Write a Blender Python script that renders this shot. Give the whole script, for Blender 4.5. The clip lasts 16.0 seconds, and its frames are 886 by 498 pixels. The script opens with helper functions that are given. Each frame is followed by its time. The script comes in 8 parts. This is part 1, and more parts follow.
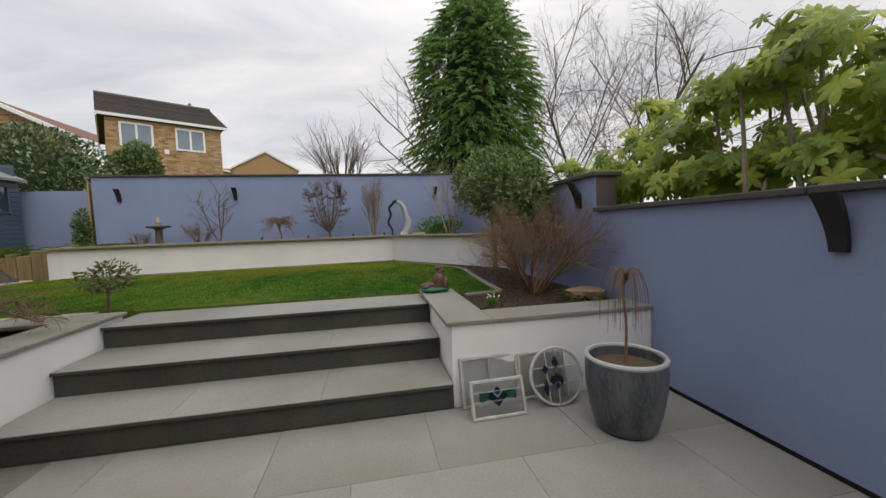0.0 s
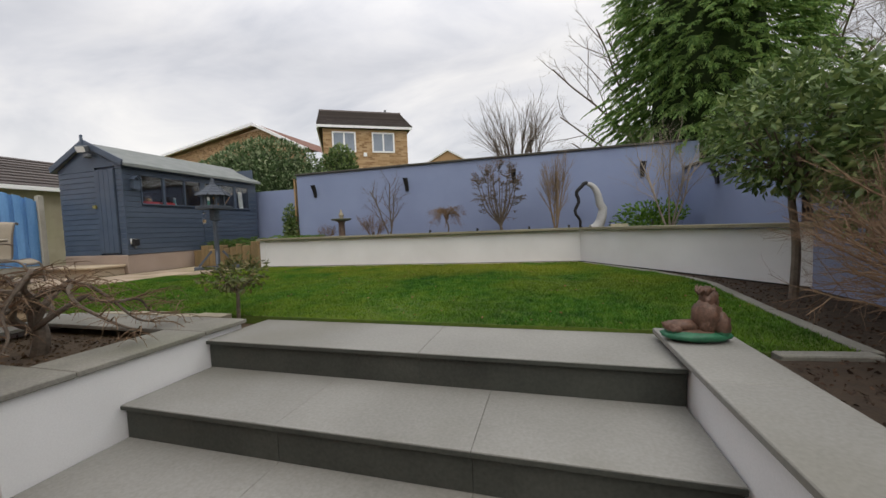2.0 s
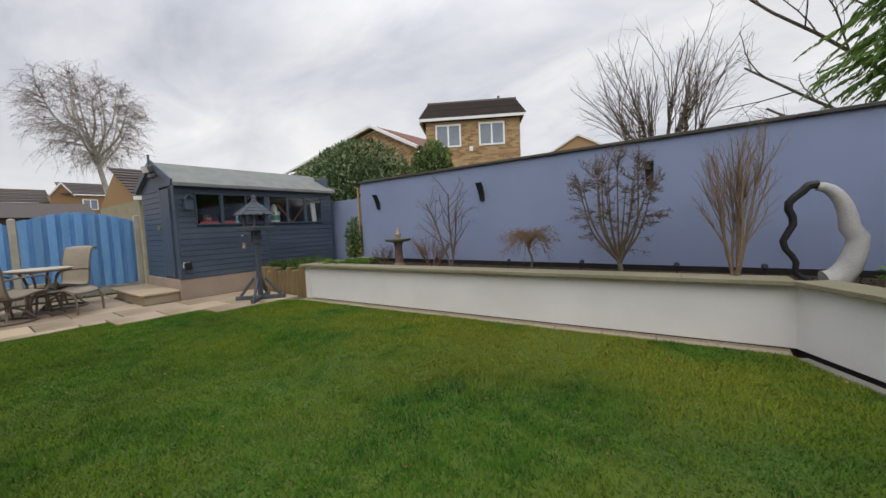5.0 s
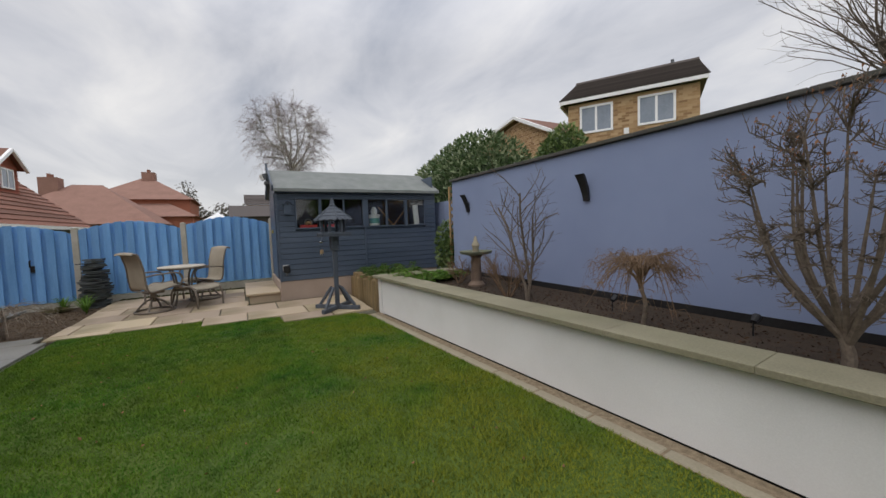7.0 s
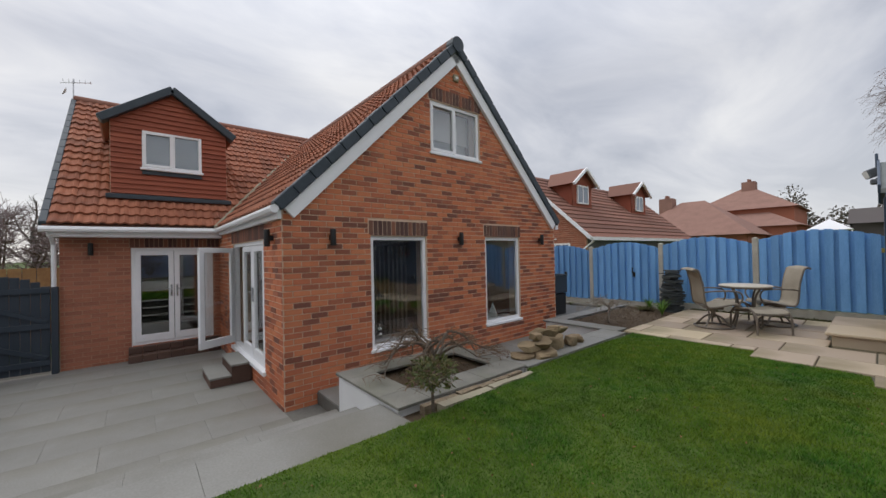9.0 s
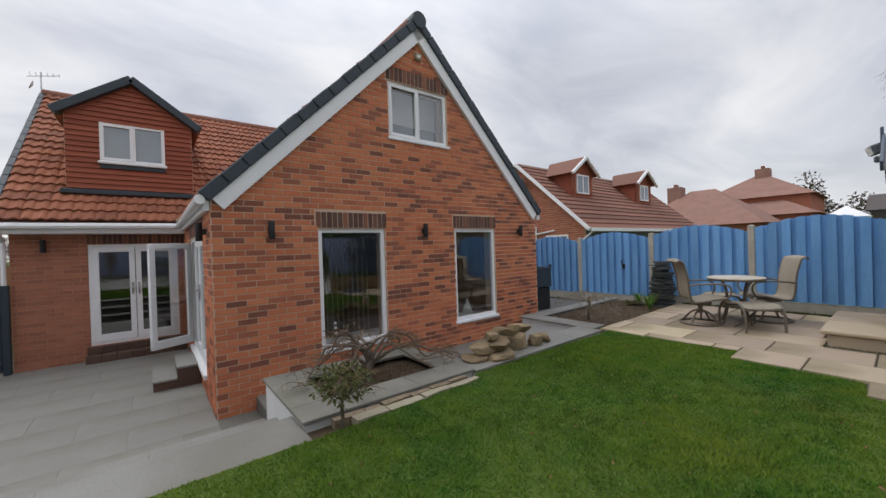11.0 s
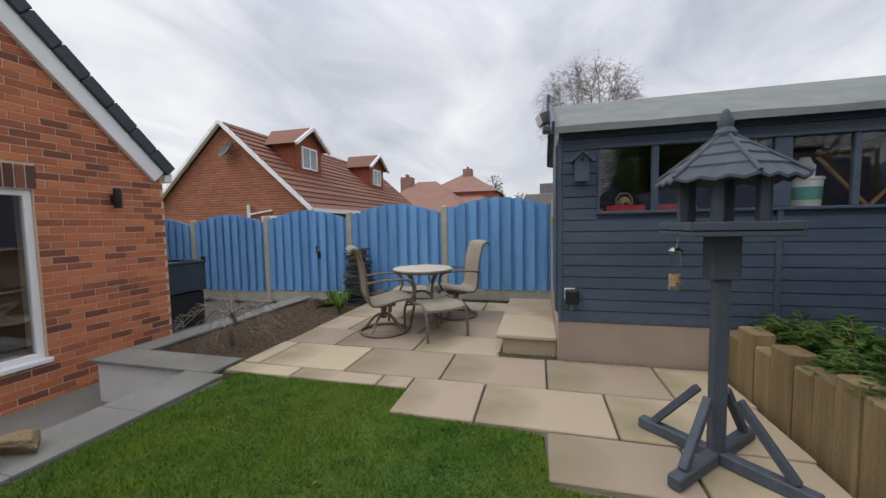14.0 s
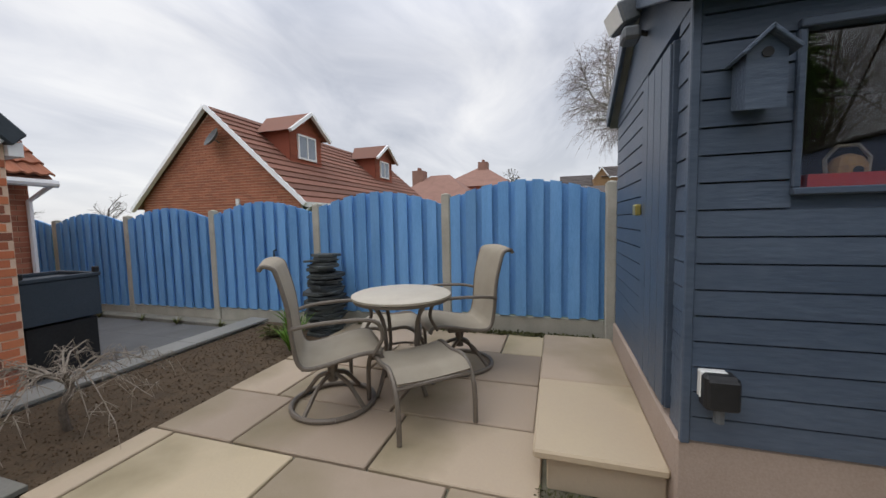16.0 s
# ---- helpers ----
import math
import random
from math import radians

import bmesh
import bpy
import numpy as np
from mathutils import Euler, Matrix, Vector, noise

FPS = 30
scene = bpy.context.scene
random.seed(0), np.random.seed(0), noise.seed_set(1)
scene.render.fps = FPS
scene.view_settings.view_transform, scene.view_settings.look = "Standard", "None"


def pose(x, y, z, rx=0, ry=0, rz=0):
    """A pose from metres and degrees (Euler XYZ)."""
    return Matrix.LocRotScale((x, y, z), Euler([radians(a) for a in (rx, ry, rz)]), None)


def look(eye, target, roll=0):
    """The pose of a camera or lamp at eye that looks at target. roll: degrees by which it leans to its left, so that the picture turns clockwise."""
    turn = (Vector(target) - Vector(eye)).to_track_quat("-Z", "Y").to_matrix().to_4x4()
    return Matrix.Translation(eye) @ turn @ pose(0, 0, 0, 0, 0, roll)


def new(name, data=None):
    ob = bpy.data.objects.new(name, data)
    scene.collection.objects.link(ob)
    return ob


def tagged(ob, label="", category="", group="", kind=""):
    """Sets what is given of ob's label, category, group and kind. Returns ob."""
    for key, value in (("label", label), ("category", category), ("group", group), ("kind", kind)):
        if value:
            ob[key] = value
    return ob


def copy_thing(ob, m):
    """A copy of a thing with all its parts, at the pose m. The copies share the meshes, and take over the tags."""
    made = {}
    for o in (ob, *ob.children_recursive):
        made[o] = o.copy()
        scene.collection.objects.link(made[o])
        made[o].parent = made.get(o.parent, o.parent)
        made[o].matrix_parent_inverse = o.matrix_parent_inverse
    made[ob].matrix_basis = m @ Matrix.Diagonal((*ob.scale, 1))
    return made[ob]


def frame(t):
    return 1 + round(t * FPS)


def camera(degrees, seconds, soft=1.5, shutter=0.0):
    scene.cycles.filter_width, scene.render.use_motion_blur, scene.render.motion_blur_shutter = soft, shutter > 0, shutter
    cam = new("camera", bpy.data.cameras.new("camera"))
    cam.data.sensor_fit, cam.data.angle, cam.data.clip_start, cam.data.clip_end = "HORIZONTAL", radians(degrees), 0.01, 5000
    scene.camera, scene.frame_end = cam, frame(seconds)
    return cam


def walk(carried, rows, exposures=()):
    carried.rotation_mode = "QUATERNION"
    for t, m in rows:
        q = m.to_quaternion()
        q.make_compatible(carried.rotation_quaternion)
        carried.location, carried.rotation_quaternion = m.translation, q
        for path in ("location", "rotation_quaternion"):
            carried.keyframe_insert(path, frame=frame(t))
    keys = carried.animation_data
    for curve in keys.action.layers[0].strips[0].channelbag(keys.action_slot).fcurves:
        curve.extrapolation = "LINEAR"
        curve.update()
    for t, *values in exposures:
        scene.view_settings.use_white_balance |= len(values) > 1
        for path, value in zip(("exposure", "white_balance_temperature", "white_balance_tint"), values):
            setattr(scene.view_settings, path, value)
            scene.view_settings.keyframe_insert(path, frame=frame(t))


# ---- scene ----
cam = camera(100.8, 16.0)
PATH = [
    (0, (0.042, -0.001, 1.251), (0.425, 1.958, 1.132), -2.0),
    (0.5, (0.103, 0.327, 1.232), (0.188, 2.322, 1.122), -2.1),
    (1, (0.09, 0.707, 1.245), (-0.102, 2.695, 1.141), -2.0),
    (1.5, (-0.003, 1.152, 1.229), (-0.408, 3.108, 1.123), -2.1),
    (2, (-0.029, 1.602, 1.191), (-0.577, 3.522, 1.079), -2.2),
    (2.5, (-0.061, 2.106, 1.175), (-0.702, 3.998, 1.066), -2.4),
    (3, (-0.06, 2.593, 1.266), (-0.802, 4.446, 1.139), -2.2),
    (5.5, (-0.041, 4.557, 1.716), (-1.354, 6.06, 1.58), -2.5),
    (6, (-0.1, 5.077, 1.722), (-1.551, 6.447, 1.58), -2.5),
    (6.5, (-0.16, 5.496, 1.746), (-1.756, 6.694, 1.619), -2.6),
    (7, (-0.266, 5.87, 1.805), (-2.017, 6.83, 1.684), -2.1),
    (7.5, (-0.463, 6.065, 1.822), (-2.424, 6.449, 1.733), -2.4),
    (8, (-0.585, 6.209, 1.819), (-2.517, 5.694, 1.79), -2.1),
    (8.5, (-0.546, 6.313, 1.847), (-2.071, 5.018, 1.865), -1.3),
    (9, (-0.407, 6.384, 1.916), (-1.691, 4.851, 1.939), -1.2),
    (9.2, (-0.397, 6.427, 1.909), (-1.6, 4.83, 1.937), -1.6),
    (11.3, (-1.538, 6.535, 1.871), (-2.802, 4.985, 1.843), -2.1),
    (11.5, (-1.724, 6.515, 1.846), (-3.122, 5.085, 1.811), -2.0),
    (12, (-2.181, 6.496, 1.849), (-3.813, 5.343, 1.785), -1.8),
    (12.5, (-2.635, 6.443, 1.825), (-4.394, 5.494, 1.743), -1.7),
    (13, (-3.061, 6.415, 1.803), (-4.918, 5.681, 1.709), -1.5),
    (13.5, (-3.54, 6.372, 1.808), (-5.447, 5.776, 1.694), -1.2),
    (14, (-4.021, 6.274, 1.792), (-5.95, 5.767, 1.661), -1.1),
    (14.5, (-4.479, 6.233, 1.776), (-6.423, 5.785, 1.64), -1.2),
    (15, (-4.913, 6.143, 1.791), (-6.852, 5.672, 1.655), -1.0),
    (15.5, (-5.345, 6.033, 1.803), (-7.272, 5.518, 1.657), -0.9),
    (16, (-5.802, 5.978, 1.792), (-7.707, 5.39, 1.64), -1.2),
]
walk(cam, [(t, look(eye, target, roll)) for t, eye, target, roll in PATH], [(0, .30, 6950, 10), (3, .34, 6850, 10), (5.5, .24, 6750, 10), (7.5, .08, 6650, 10), (9, .1, 6500, 10), (12, .20, 6500, 10), (14, .24, 6500, 10), (16, .24, 6500, 10)])
# ---- daylight: an overcast winter sky ----
world = bpy.data.worlds.new("sky")
scene.world = world
world.use_nodes = True
wn, wl = world.node_tree.nodes, world.node_tree.links
wn.clear()
w_out, w_bg, w_tc = wn.new("ShaderNodeOutputWorld"), wn.new("ShaderNodeBackground"), wn.new("ShaderNodeTexCoord")
w_map, w_n1, w_n2, w_ramp = wn.new("ShaderNodeMapping"), wn.new("ShaderNodeTexNoise"), wn.new("ShaderNodeTexNoise"), wn.new("ShaderNodeValToRGB")
w_sep, w_div, w_add, w_com = wn.new("ShaderNodeSeparateXYZ"), wn.new("ShaderNodeVectorMath"), wn.new("ShaderNodeMath"), wn.new("ShaderNodeCombineXYZ")
w_max, w_mix, w_hr = wn.new("ShaderNodeMath"), wn.new("ShaderNodeMix"), wn.new("ShaderNodeMapRange")
w_sky, w_mul, w_tot = wn.new("ShaderNodeTexSky"), wn.new("ShaderNodeMix"), wn.new("ShaderNodeMix")
w_sky.sky_type, w_sky.sun_disc, w_sky.sun_elevation, w_sky.sun_rotation = "NISHITA", False, radians(28), radians(150)
w_add.operation, w_add.inputs[1].default_value = "ADD", 0.22
w_max.operation, w_max.inputs[1].default_value = "MAXIMUM", 0.0
w_div.operation = "DIVIDE"
wl.new(w_tc.outputs["Generated"], w_sep.inputs[0])
wl.new(w_sep.outputs["Z"], w_max.inputs[0])
wl.new(w_max.outputs[0], w_add.inputs[0])
for i in range(3):
    wl.new(w_add.outputs[0], w_com.inputs[i])
wl.new(w_tc.outputs["Generated"], w_div.inputs[0])
wl.new(w_com.outputs[0], w_div.inputs[1])
wl.new(w_div.outputs[0], w_map.inputs[0])
w_map.inputs["Scale"].default_value = (0.75, 1.35, 1.0)
w_map.inputs["Rotation"].default_value = (0, 0, 0.5)
for n, sc, de, ro, di in ((w_n1, 1.5, 7.0, 0.55, 0.5), (w_n2, 0.6, 3.0, 0.5, 0.2)):
    n.inputs["Scale"].default_value, n.inputs["Detail"].default_value = sc, de
    n.inputs["Roughness"].default_value, n.inputs["Distortion"].default_value = ro, di
    wl.new(w_map.outputs[0], n.inputs["Vector"])
w_mix.data_type = "FLOAT"
w_mix.inputs[0].default_value = 0.45
wl.new(w_n1.outputs["Fac"], w_mix.inputs[2])
wl.new(w_n2.outputs["Fac"], w_mix.inputs[3])
wl.new(w_mix.outputs[0], w_ramp.inputs[0])
els = w_ramp.color_ramp.elements
els[0].position, els[0].color = 0.36, (0.44, 0.475, 0.56, 1)
els[1].position, els[1].color = 0.64, (0.93, 0.93, 0.945, 1)
el = els.new(0.49)
el.color = (0.68, 0.70, 0.765, 1)
# brighter haze low over the horizon
w_hr.inputs["From Min"].default_value, w_hr.inputs["From Max"].default_value = 0.0, 0.30
w_hr.inputs["To Min"].default_value, w_hr.inputs["To Max"].default_value = 0.68, 0.0
wl.new(w_max.outputs[0], w_hr.inputs[0])
w_mul.data_type = "RGBA"
wl.new(w_hr.outputs[0], w_mul.inputs[0])
wl.new(w_ramp.outputs[0], w_mul.inputs[6])
w_mul.inputs[7].default_value = (0.88, 0.88, 0.89, 1)
# the clear sky above the cloud tints it a little
w_tot.data_type, w_tot.blend_type = "RGBA", "ADD"
w_tot.inputs[0].default_value = 0.011
wl.new(w_mul.outputs[2], w_tot.inputs[6])
wl.new(w_sky.outputs[0], w_tot.inputs[7])
wl.new(w_tot.outputs[2], w_bg.inputs[0])
# an overcast sky grows brighter towards the zenith
w_zr = wn.new("ShaderNodeMapRange")
w_zr.inputs["From Min"].default_value, w_zr.inputs["From Max"].default_value = 0.40, 0.95
w_zr.inputs["To Min"].default_value, w_zr.inputs["To Max"].default_value = 0.80, 1.55
wl.new(w_max.outputs[0], w_zr.inputs[0])
wl.new(w_zr.outputs[0], w_bg.inputs[1])
wl.new(w_bg.outputs[0], w_out.inputs[0])
sun = new("sun", bpy.data.lights.new("sun", "SUN"))
sun.data.energy, sun.data.angle, sun.data.color = 0.9, radians(60), (1.0, 0.975, 0.94)
sun.matrix_world = look((0, 0, 20), (-4, 8, 7))

# ---- materials ----


def mat(name, c1, c2, rough=0.8, scale=6.0, fine=60.0, bump=0.15, c3=None, spread=0.0, metal=0.0, stain=0.0, stain_col=(0.05, 0.05, 0.04), stretch=(1, 1, 1), spec=0.35, hsv=0.0, rvar=0.1, span=None):
    """Two-scale noise colour, fine relief, optional stains and variation from piece to piece."""
    m = bpy.data.materials.new(name)
    m.use_nodes = True
    n, l = m.node_tree.nodes, m.node_tree.links
    p = n["Principled BSDF"]
    tc, mp = n.new("ShaderNodeTexCoord"), n.new("ShaderNodeMapping")
    mp.inputs["Scale"].default_value = stretch
    l.new(tc.outputs["Object"], mp.inputs[0])
    oi, geo = n.new("ShaderNodeObjectInfo"), n.new("ShaderNodeNewGeometry")
    rnd, fr = n.new("ShaderNodeMath"), n.new("ShaderNodeMath")
    l.new(oi.outputs["Random"], rnd.inputs[0])
    l.new(geo.outputs["Random Per Island"], rnd.inputs[1])
    fr.operation = "FRACT"
    l.new(rnd.outputs[0], fr.inputs[0])
    n1, n2 = n.new("ShaderNodeTexNoise"), n.new("ShaderNodeTexNoise")
    for q, s, d in ((n1, scale, 4.0), (n2, fine, 5.0)):
        q.inputs["Scale"].default_value, q.inputs["Detail"].default_value = s, d
        l.new(mp.outputs[0], q.inputs["Vector"])
    a = n.new("ShaderNodeMix")
    a.data_type = "FLOAT"
    a.inputs[0].default_value = 0.45
    l.new(n1.outputs["Fac"], a.inputs[2])
    l.new(n2.outputs["Fac"], a.inputs[3])
    fac = a.outputs[0]
    if spread:
        b = n.new("ShaderNodeMix")
        b.data_type = "FLOAT"
        b.inputs[0].default_value = spread
        l.new(fac, b.inputs[2])
        l.new(fr.outputs[0], b.inputs[3])
        fac = b.outputs[0]
    rp = n.new("ShaderNodeValToRGB")
    lo, hi = (0.33, 0.67) if not spread else (0.33 * (1 - spread), 1 - 0.33 * (1 - spread))
    lo, hi = span or (lo, hi)
    e = rp.color_ramp.elements
    e[0].position, e[0].color, e[1].position, e[1].color = lo, (*c1, 1), hi, (*c2, 1)
    if c3:
        k = e.new((lo + hi) / 2)
        k.color = (*c3, 1)
    l.new(fac, rp.inputs[0])
    col = rp.outputs[0]
    if hsv:
        hs, mr = n.new("ShaderNodeHueSaturation"), n.new("ShaderNodeMapRange")
        mr.inputs["To Min"].default_value, mr.inputs["To Max"].default_value = 1 - hsv, 1 + hsv
        l.new(fr.outputs[0], mr.inputs[0])
        l.new(mr.outputs[0], hs.inputs["Value"])
        l.new(col, hs.inputs["Color"])
        col = hs.outputs[0]
    if stain:
        n3, r3, mx = n.new("ShaderNodeTexNoise"), n.new("ShaderNodeMapRange"), n.new("ShaderNodeMix")
        n3.inputs["Scale"].default_value, n3.inputs["Detail"].default_value = scale * 0.35, 7.0
        l.new(mp.outputs[0], n3.inputs["Vector"])
        r3.inputs["From Min"].default_value, r3.inputs["From Max"].default_value = 0.48, 0.75
        r3.inputs["To Max"].default_value = stain
        l.new(n3.outputs["Fac"], r3.inputs[0])
        mx.data_type = "RGBA"
        mx.inputs[7].default_value = (*stain_col, 1)
        l.new(r3.outputs[0], mx.inputs[0])
        l.new(col, mx.inputs[6])
        col = mx.outputs[2]
    l.new(col, p.inputs["Base Color"])
    rr = n.new("ShaderNodeMapRange")
    rr.inputs["To Min"].default_value, rr.inputs["To Max"].default_value = max(rough - rvar, 0.02), min(rough + rvar, 1.0)
    l.new(n1.outputs["Fac"], rr.inputs[0])
    l.new(rr.outputs[0], p.inputs["Roughness"])
    p.inputs["Metallic"].default_value, p.inputs["Specular IOR Level"].default_value = metal, spec
    if bump:
        bp = n.new("ShaderNodeBump")
        bp.inputs["Strength"].default_value, bp.inputs["Distance"].default_value = bump, 0.01
        l.new(a.outputs[0], bp.inputs["Height"])
        l.new(bp.outputs[0], p.inputs["Normal"])
    return m


def leafy(name, c1, c2, rough=0.55, c3=None, trans=0.25, scale=3.0, spread=0.6, span=None):
    """Leaf colour varied clump by clump, with a little light coming through."""
    m = mat(name, c1, c2, rough, scale, scale * 10, 0.0, c3, spread, span=span)
    n, l = m.node_tree.nodes, m.node_tree.links
    p = n["Principled BSDF"]
    tr, mx, out = n.new("ShaderNodeBsdfTranslucent"), n.new("ShaderNodeMixShader"), n["Material Output"]
    l.new(p.inputs["Base Color"].links[0].from_socket, tr.inputs[0])
    mx.inputs[0].default_value = trans
    l.new(p.outputs[0], mx.inputs[1])
    l.new(tr.outputs[0], mx.inputs[2])
    l.new(mx.outputs[0], out.inputs[0])
    return m


def pane_glass(name, tint=(1, 1, 1), rough=0.0, ior=1.5):
    m = bpy.data.materials.new(name)
    m.use_nodes = True
    p = m.node_tree.nodes["Principled BSDF"]
    p.inputs["Base Color"].default_value = (*tint, 1)
    p.inputs["Transmission Weight"].default_value, p.inputs["Roughness"].default_value, p.inputs["IOR"].default_value = 1.0, rough, ior
    return m


BRICK = mat("red_brick", (0.15, 0.062, 0.045), (0.63, 0.228, 0.104), 0.88, 9, 90, 0.6, (0.53, 0.165, 0.078), 0.75, stain=0.15)
SOLDIER = mat("dark_soldier_brick", (0.10, 0.05, 0.042), (0.30, 0.12, 0.07), 0.85, 9, 90, 0.4, (0.13, 0.07, 0.055), 0.8)
MORTAR = mat("mortar", (0.62, 0.44, 0.32), (0.76, 0.57, 0.43), 0.95, 5, 120, 0.4)
COPED = mat("dark_coping", (0.05, 0.05, 0.046), (0.105, 0.10, 0.09), 0.9, 4, 80, 0.3, stain=0.4, stain_col=(0.09, 0.095, 0.05))
OLDBRICK = mat("older_red_brick", (0.30, 0.118, 0.075), (0.48, 0.195, 0.12), 0.9, 8, 90, 0.4, (0.39, 0.15, 0.09), 0.6)
OLDJOINT = mat("brick_dust_mortar", (0.42, 0.24, 0.16), (0.52, 0.32, 0.22), 0.95, 5, 120, 0.4)
ASPH = mat("grey_drive_slab", (0.105, 0.105, 0.105), (0.16, 0.16, 0.158), 0.85, 4, 120, 0.35, stain=.4, stain_col=(.08, .08, .07))
GRIT = mat("brown_grit", (0.13, 0.095, 0.06), (0.34, 0.27, 0.18), 0.95, 30, 160, 0.8)
RENDER = mat("white_render", (0.68, 0.68, 0.67), (0.77, 0.77, 0.765), 0.92, 2.2, 140, 0.12, stain=0.22, stain_col=(0.46, 0.45, 0.40))
BLUEWALL = mat("blue_masonry_paint", (0.215, 0.265, 0.415), (0.255, 0.312, 0.465), 0.85, 1.6, 160, 0.35, stain=0.15, stain_col=(0.13, 0.15, 0.25))
COPE = mat("weathered_coping", (0.15, 0.145, 0.125), (0.26, 0.25, 0.215), 0.9, 4, 80, 0.3, stain=0.4, stain_col=(0.16, 0.17, 0.09))
COPEY = mat("sandstone_coping", (0.28, 0.245, 0.175), (0.38, 0.34, 0.25), 0.88, 3, 80, 0.3, stain=0.4, stain_col=(0.24, 0.25, 0.13))
PORC = mat("grey_porcelain_slab", (0.200, 0.196, 0.176), (0.288, 0.282, 0.258), 0.6, 1.7, 70, 0.25, hsv=0.05, stain=0.9, stain_col=(0.135, 0.125, 0.088))
PORCD = mat("dark_slate_riser", (0.034, 0.037, 0.031), (0.066, 0.069, 0.058), 0.75, 4, 60, 0.15, stain=0.3, stain_col=(0.05, 0.06, 0.05))
JOINT = mat("joint_grit", (0.13, 0.126, 0.108), (0.19, 0.183, 0.162), 0.95, 20, 200, 0.4)
SAND = mat("sandstone_slab", (0.37, 0.29, 0.215), (0.53, 0.44, 0.285), 0.7, 2.6, 60, 0.35, (0.44, 0.345, 0.255), 0.7, stain=1.0, stain_col=(0.21, 0.175, 0.095), hsv=0.08)
SANDJ = mat("dark_joint", (0.10, 0.095, 0.07), (0.18, 0.17, 0.12), 0.95, 12, 150, 0.4)
SOIL = mat("damp_soil", (0.042, 0.029, 0.017), (0.125, 0.086, 0.050), 0.95, 9, 70, 1.0, spread=0.2)
MULCH = mat("dark_bark_mulch", (0.020, 0.014, 0.009), (0.075, 0.050, 0.031), 0.95, 16, 80, 1.0, spread=0.2)
COPEL = mat("lichened_coping", (0.19, 0.175, 0.118), (0.30, 0.275, 0.19), 0.9, 3, 90, 0.4, stain=0.5, stain_col=(0.16, 0.165, 0.085))
GRASSG = mat("turf_base", (0.035, 0.075, 0.01), (0.10, 0.14, 0.02), 0.95, 1.2, 60, 0.6)
BLADE = leafy("grass_blade", (0.016, 0.088, 0.008), (0.140, 0.235, 0.020), 0.8, (0.066, 0.182, 0.013), 0.3, 0.7, 0.08, (0.40, 0.62))
bn, bl = BLADE.node_tree.nodes, BLADE.node_tree.links
b_tc, b_sep, b_yr, b_ns, b_nr, b_mu, b_mx = (bn.new("ShaderNode" + k) for k in ("TexCoord", "SeparateXYZ", "MapRange", "TexNoise", "MapRange", "Math", "Mix"))
b_yr.inputs["From Min"].default_value, b_yr.inputs["From Max"].default_value = 5.0, 7.4
b_yr.inputs["To Min"].default_value, b_yr.inputs["To Max"].default_value = 0.28, 1.0
b_ns.inputs["Scale"].default_value, b_ns.inputs["Detail"].default_value = 0.9, 5.0
b_nr.inputs["From Min"].default_value, b_nr.inputs["From Max"].default_value = 0.42, 0.58
b_mu.operation = "MULTIPLY"
b_mx.data_type = "RGBA"
b_mx.inputs[7].default_value = (0.245, 0.262, 0.022, 1)
bl.new(b_tc.outputs["Object"], b_sep.inputs[0])
bl.new(b_tc.outputs["Object"], b_ns.inputs["Vector"])
bl.new(b_sep.outputs["Y"], b_yr.inputs[0])
bl.new(b_ns.outputs["Fac"], b_nr.inputs[0])
bl.new(b_yr.outputs[0], b_mu.inputs[0])
bl.new(b_nr.outputs[0], b_mu.inputs[1])
bl.new(b_mu.outputs[0], b_mx.inputs[0])
bl.new(bn["Principled BSDF"].inputs["Base Color"].links[0].from_socket, b_mx.inputs[6])
bl.new(b_mx.outputs[2], bn["Principled BSDF"].inputs["Base Color"])
UPVC = mat("white_upvc", (0.85, 0.85, 0.86), (0.89, 0.89, 0.90), 0.35, 3, 40, 0.0, stain=0.08, stain_col=(0.6, 0.6, 0.58))
ANTHRA = mat("anthracite_paint", (0.030, 0.042, 0.055), (0.045, 0.058, 0.075), 0.55, 3, 60, 0.1)
SHEDP = mat("slate_blue_timber_paint", (0.052, 0.073, 0.108), (0.090, 0.118, 0.162), 0.42, 4, 70, 0.6, stretch=(1, 0.2, 1), stain=0.25, stain_col=(0.10, 0.12, 0.15))
FELT = mat("grey_roofing_felt", (0.17, 0.185, 0.18), (0.26, 0.275, 0.265), 0.95, 5, 200, 0.5, stain=0.3, stain_col=(0.20, 0.23, 0.19))
FENCEB = mat("bright_blue_fence_stain", (0.125, 0.315, 0.62), (0.21, 0.45, 0.79), 0.75, 4, 60, 0.5, stretch=(3, 3, 0.4), hsv=0.13, stain=0.2, stain_col=(0.16, 0.28, 0.45))
CONC = mat("concrete_post", (0.38, 0.36, 0.30), (0.52, 0.50, 0.43), 0.92, 6, 110, 0.4, stain=0.3, stain_col=(0.26, 0.27, 0.20))
TILE = mat("terracotta_roof_tile", (0.17, 0.068, 0.042), (0.40, 0.155, 0.085), 0.85, 5, 60, 0.3, (0.31, 0.115, 0.064), 0.28, stain=0.3, stain_col=(0.14, 0.10, 0.075))
TILED = mat("brown_roof_tile", (0.17, 0.085, 0.062), (0.30, 0.14, 0.10), 0.85, 4, 50, 0.3, spread=0.5)
TILEG = mat("dark_concrete_tile", (0.075, 0.064, 0.06), (0.135, 0.115, 0.108), 0.85, 4, 50, 0.3, spread=0.4)
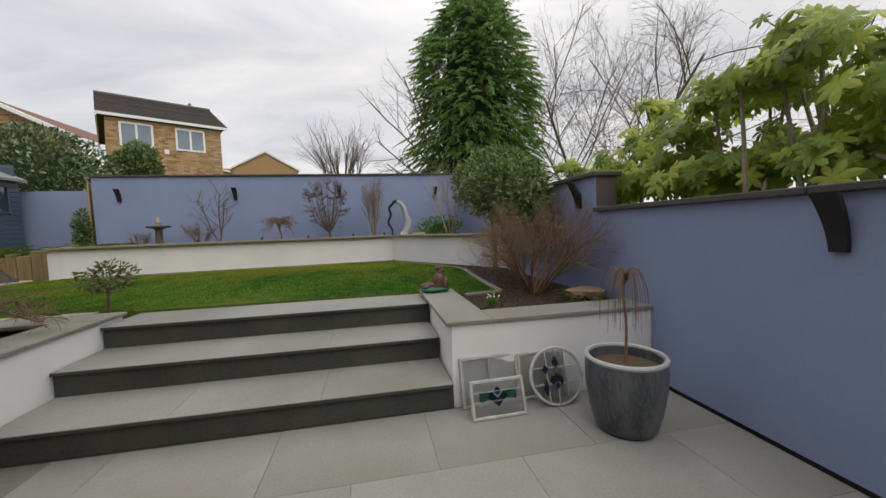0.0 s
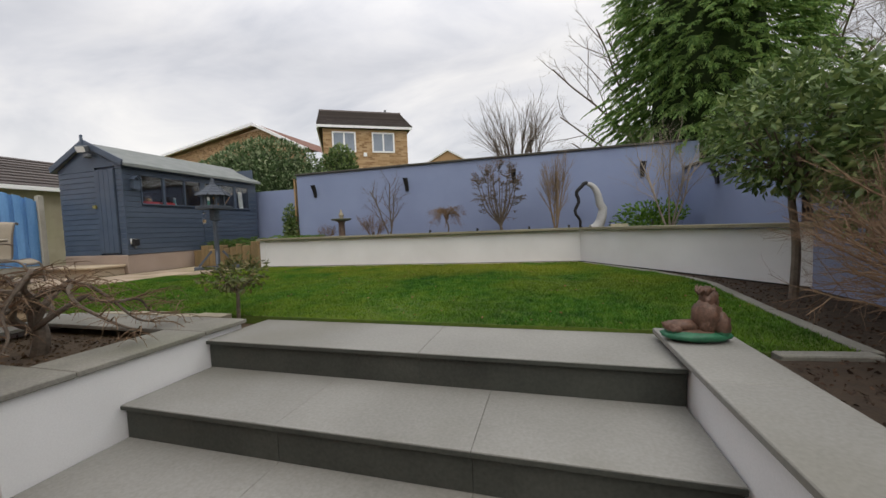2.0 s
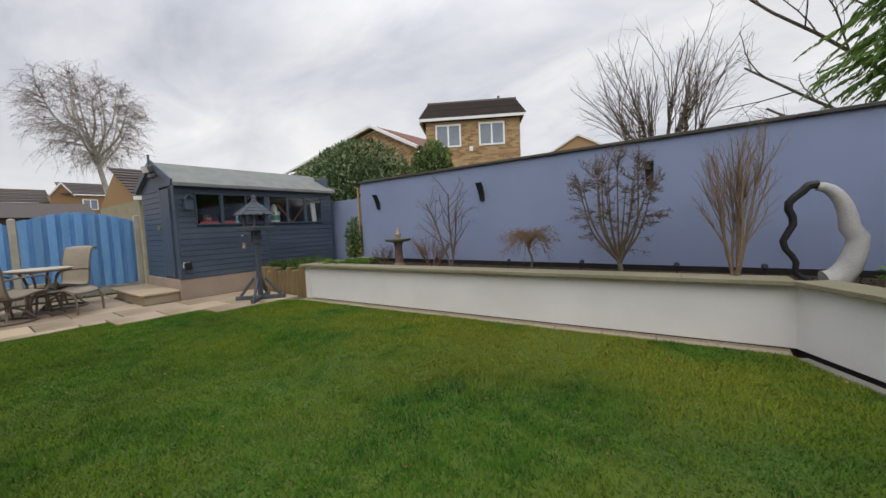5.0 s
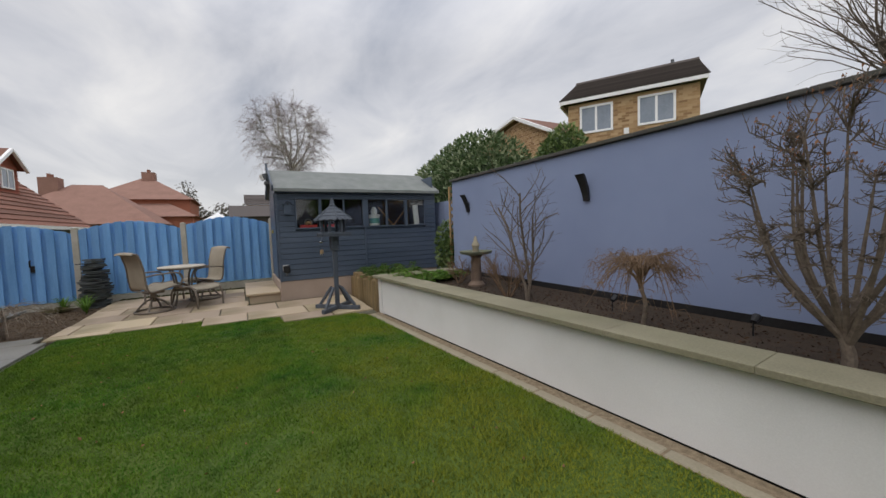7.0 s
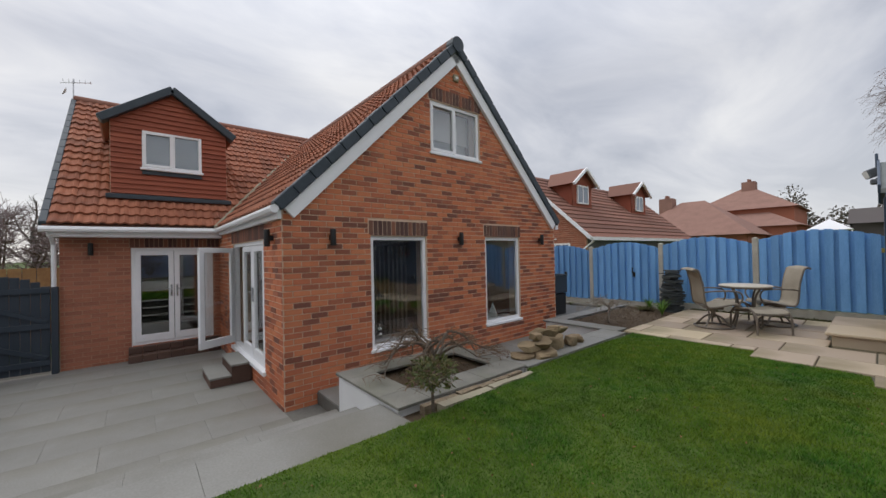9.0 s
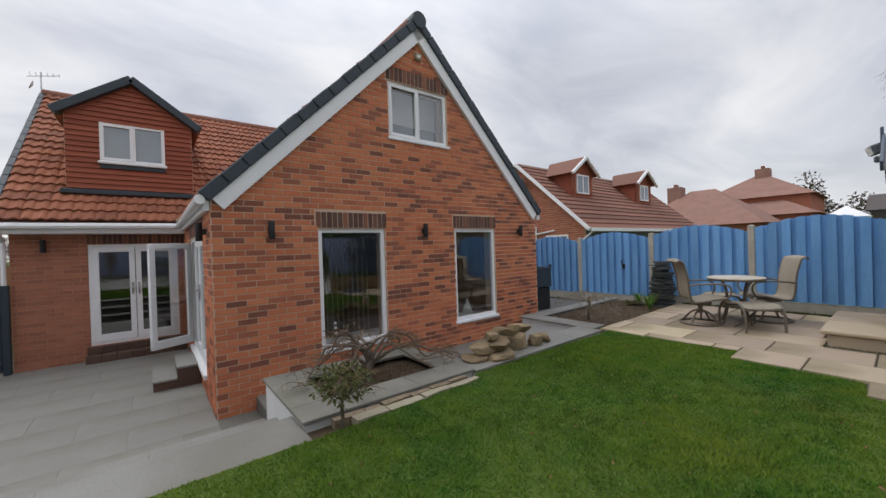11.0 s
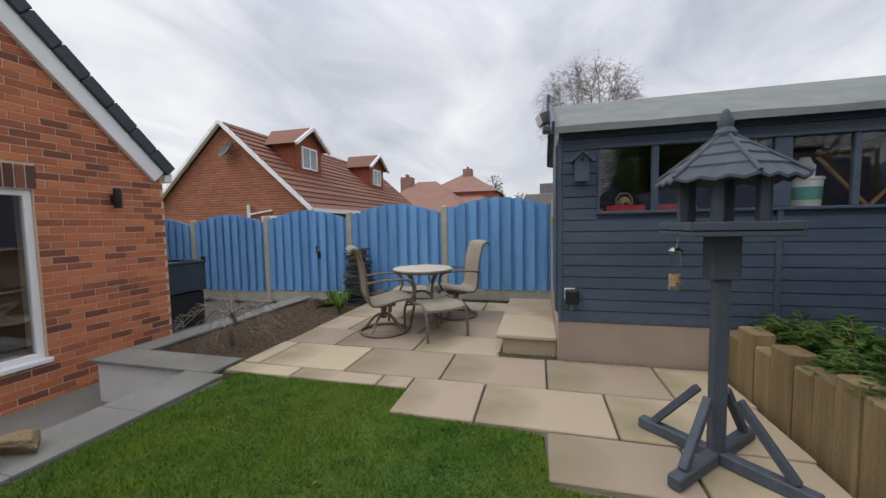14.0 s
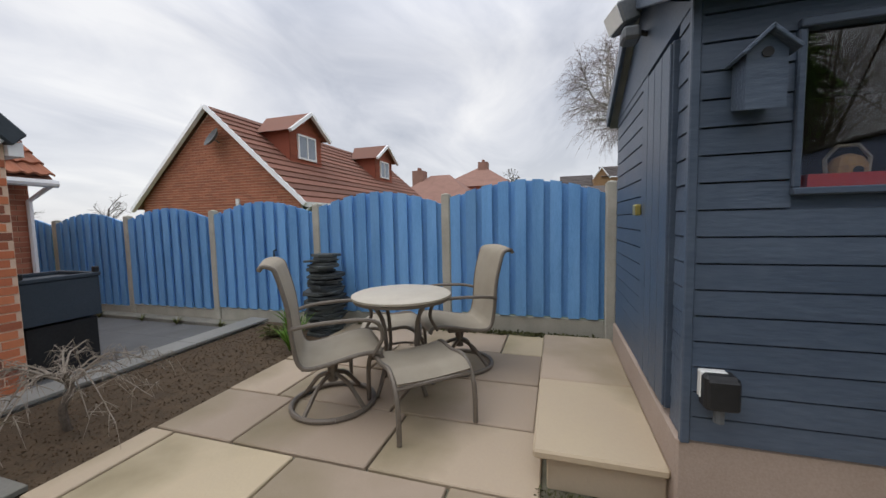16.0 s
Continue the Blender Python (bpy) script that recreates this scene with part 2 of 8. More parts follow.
VERGE = mat("dark_grey_verge", (0.035, 0.048, 0.06), (0.06, 0.075, 0.09), 0.5, 4, 50, 0.05)
HANG = mat("hanging_tile", (0.25, 0.07, 0.042), (0.36, 0.105, 0.06), 0.8, 5, 70, 0.3, spread=0.5)
BUFF = mat("buff_brick", (0.26, 0.155, 0.08), (0.56, 0.40, 0.24), 0.9, 9, 70, 0.3, (0.44, 0.285, 0.15), 0.8)
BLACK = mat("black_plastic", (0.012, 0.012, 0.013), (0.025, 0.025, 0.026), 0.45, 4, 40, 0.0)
WOODL = mat("pale_sleeper_timber", (0.19, 0.13, 0.065), (0.37, 0.265, 0.14), 0.88, 4, 50, 0.7, stretch=(5, 5, 0.5), stain=0.6, stain_col=(0.11, 0.10, 0.045), hsv=0.15)
BARK = mat("bark_grey_brown", (0.085, 0.065, 0.05), (0.19, 0.155, 0.12), 0.95, 12, 60, 0.6)
BARKB = mat("bark_pale", (0.20, 0.165, 0.13), (0.36, 0.31, 0.25), 0.95, 9, 60, 0.5)
TWIG = mat("twig_brown", (0.115, 0.075, 0.048), (0.25, 0.165, 0.10), 0.9, 10, 60, 0.3)
GLASS = pane_glass("window_glass", (0.93, 0.96, 0.95), 0.0, 2.0)
SHEDGLASS = pane_glass("thin_shed_glass", (0.93, 0.96, 0.95), 0.0, 1.6)
# the dimness of the rooms is put into this plaster colour
DARKROOM = mat("shade_dimmed_plaster", (0.075, 0.07, 0.066), (0.12, 0.115, 0.11), 0.9, 2, 40, 0.0)

# ---- building blocks ----


class Shape:
    """Collects vertices and faces of one mesh."""

    def __init__(self):
        self.v, self.f = [], []

    def add(self, vs, fs, m=None):
        k = len(self.v)
        self.v += [tuple(m @ Vector(p)) for p in vs] if m else [tuple(p) for p in vs]
        self.f += [tuple(i + k for i in q) for q in fs]
        return self

    def box(self, x0, x1, y0, y1, z0, z1, b=0.0, m=None):
        x0, x1, y0, y1, z0, z1 = min(x0, x1), max(x0, x1), min(y0, y1), max(y0, y1), min(z0, z1), max(z0, z1)
        b = min(b, (x1 - x0) * 0.45, (y1 - y0) * 0.45, (z1 - z0) * 0.45)
        if b <= 0:
            return self.add([(x, y, z) for x in (x0, x1) for y in (y0, y1) for z in (z0, z1)],
                            [(0, 1, 3, 2), (4, 6, 7, 5), (0, 4, 5, 1), (2, 3, 7, 6), (0, 2, 6, 4), (1, 5, 7, 3)], m)
        vs, fs, idx = [], [], {}
        for i, x in enumerate((x0, x1)):
            for j, y in enumerate((y0, y1)):
                for k, z in enumerate((z0, z1)):
                    dx, dy, dz = (b, -b)[i], (b, -b)[j], (b, -b)[k]
                    for a, p in enumerate(((x, y + dy, z + dz), (x + dx, y, z + dz), (x + dx, y + dy, z))):
                        idx[i, j, k, a] = len(vs)
                        vs.append(p)
                    q = [idx[i, j, k, a] for a in range(3)]
                    fs.append(tuple(q if (i + j + k) % 2 else q[::-1]))
        for s in (0, 1):
            r = [(0, 0), (1, 0), (1, 1), (0, 1)]
            for a in range(3):
                q = []
                for u, w in r:
                    c = [0, 0, 0]
                    c[a], c[(a + 1) % 3], c[(a + 2) % 3] = s, u, w
                    q.append(idx[(*c, a)])
                fs.append(tuple(q if s else q[::-1]))
        for a in range(3):
            o, w = (a + 1) % 3, (a + 2) % 3
            for s in (0, 1):
                for t in (0, 1):
                    c0, c1 = [0, 0, 0], [0, 0, 0]
                    c0[o], c0[w], c1[o], c1[w], c1[a] = s, t, s, t, 1
                    q = (idx[(*c0, o)], idx[(*c1, o)], idx[(*c1, w)], idx[(*c0, w)])
                    fs.append(q if (s + t) % 2 else q[::-1])
        return self.add(vs, fs, m)

    def prism(self, poly, z0, z1, m=None):
        """A flat polygon (counter-clockwise x, y) raised from z0 to z1."""
        k = len(poly)
        vs = [(x, y, z0) for x, y in poly] + [(x, y, z1) for x, y in poly]
        return self.add(vs, [tuple(range(k))[::-1], tuple(range(k, 2 * k))] + [(i, (i + 1) % k, k + (i + 1) % k, k + i) for i in range(k)], m)

    def lathe(self, prof, n=20, m=None, cap=True):
        """Rings of (radius, height) turned round z."""
        vs = [(r * math.cos(2 * math.pi * i / n), r * math.sin(2 * math.pi * i / n), z) for r, z in prof for i in range(n)]
        fs = [(j * n + i, j * n + (i + 1) % n, (j + 1) * n + (i + 1) % n, (j + 1) * n + i) for j in range(len(prof) - 1) for i in range(n)]
        if cap:
            fs += [tuple(range(n))[::-1], tuple(range((len(prof) - 1) * n, len(prof) * n))]
        return self.add(vs, fs, m)

    def tube(self, pts, r, n=6, r1=None, m=None):
        """A round bar through pts; the radius goes from r to r1."""
        pts = [Vector(p) for p in pts]
        r1 = r if r1 is None else r1
        vs, k = [], len(pts)
        d = (pts[1] - pts[0]).normalized()
        side = d.orthogonal().normalized()
        for i, p in enumerate(pts):
            a = (pts[min(i + 1, k - 1)] - pts[max(i - 1, 0)])
            d = a.normalized() if a.length > 1e-9 else d
            side = (side - d * side.dot(d))
            side = side.normalized() if side.length > 1e-6 else d.orthogonal().normalized()
            up = d.cross(side)
            rr = r + (r1 - r) * i / (k - 1)
            vs += [p + rr * (math.cos(2 * math.pi * j / n) * side + math.sin(2 * math.pi * j / n) * up) for j in range(n)]
        fs = [(i * n + j, i * n + (j + 1) % n, (i + 1) * n + (j + 1) % n, (i + 1) * n + j) for i in range(k - 1) for j in range(n)]
        fs += [tuple(range(n))[::-1], tuple(range((k - 1) * n, k * n))]
        return self.add(vs, fs, m)

    def mesh(self, name, material, smooth=False):
        me = bpy.data.meshes.new(name)
        me.from_pydata(self.v, [], self.f)
        me.materials.append(material)
        if smooth:
            me.polygons.foreach_set("use_smooth", [True] * len(me.polygons))
            me.set_sharp_from_angle(angle=radians(40))
        me.update()
        return me


def part(name, shape, material, parent=None, label="", smooth=False, at=None):
    ob = new(name, shape if isinstance(shape, bpy.types.Mesh) else shape.mesh(name, material, smooth))
    ob.parent = parent
    if at is not None:
        ob.matrix_basis = at
    return tagged(ob, label) if label else ob


def thing(name, label, category, group="", at=None):
    ob = new(name)
    ob.empty_display_size = 0.1
    if at is not None:
        ob.matrix_basis = at
    return tagged(ob, label, category, group)


def structure(name, shape, material, label, category, smooth=False):
    return tagged(part(name, shape, material, smooth=smooth), label, category, "", "structure")


S = Shape
# ---- ground, patio, terrace ----
LAWN, DECK = 0.56, 0.58
g = S()
g.add([(-3000, -3000, -0.5), (3000, -3000, -0.5), (3000, 3000, -0.5), (-3000, 3000, -0.5)], [(0, 1, 2, 3)])
structure("ground", g, GRASSG, "rough grassy ground far around the garden", "ground")

patio = structure("pavement_patio", S().box(-2.3, 2.3, -4.0, 2.42, -0.4, -0.006), JOINT, "lower patio bed with thin grey joints", "patio")
slab = {}


def lay(parent, x0, x1, y0, y1, z, material, th=0.03, gap=0.006, b=0.004, name="slab"):
    """One paving slab; alike sizes share a mesh."""
    key = (round(x1 - x0, 3), round(y1 - y0, 3), material.name, th)
    if key not in slab:
        hx, hy = (x1 - x0) / 2 - gap / 2, (y1 - y0) / 2 - gap / 2
        slab[key] = S().box(-hx, hx, -hy, hy, -th, 0, b).mesh(name, material)
    return part(name, slab[key], material, parent, at=pose((x0 + x1) / 2, (y0 + y1) / 2, z))


# grey porcelain, 0.9 by 0.6, laid in broken bond
for row in range(9):
    y1 = 2.40 - 0.6 * row
    y0 = max(y1 - 0.6, -2.8)
    xs = [2.14 - 0.45 * (row % 2) - 0.9 * k for k in range(6)]
    xs = sorted({min(2.14, max(-1.79, x)) for x in [2.14, *xs, -1.79]})
    for a, b_ in zip(xs, xs[1:]):
        if b_ - a > 0.02 and y1 - y0 > 0.02:
            lay(patio, a, b_, y0, y1, 0.0, PORC, 0.02, 0.0025, 0.0008)

# three broad steps up to the lawn
steps = structure("steps_garden", S().box(-2.11, 0.54, 2.45, 3.92, -0.3, 0.155).box(-2.11, 0.54, 2.95, 3.92, 0.1, 0.335).box(-2.11, 0.54, 3.45, 3.92, 0.3, 0.515), JOINT, "three broad garden steps with grey treads and dark risers", "steps")
for k, y in enumerate((2.40, 2.90, 3.40)):
    z = 0.18 * (k + 1)
    for a, b_ in ((-2.125, -1.20), (-1.20, -0.32), (-0.32, 0.55)) if k != 2 else ((-2.125, -0.70), (-0.70, 0.55)):
        part("tread", S().box(a + 0.0006, b_ - 0.0006, y - 0.010, y + 0.525, z - 0.020, z, 0.002), PORC, steps)
        part("nosing", S().box(a + 0.0006, b_ - 0.0006, y - 0.014, y - 0.0105, z - 0.024, z - 0.004, 0.001), PORCD, steps, "dark tread edge")
        part("riser", S().box(a + 0.0006, b_ - 0.0006, y + 0.012, y + 0.05, z - 0.18, z - 0.022, 0.002), PORCD, steps, "dark slate-grey riser")

# solid terrace under the lawn and beds
ter = S().prism([(-6.7, 2.4), (-6.7, 3.50), (-3.9, 3.50), (-3.9, 3.66), (-2.15, 3.66), (-2.15, 3.9), (0.56, 3.9), (0.9, 2.62), (2.14, 2.62), (2.14, 9.0), (-9.7, 9.6), (-9.7, 2.4)], -0.45, 0.50)
structure("terrace", ter, SOIL, "dark soil bank under the raised garden", "soil")
lawn_poly = [(-2.13, 3.928), (0.56, 3.925), (0.93, 3.60), (1.31, 3.66), (1.35, 4.5), (1.41, 5.2), (1.45, 5.7), (1.37, 6.1), (1.20, 6.55), (0.43, 7.86), (-5.40, 7.44), (-5.70, 7.30), (-5.72, 6.33), (-6.15, 6.29), (-6.20, 5.33), (-6.54, 5.30), (-6.55, 3.78), (-3.85, 3.74), (-3.80, 3.87), (-2.45, 3.93), (-2.30, 3.93), (-2.135, 3.935)]
lawn = structure("lawn", S().prism(lawn_poly, 0.45, LAWN), GRASSG, "mossy green garden lawn, patchy and short", "lawn")

# lower passage by the house wall
passage = structure("pavement_passage", S().box(-8.2, -2.2, 1.50, 3.5, -0.4, 0.135), JOINT, "narrow grey passage beside the house", "path")
for k in range(7):
    lay(passage, -2.2 - 0.9 * (k + 1), -2.2 - 0.9 * k, 1.63, 2.43, 0.16, PORC, 0.025)
for k in range(3):
    lay(passage, -4.6 - 0.67 * (k + 1), -4.6 - 0.67 * k, 2.43, 3.33, 0.16, PORC, 0.025)

# planters
pl = S()
pl.box(-3.86, -2.135, 2.46, 2.58, 0, 0.57).box(-3.86, -2.135, 3.58, 3.68, 0, 0.57).box(-2.25, -2.135, 2.58, 3.58, 0, 0.57).box(-3.86, -3.74, 2.58, 3.58, 0, 0.57)
plL = structure("wall_planter_house", pl, RENDER, "white rendered raised planter beside the steps", "planter")
for x0, x1, y0, y1 in ((-3.88, -3.0, 2.42, 2.72), (-3.0, -2.11, 2.42, 2.72), (-2.46, -2.11, 2.72, 3.38), (-3.88, -3.2, 3.38, 3.71), (-3.2, -2.46, 3.38, 3.71), (-2.46, -2.11, 3.38, 3.71), (-3.88, -3.62, 2.72, 3.38)):
    part("coping", S().box(x0 + .002, x1 - .002, y0 + .002, y1 - .002, 0.572, 0.60, 0.004), COPE, plL, "grey stone coping")
structure("soil_planter_house", S().box(-3.76, -2.23, 2.56, 3.60, 0.0, 0.52), SOIL, "dark soil in the planter", "soil")

# ledge along the lawn with a drop to the passage
ledge = structure("wall_ledge", S().box(-6.45, -3.88, 3.36, 3.70, -0.2, 0.55), RENDER, "low white ledge wall along the lawn", "wall")
for k in range(4):
    part("coping", S().box(-3.885 - 0.64 * (k + 1), -3.887 - 0.64 * k, 3.32, 3.72, 0.552, 0.58, 0.004), PORC, ledge, "grey slab coping")
# two rows of worn sandstone pieces between the planter and the lawn
rng = random.Random(23)
for y0, y1, n, x_a, x_b in ((3.715, 3.80, 6, -2.32, -3.72), (3.805, 3.93, 4, -2.45, -3.80)):
    xa = x_a
    for k in range(n):
        xb = x_a + (x_b - x_a) * (k + 1 + (rng.uniform(-.2, .2) if k < n - 1 else 0)) / n
        f0, f1 = (-xa - 2.3) / 1.5, (-xb - 2.3) / 1.5
        sl_ = .05 if y0 > 3.8 else .02
        poly = [(xb + .006, y0 + rng.uniform(0, .012)), (xa - .006, y0 + rng.uniform(0, .012)), (xa - .01, y1 - sl_ * f0 + rng.uniform(-.012, .012)), ((xa + xb) / 2, y1 - sl_ * (f0 + f1) / 2 + rng.uniform(-.012, .012)), (xb + .01, y1 - sl_ * f1 + rng.uniform(-.012, .012))]
        tagged(part("edging_stone", S().prism(poly, 0.50, 0.572 + rng.uniform(-.006, .01)), COPEY if y0 > 3.8 else GRIT), "worn buff sandstone piece along the lawn edge", "edging stone", "edging stones")
        xa = xb

# cross wall with slab at the end of the passage, and kerb along the bed
cw = structure("wall_bed", S().box(-6.75, -6.50, 2.18, 3.50, -0.2, 0.55).box(-9.6, -6.75, 2.18, 2.34, -0.2, 0.55), RENDER, "low white rendered wall round the flower bed", "wall")
for x0, x1, y0, y1 in ((-6.80, -6.45, 2.14, 2.85), (-6.80, -6.45, 2.85, 3.58), (-7.7, -6.80, 2.14, 2.42), (-8.6, -7.7, 2.14, 2.42), (-9.6, -8.6, 2.14, 2.42)):
    part("coping", S().box(x0 + .002, x1 - .002, y0 + .002, y1 - .002, 0.552, 0.582, 0.004), PORC, cw, "pale grey slab coping")
structure("soil_flower_bed", S().box(-9.6, -6.80, 2.42, 3.62, 0.3, 0.535), SOIL, "bare brown flower bed soil", "soil")
drive = structure("pavement_drive", S().box(-9.9, -7.64, -9.0, 2.14, -0.4, 0.40), JOINT, "grey block drive behind the bed", "drive")
for i in range(4):
    for j in range(3):
        lay(drive, -7.65 - 0.70 * (j + 1), -7.65 - 0.70 * j, 2.13 - 0.9 * (i + 1), 2.13 - 0.9 * i, 0.425, ASPH, 0.03, 0.003, 0.001)

# pale kerb between the drive and the fence, with weeds
for k in range(5):
    part("kerb", S().box(-9.745, -9.56, 2.10 - .9 * (k + 1) + .004, 2.10 - .9 * k, .40, .475, .008), COPE, drive, "pale stone kerb")

# sandstone patio
sp = structure("pavement_sandstone", S().prism([(-9.6, 3.62), (-6.53, 3.62), (-6.53, 5.31), (-6.17, 5.33), (-6.15, 6.30), (-5.74, 6.32), (-5.55, 7.60), (-7.37, 7.66), (-7.37, 6.45), (-9.6, 6.45)], 0.3, 0.555), SANDJ, "sandstone patio bed with dark joints", "patio")
rng = random.Random(4)
for x0, x1, ys in ((-6.73, -6.53, (3.63, 4.28, 5.05, 5.31)), (-7.33, -6.73, (3.82, 4.67, 5.51, 6.33, 7.17, 7.64)), (-7.33, -6.73, (3.63, 3.82)), (-7.87, -7.33, (3.64, 4.23, 5.08, 5.92)), (-8.47, -7.87, (3.63, 4.08, 4.96, 5.87)), (-9.07, -8.47, (3.63, 4.5, 5.1, 5.87)), (-9.65, -9.07, (3.63, 4.6, 5.5, 5.87, 6.4)),
                   (-6.73, -6.17, (5.31, 5.88, 6.71, 7.62)), (-6.17, -5.74, (6.31, 7.0, 7.6))):
    for a, b_ in zip(ys, ys[1:]):
        o = lay(sp, x0, x1, a, b_, DECK + rng.uniform(-0.003, 0.003), SAND, 0.03, 0.016, 0.006)

# edging stones at the foot of the long planter and beside the bed
edge = structure("edging_lawn", S().prism([(-5.5, 7.43), (0.46, 7.86), (0.46, 8.048), (-5.5, 7.622)], 0.4, 0.562), GRIT, "gritty strip at the foot of the planter wall", "edging")
for k in range(13):
    a = -5.45 + 0.455 * k
    y = 7.445 + 0.0715 * (a + 5.45)
    part("edging_stone", S().box(0, 0.44, 0, 0.085, -0.04, 0.008, 0.006), COPEY, edge, at=pose(a, y, LAWN, 0, 0, 4.1))
for (xa, ya), (xb, yb) in (((0.95, 3.57), (1.35, 3.62)), ((1.35, 3.64), (1.39, 4.5)), ((1.39, 4.5), (1.45, 5.2)), ((1.45, 5.2), (1.49, 5.7)), ((1.49, 5.7), (1.41, 6.1)), ((1.41, 6.1), (1.24, 6.55)), ((1.24, 6.58), (0.90, 7.18)), ((0.89, 7.2), (0.5, 7.82))):
    L = math.hypot(xb - xa, yb - ya)
    part("edging_stone", S().box(0.005, L - 0.005, -0.038, 0.038, -0.06, 0.012, 0.006), COPE, edge, at=pose(xa, ya, LAWN, 0, 0, math.degrees(math.atan2(yb - ya, xb - xa))))

# ---- garden walls ----
def wall_run(name, pts, th, z0, z1, material, label):
    s = S()
    for (xa, ya), (xb, yb) in zip(pts, pts[1:]):
        L = math.hypot(xb - xa, yb - ya)
        s.box(0, L, 0, th, z0, z1, 0, pose(xa, ya, 0, 0, 0, math.degrees(math.atan2(yb - ya, xb - xa))))
    return structure(name, s, material, label, "wall")


# black recessed strip painted as the shade in the gap below the render
wall_run("plinth_long_planter", [(-5.54, 7.66), (0.50, 8.09), (2.20, 5.38)], 0.12, 0.3, 0.61, BLACK, "recessed black strip for the shaded gap under the planter wall")
rw = wall_run("wall_long_planter", [(-5.54, 7.63), (0.50, 8.06), (2.20, 5.35)], 0.16, 0.569, 1.075, RENDER, "long white rendered planter wall with dark gap at its foot")
wall_run("wall_planter_end", [(-5.54, 9.0), (-5.54, 7.63)], 0.14, 0.3, 1.07, RENDER, "white rendered end of the long planter")
for (xa, ya), (xb, yb), n in (((-5.56, 7.58), (0.49, 8.01), 8), ((0.49, 8.01), (2.19, 5.30), 4)):
    L, ang = math.hypot(xb - xa, yb - ya), math.degrees(math.atan2(yb - ya, xb - xa))
    for k in range(n):
        part("coping", S().box(L * k / n + .0008, L * (k + 1) / n - .0008, -0.03, 0.27, 1.084, 1.122, 0.003), COPEL, rw, "lichened sandstone coping", at=pose(xa, ya, 0, 0, 0, ang))
part("coping", S().box(-5.565, -5.27, 7.86, 8.9, 1.078, 1.122, 0.008), COPEL, rw, "lichened sandstone coping")
structure("soil_long_planter", S().prism([(-5.45, 7.75), (0.5, 8.18), (2.20, 5.48), (2.30, 5.5), (2.30, 9.05), (-5.45, 9.05)], 0.5, 1.03), MULCH, "dark mulch in the long planter", "soil")
structure("soil_side_bed", S().prism([(0.75, 2.62), (2.14, 2.62), (2.14, 5.46), (1.25, 6.88), (1.22, 6.55), (1.42, 6.1), (1.50, 5.7), (1.45, 5.2), (1.40, 4.5), (1.36, 3.57), (0.95, 3.52), (0.75, 3.72)], 0.3, 0.555), MULCH, "dark soil of the side bed", "soil")

plR = structure("wall_planter_side", S().box(0.56, 2.14, 2.44, 2.58, -0.2, 0.565).box(0.56, 0.70, 2.58, 3.80, -0.2, 0.565), RENDER, "white rendered planter wall beside the steps", "wall")
for x0, x1, y0, y1 in ((0.52, 0.86, 2.42, 3.12), (0.52, 0.86, 3.12, 3.84), (0.86, 1.5, 2.42, 2.72), (1.5, 2.14, 2.42, 2.72)):
    part("coping", S().box(x0 + .001, x1 - .001, y0 + .001, y1 - .001, 0.568, 0.598, 0.004), PORC, plR, "pale grey slab coping")

blue = S().box(-5.67, 2.55, 9.05, 9.27, -0.4, 2.55)
structure("plinth_back", S().box(-5.66, 2.30, 9.044, 9.05, 0.9, 1.095), BLACK, "thin black band at the foot of the blue wall", "trim")
bw = structure("wall_back", blue, BLUEWALL, "tall blue painted garden wall", "wall")
for k in range(9):
    part("coping", S().box(-5.70 + 0.9 * k + .002, -5.70 + 0.9 * (k + 1) - .002, 9.01, 9.31, 2.552, 2.59, 0.006), COPED, bw, "dark stone coping")
# black strip that stands for shade under the side wall render
structure("plinth_side", S().box(2.155, 2.34, -6.0, 2.42, -0.4, 0.03), BLACK, "black strip for the shaded gap under the side wall render", "trim")
rwall = structure("wall_side", S().box(2.14, 2.36, -6.0, 3.13, 0.03, 1.345).box(2.14, 2.36, 3.13, 5.6, -0.4, 1.68).box(2.30, 2.52, 5.6, 9.05, -0.4, 2.05).box(2.14, 2.30, 5.45, 5.6, -0.4, 1.68), BLUEWALL, "blue painted side wall stepping up", "wall")
for a, b_, z in ((-6, -4, 1.347), (-4, -2, 1.347), (-2, -.2, 1.347), (-.2, 1.4, 1.347), (1.4, 3.13, 1.347), (3.1, 4.4, 1.682), (4.4, 5.6, 1.682), (5.57, 7.3, 2.052), (7.3, 8.99, 2.052)):
    x_ = 2.26 if z > 2 else 2.10
    part("coping", S().box(x_, x_ + .30, a + .002, b_ - .002, z, z + 0.04, 0.006), COPED, rwall, "dark stone coping")
structure("wall_side_end", S().box(2.143, 2.357, 3.125, 3.14, 1.40, 1.68), TILEG, "dark brick end where the wall steps up", "wall")
structure("wall_behind_shed", S().box(-9.9, -5.67, 9.75, 9.9, -0.4, 2.35), BLUEWALL, "blue painted wall behind the shed", "wall")
structure("wall_return", S().box(-5.67, -5.5, 9.27, 9.75, -0.4, 2.45), BLUEWALL, "short blue return of the garden wall", "wall")

# ---- the house ----
GX0, GX1, GY, EAVE, APEX = -7.68, -1.79, 1.63, 2.50, 5.45
GC = (GX0 + GX1) / 2
SL = (APEX - EAVE) / (GX1 - GC)


def gable_half(z):
    return (GX1 - GC) if z <= EAVE else max(0.0, (APEX - z) / SL)


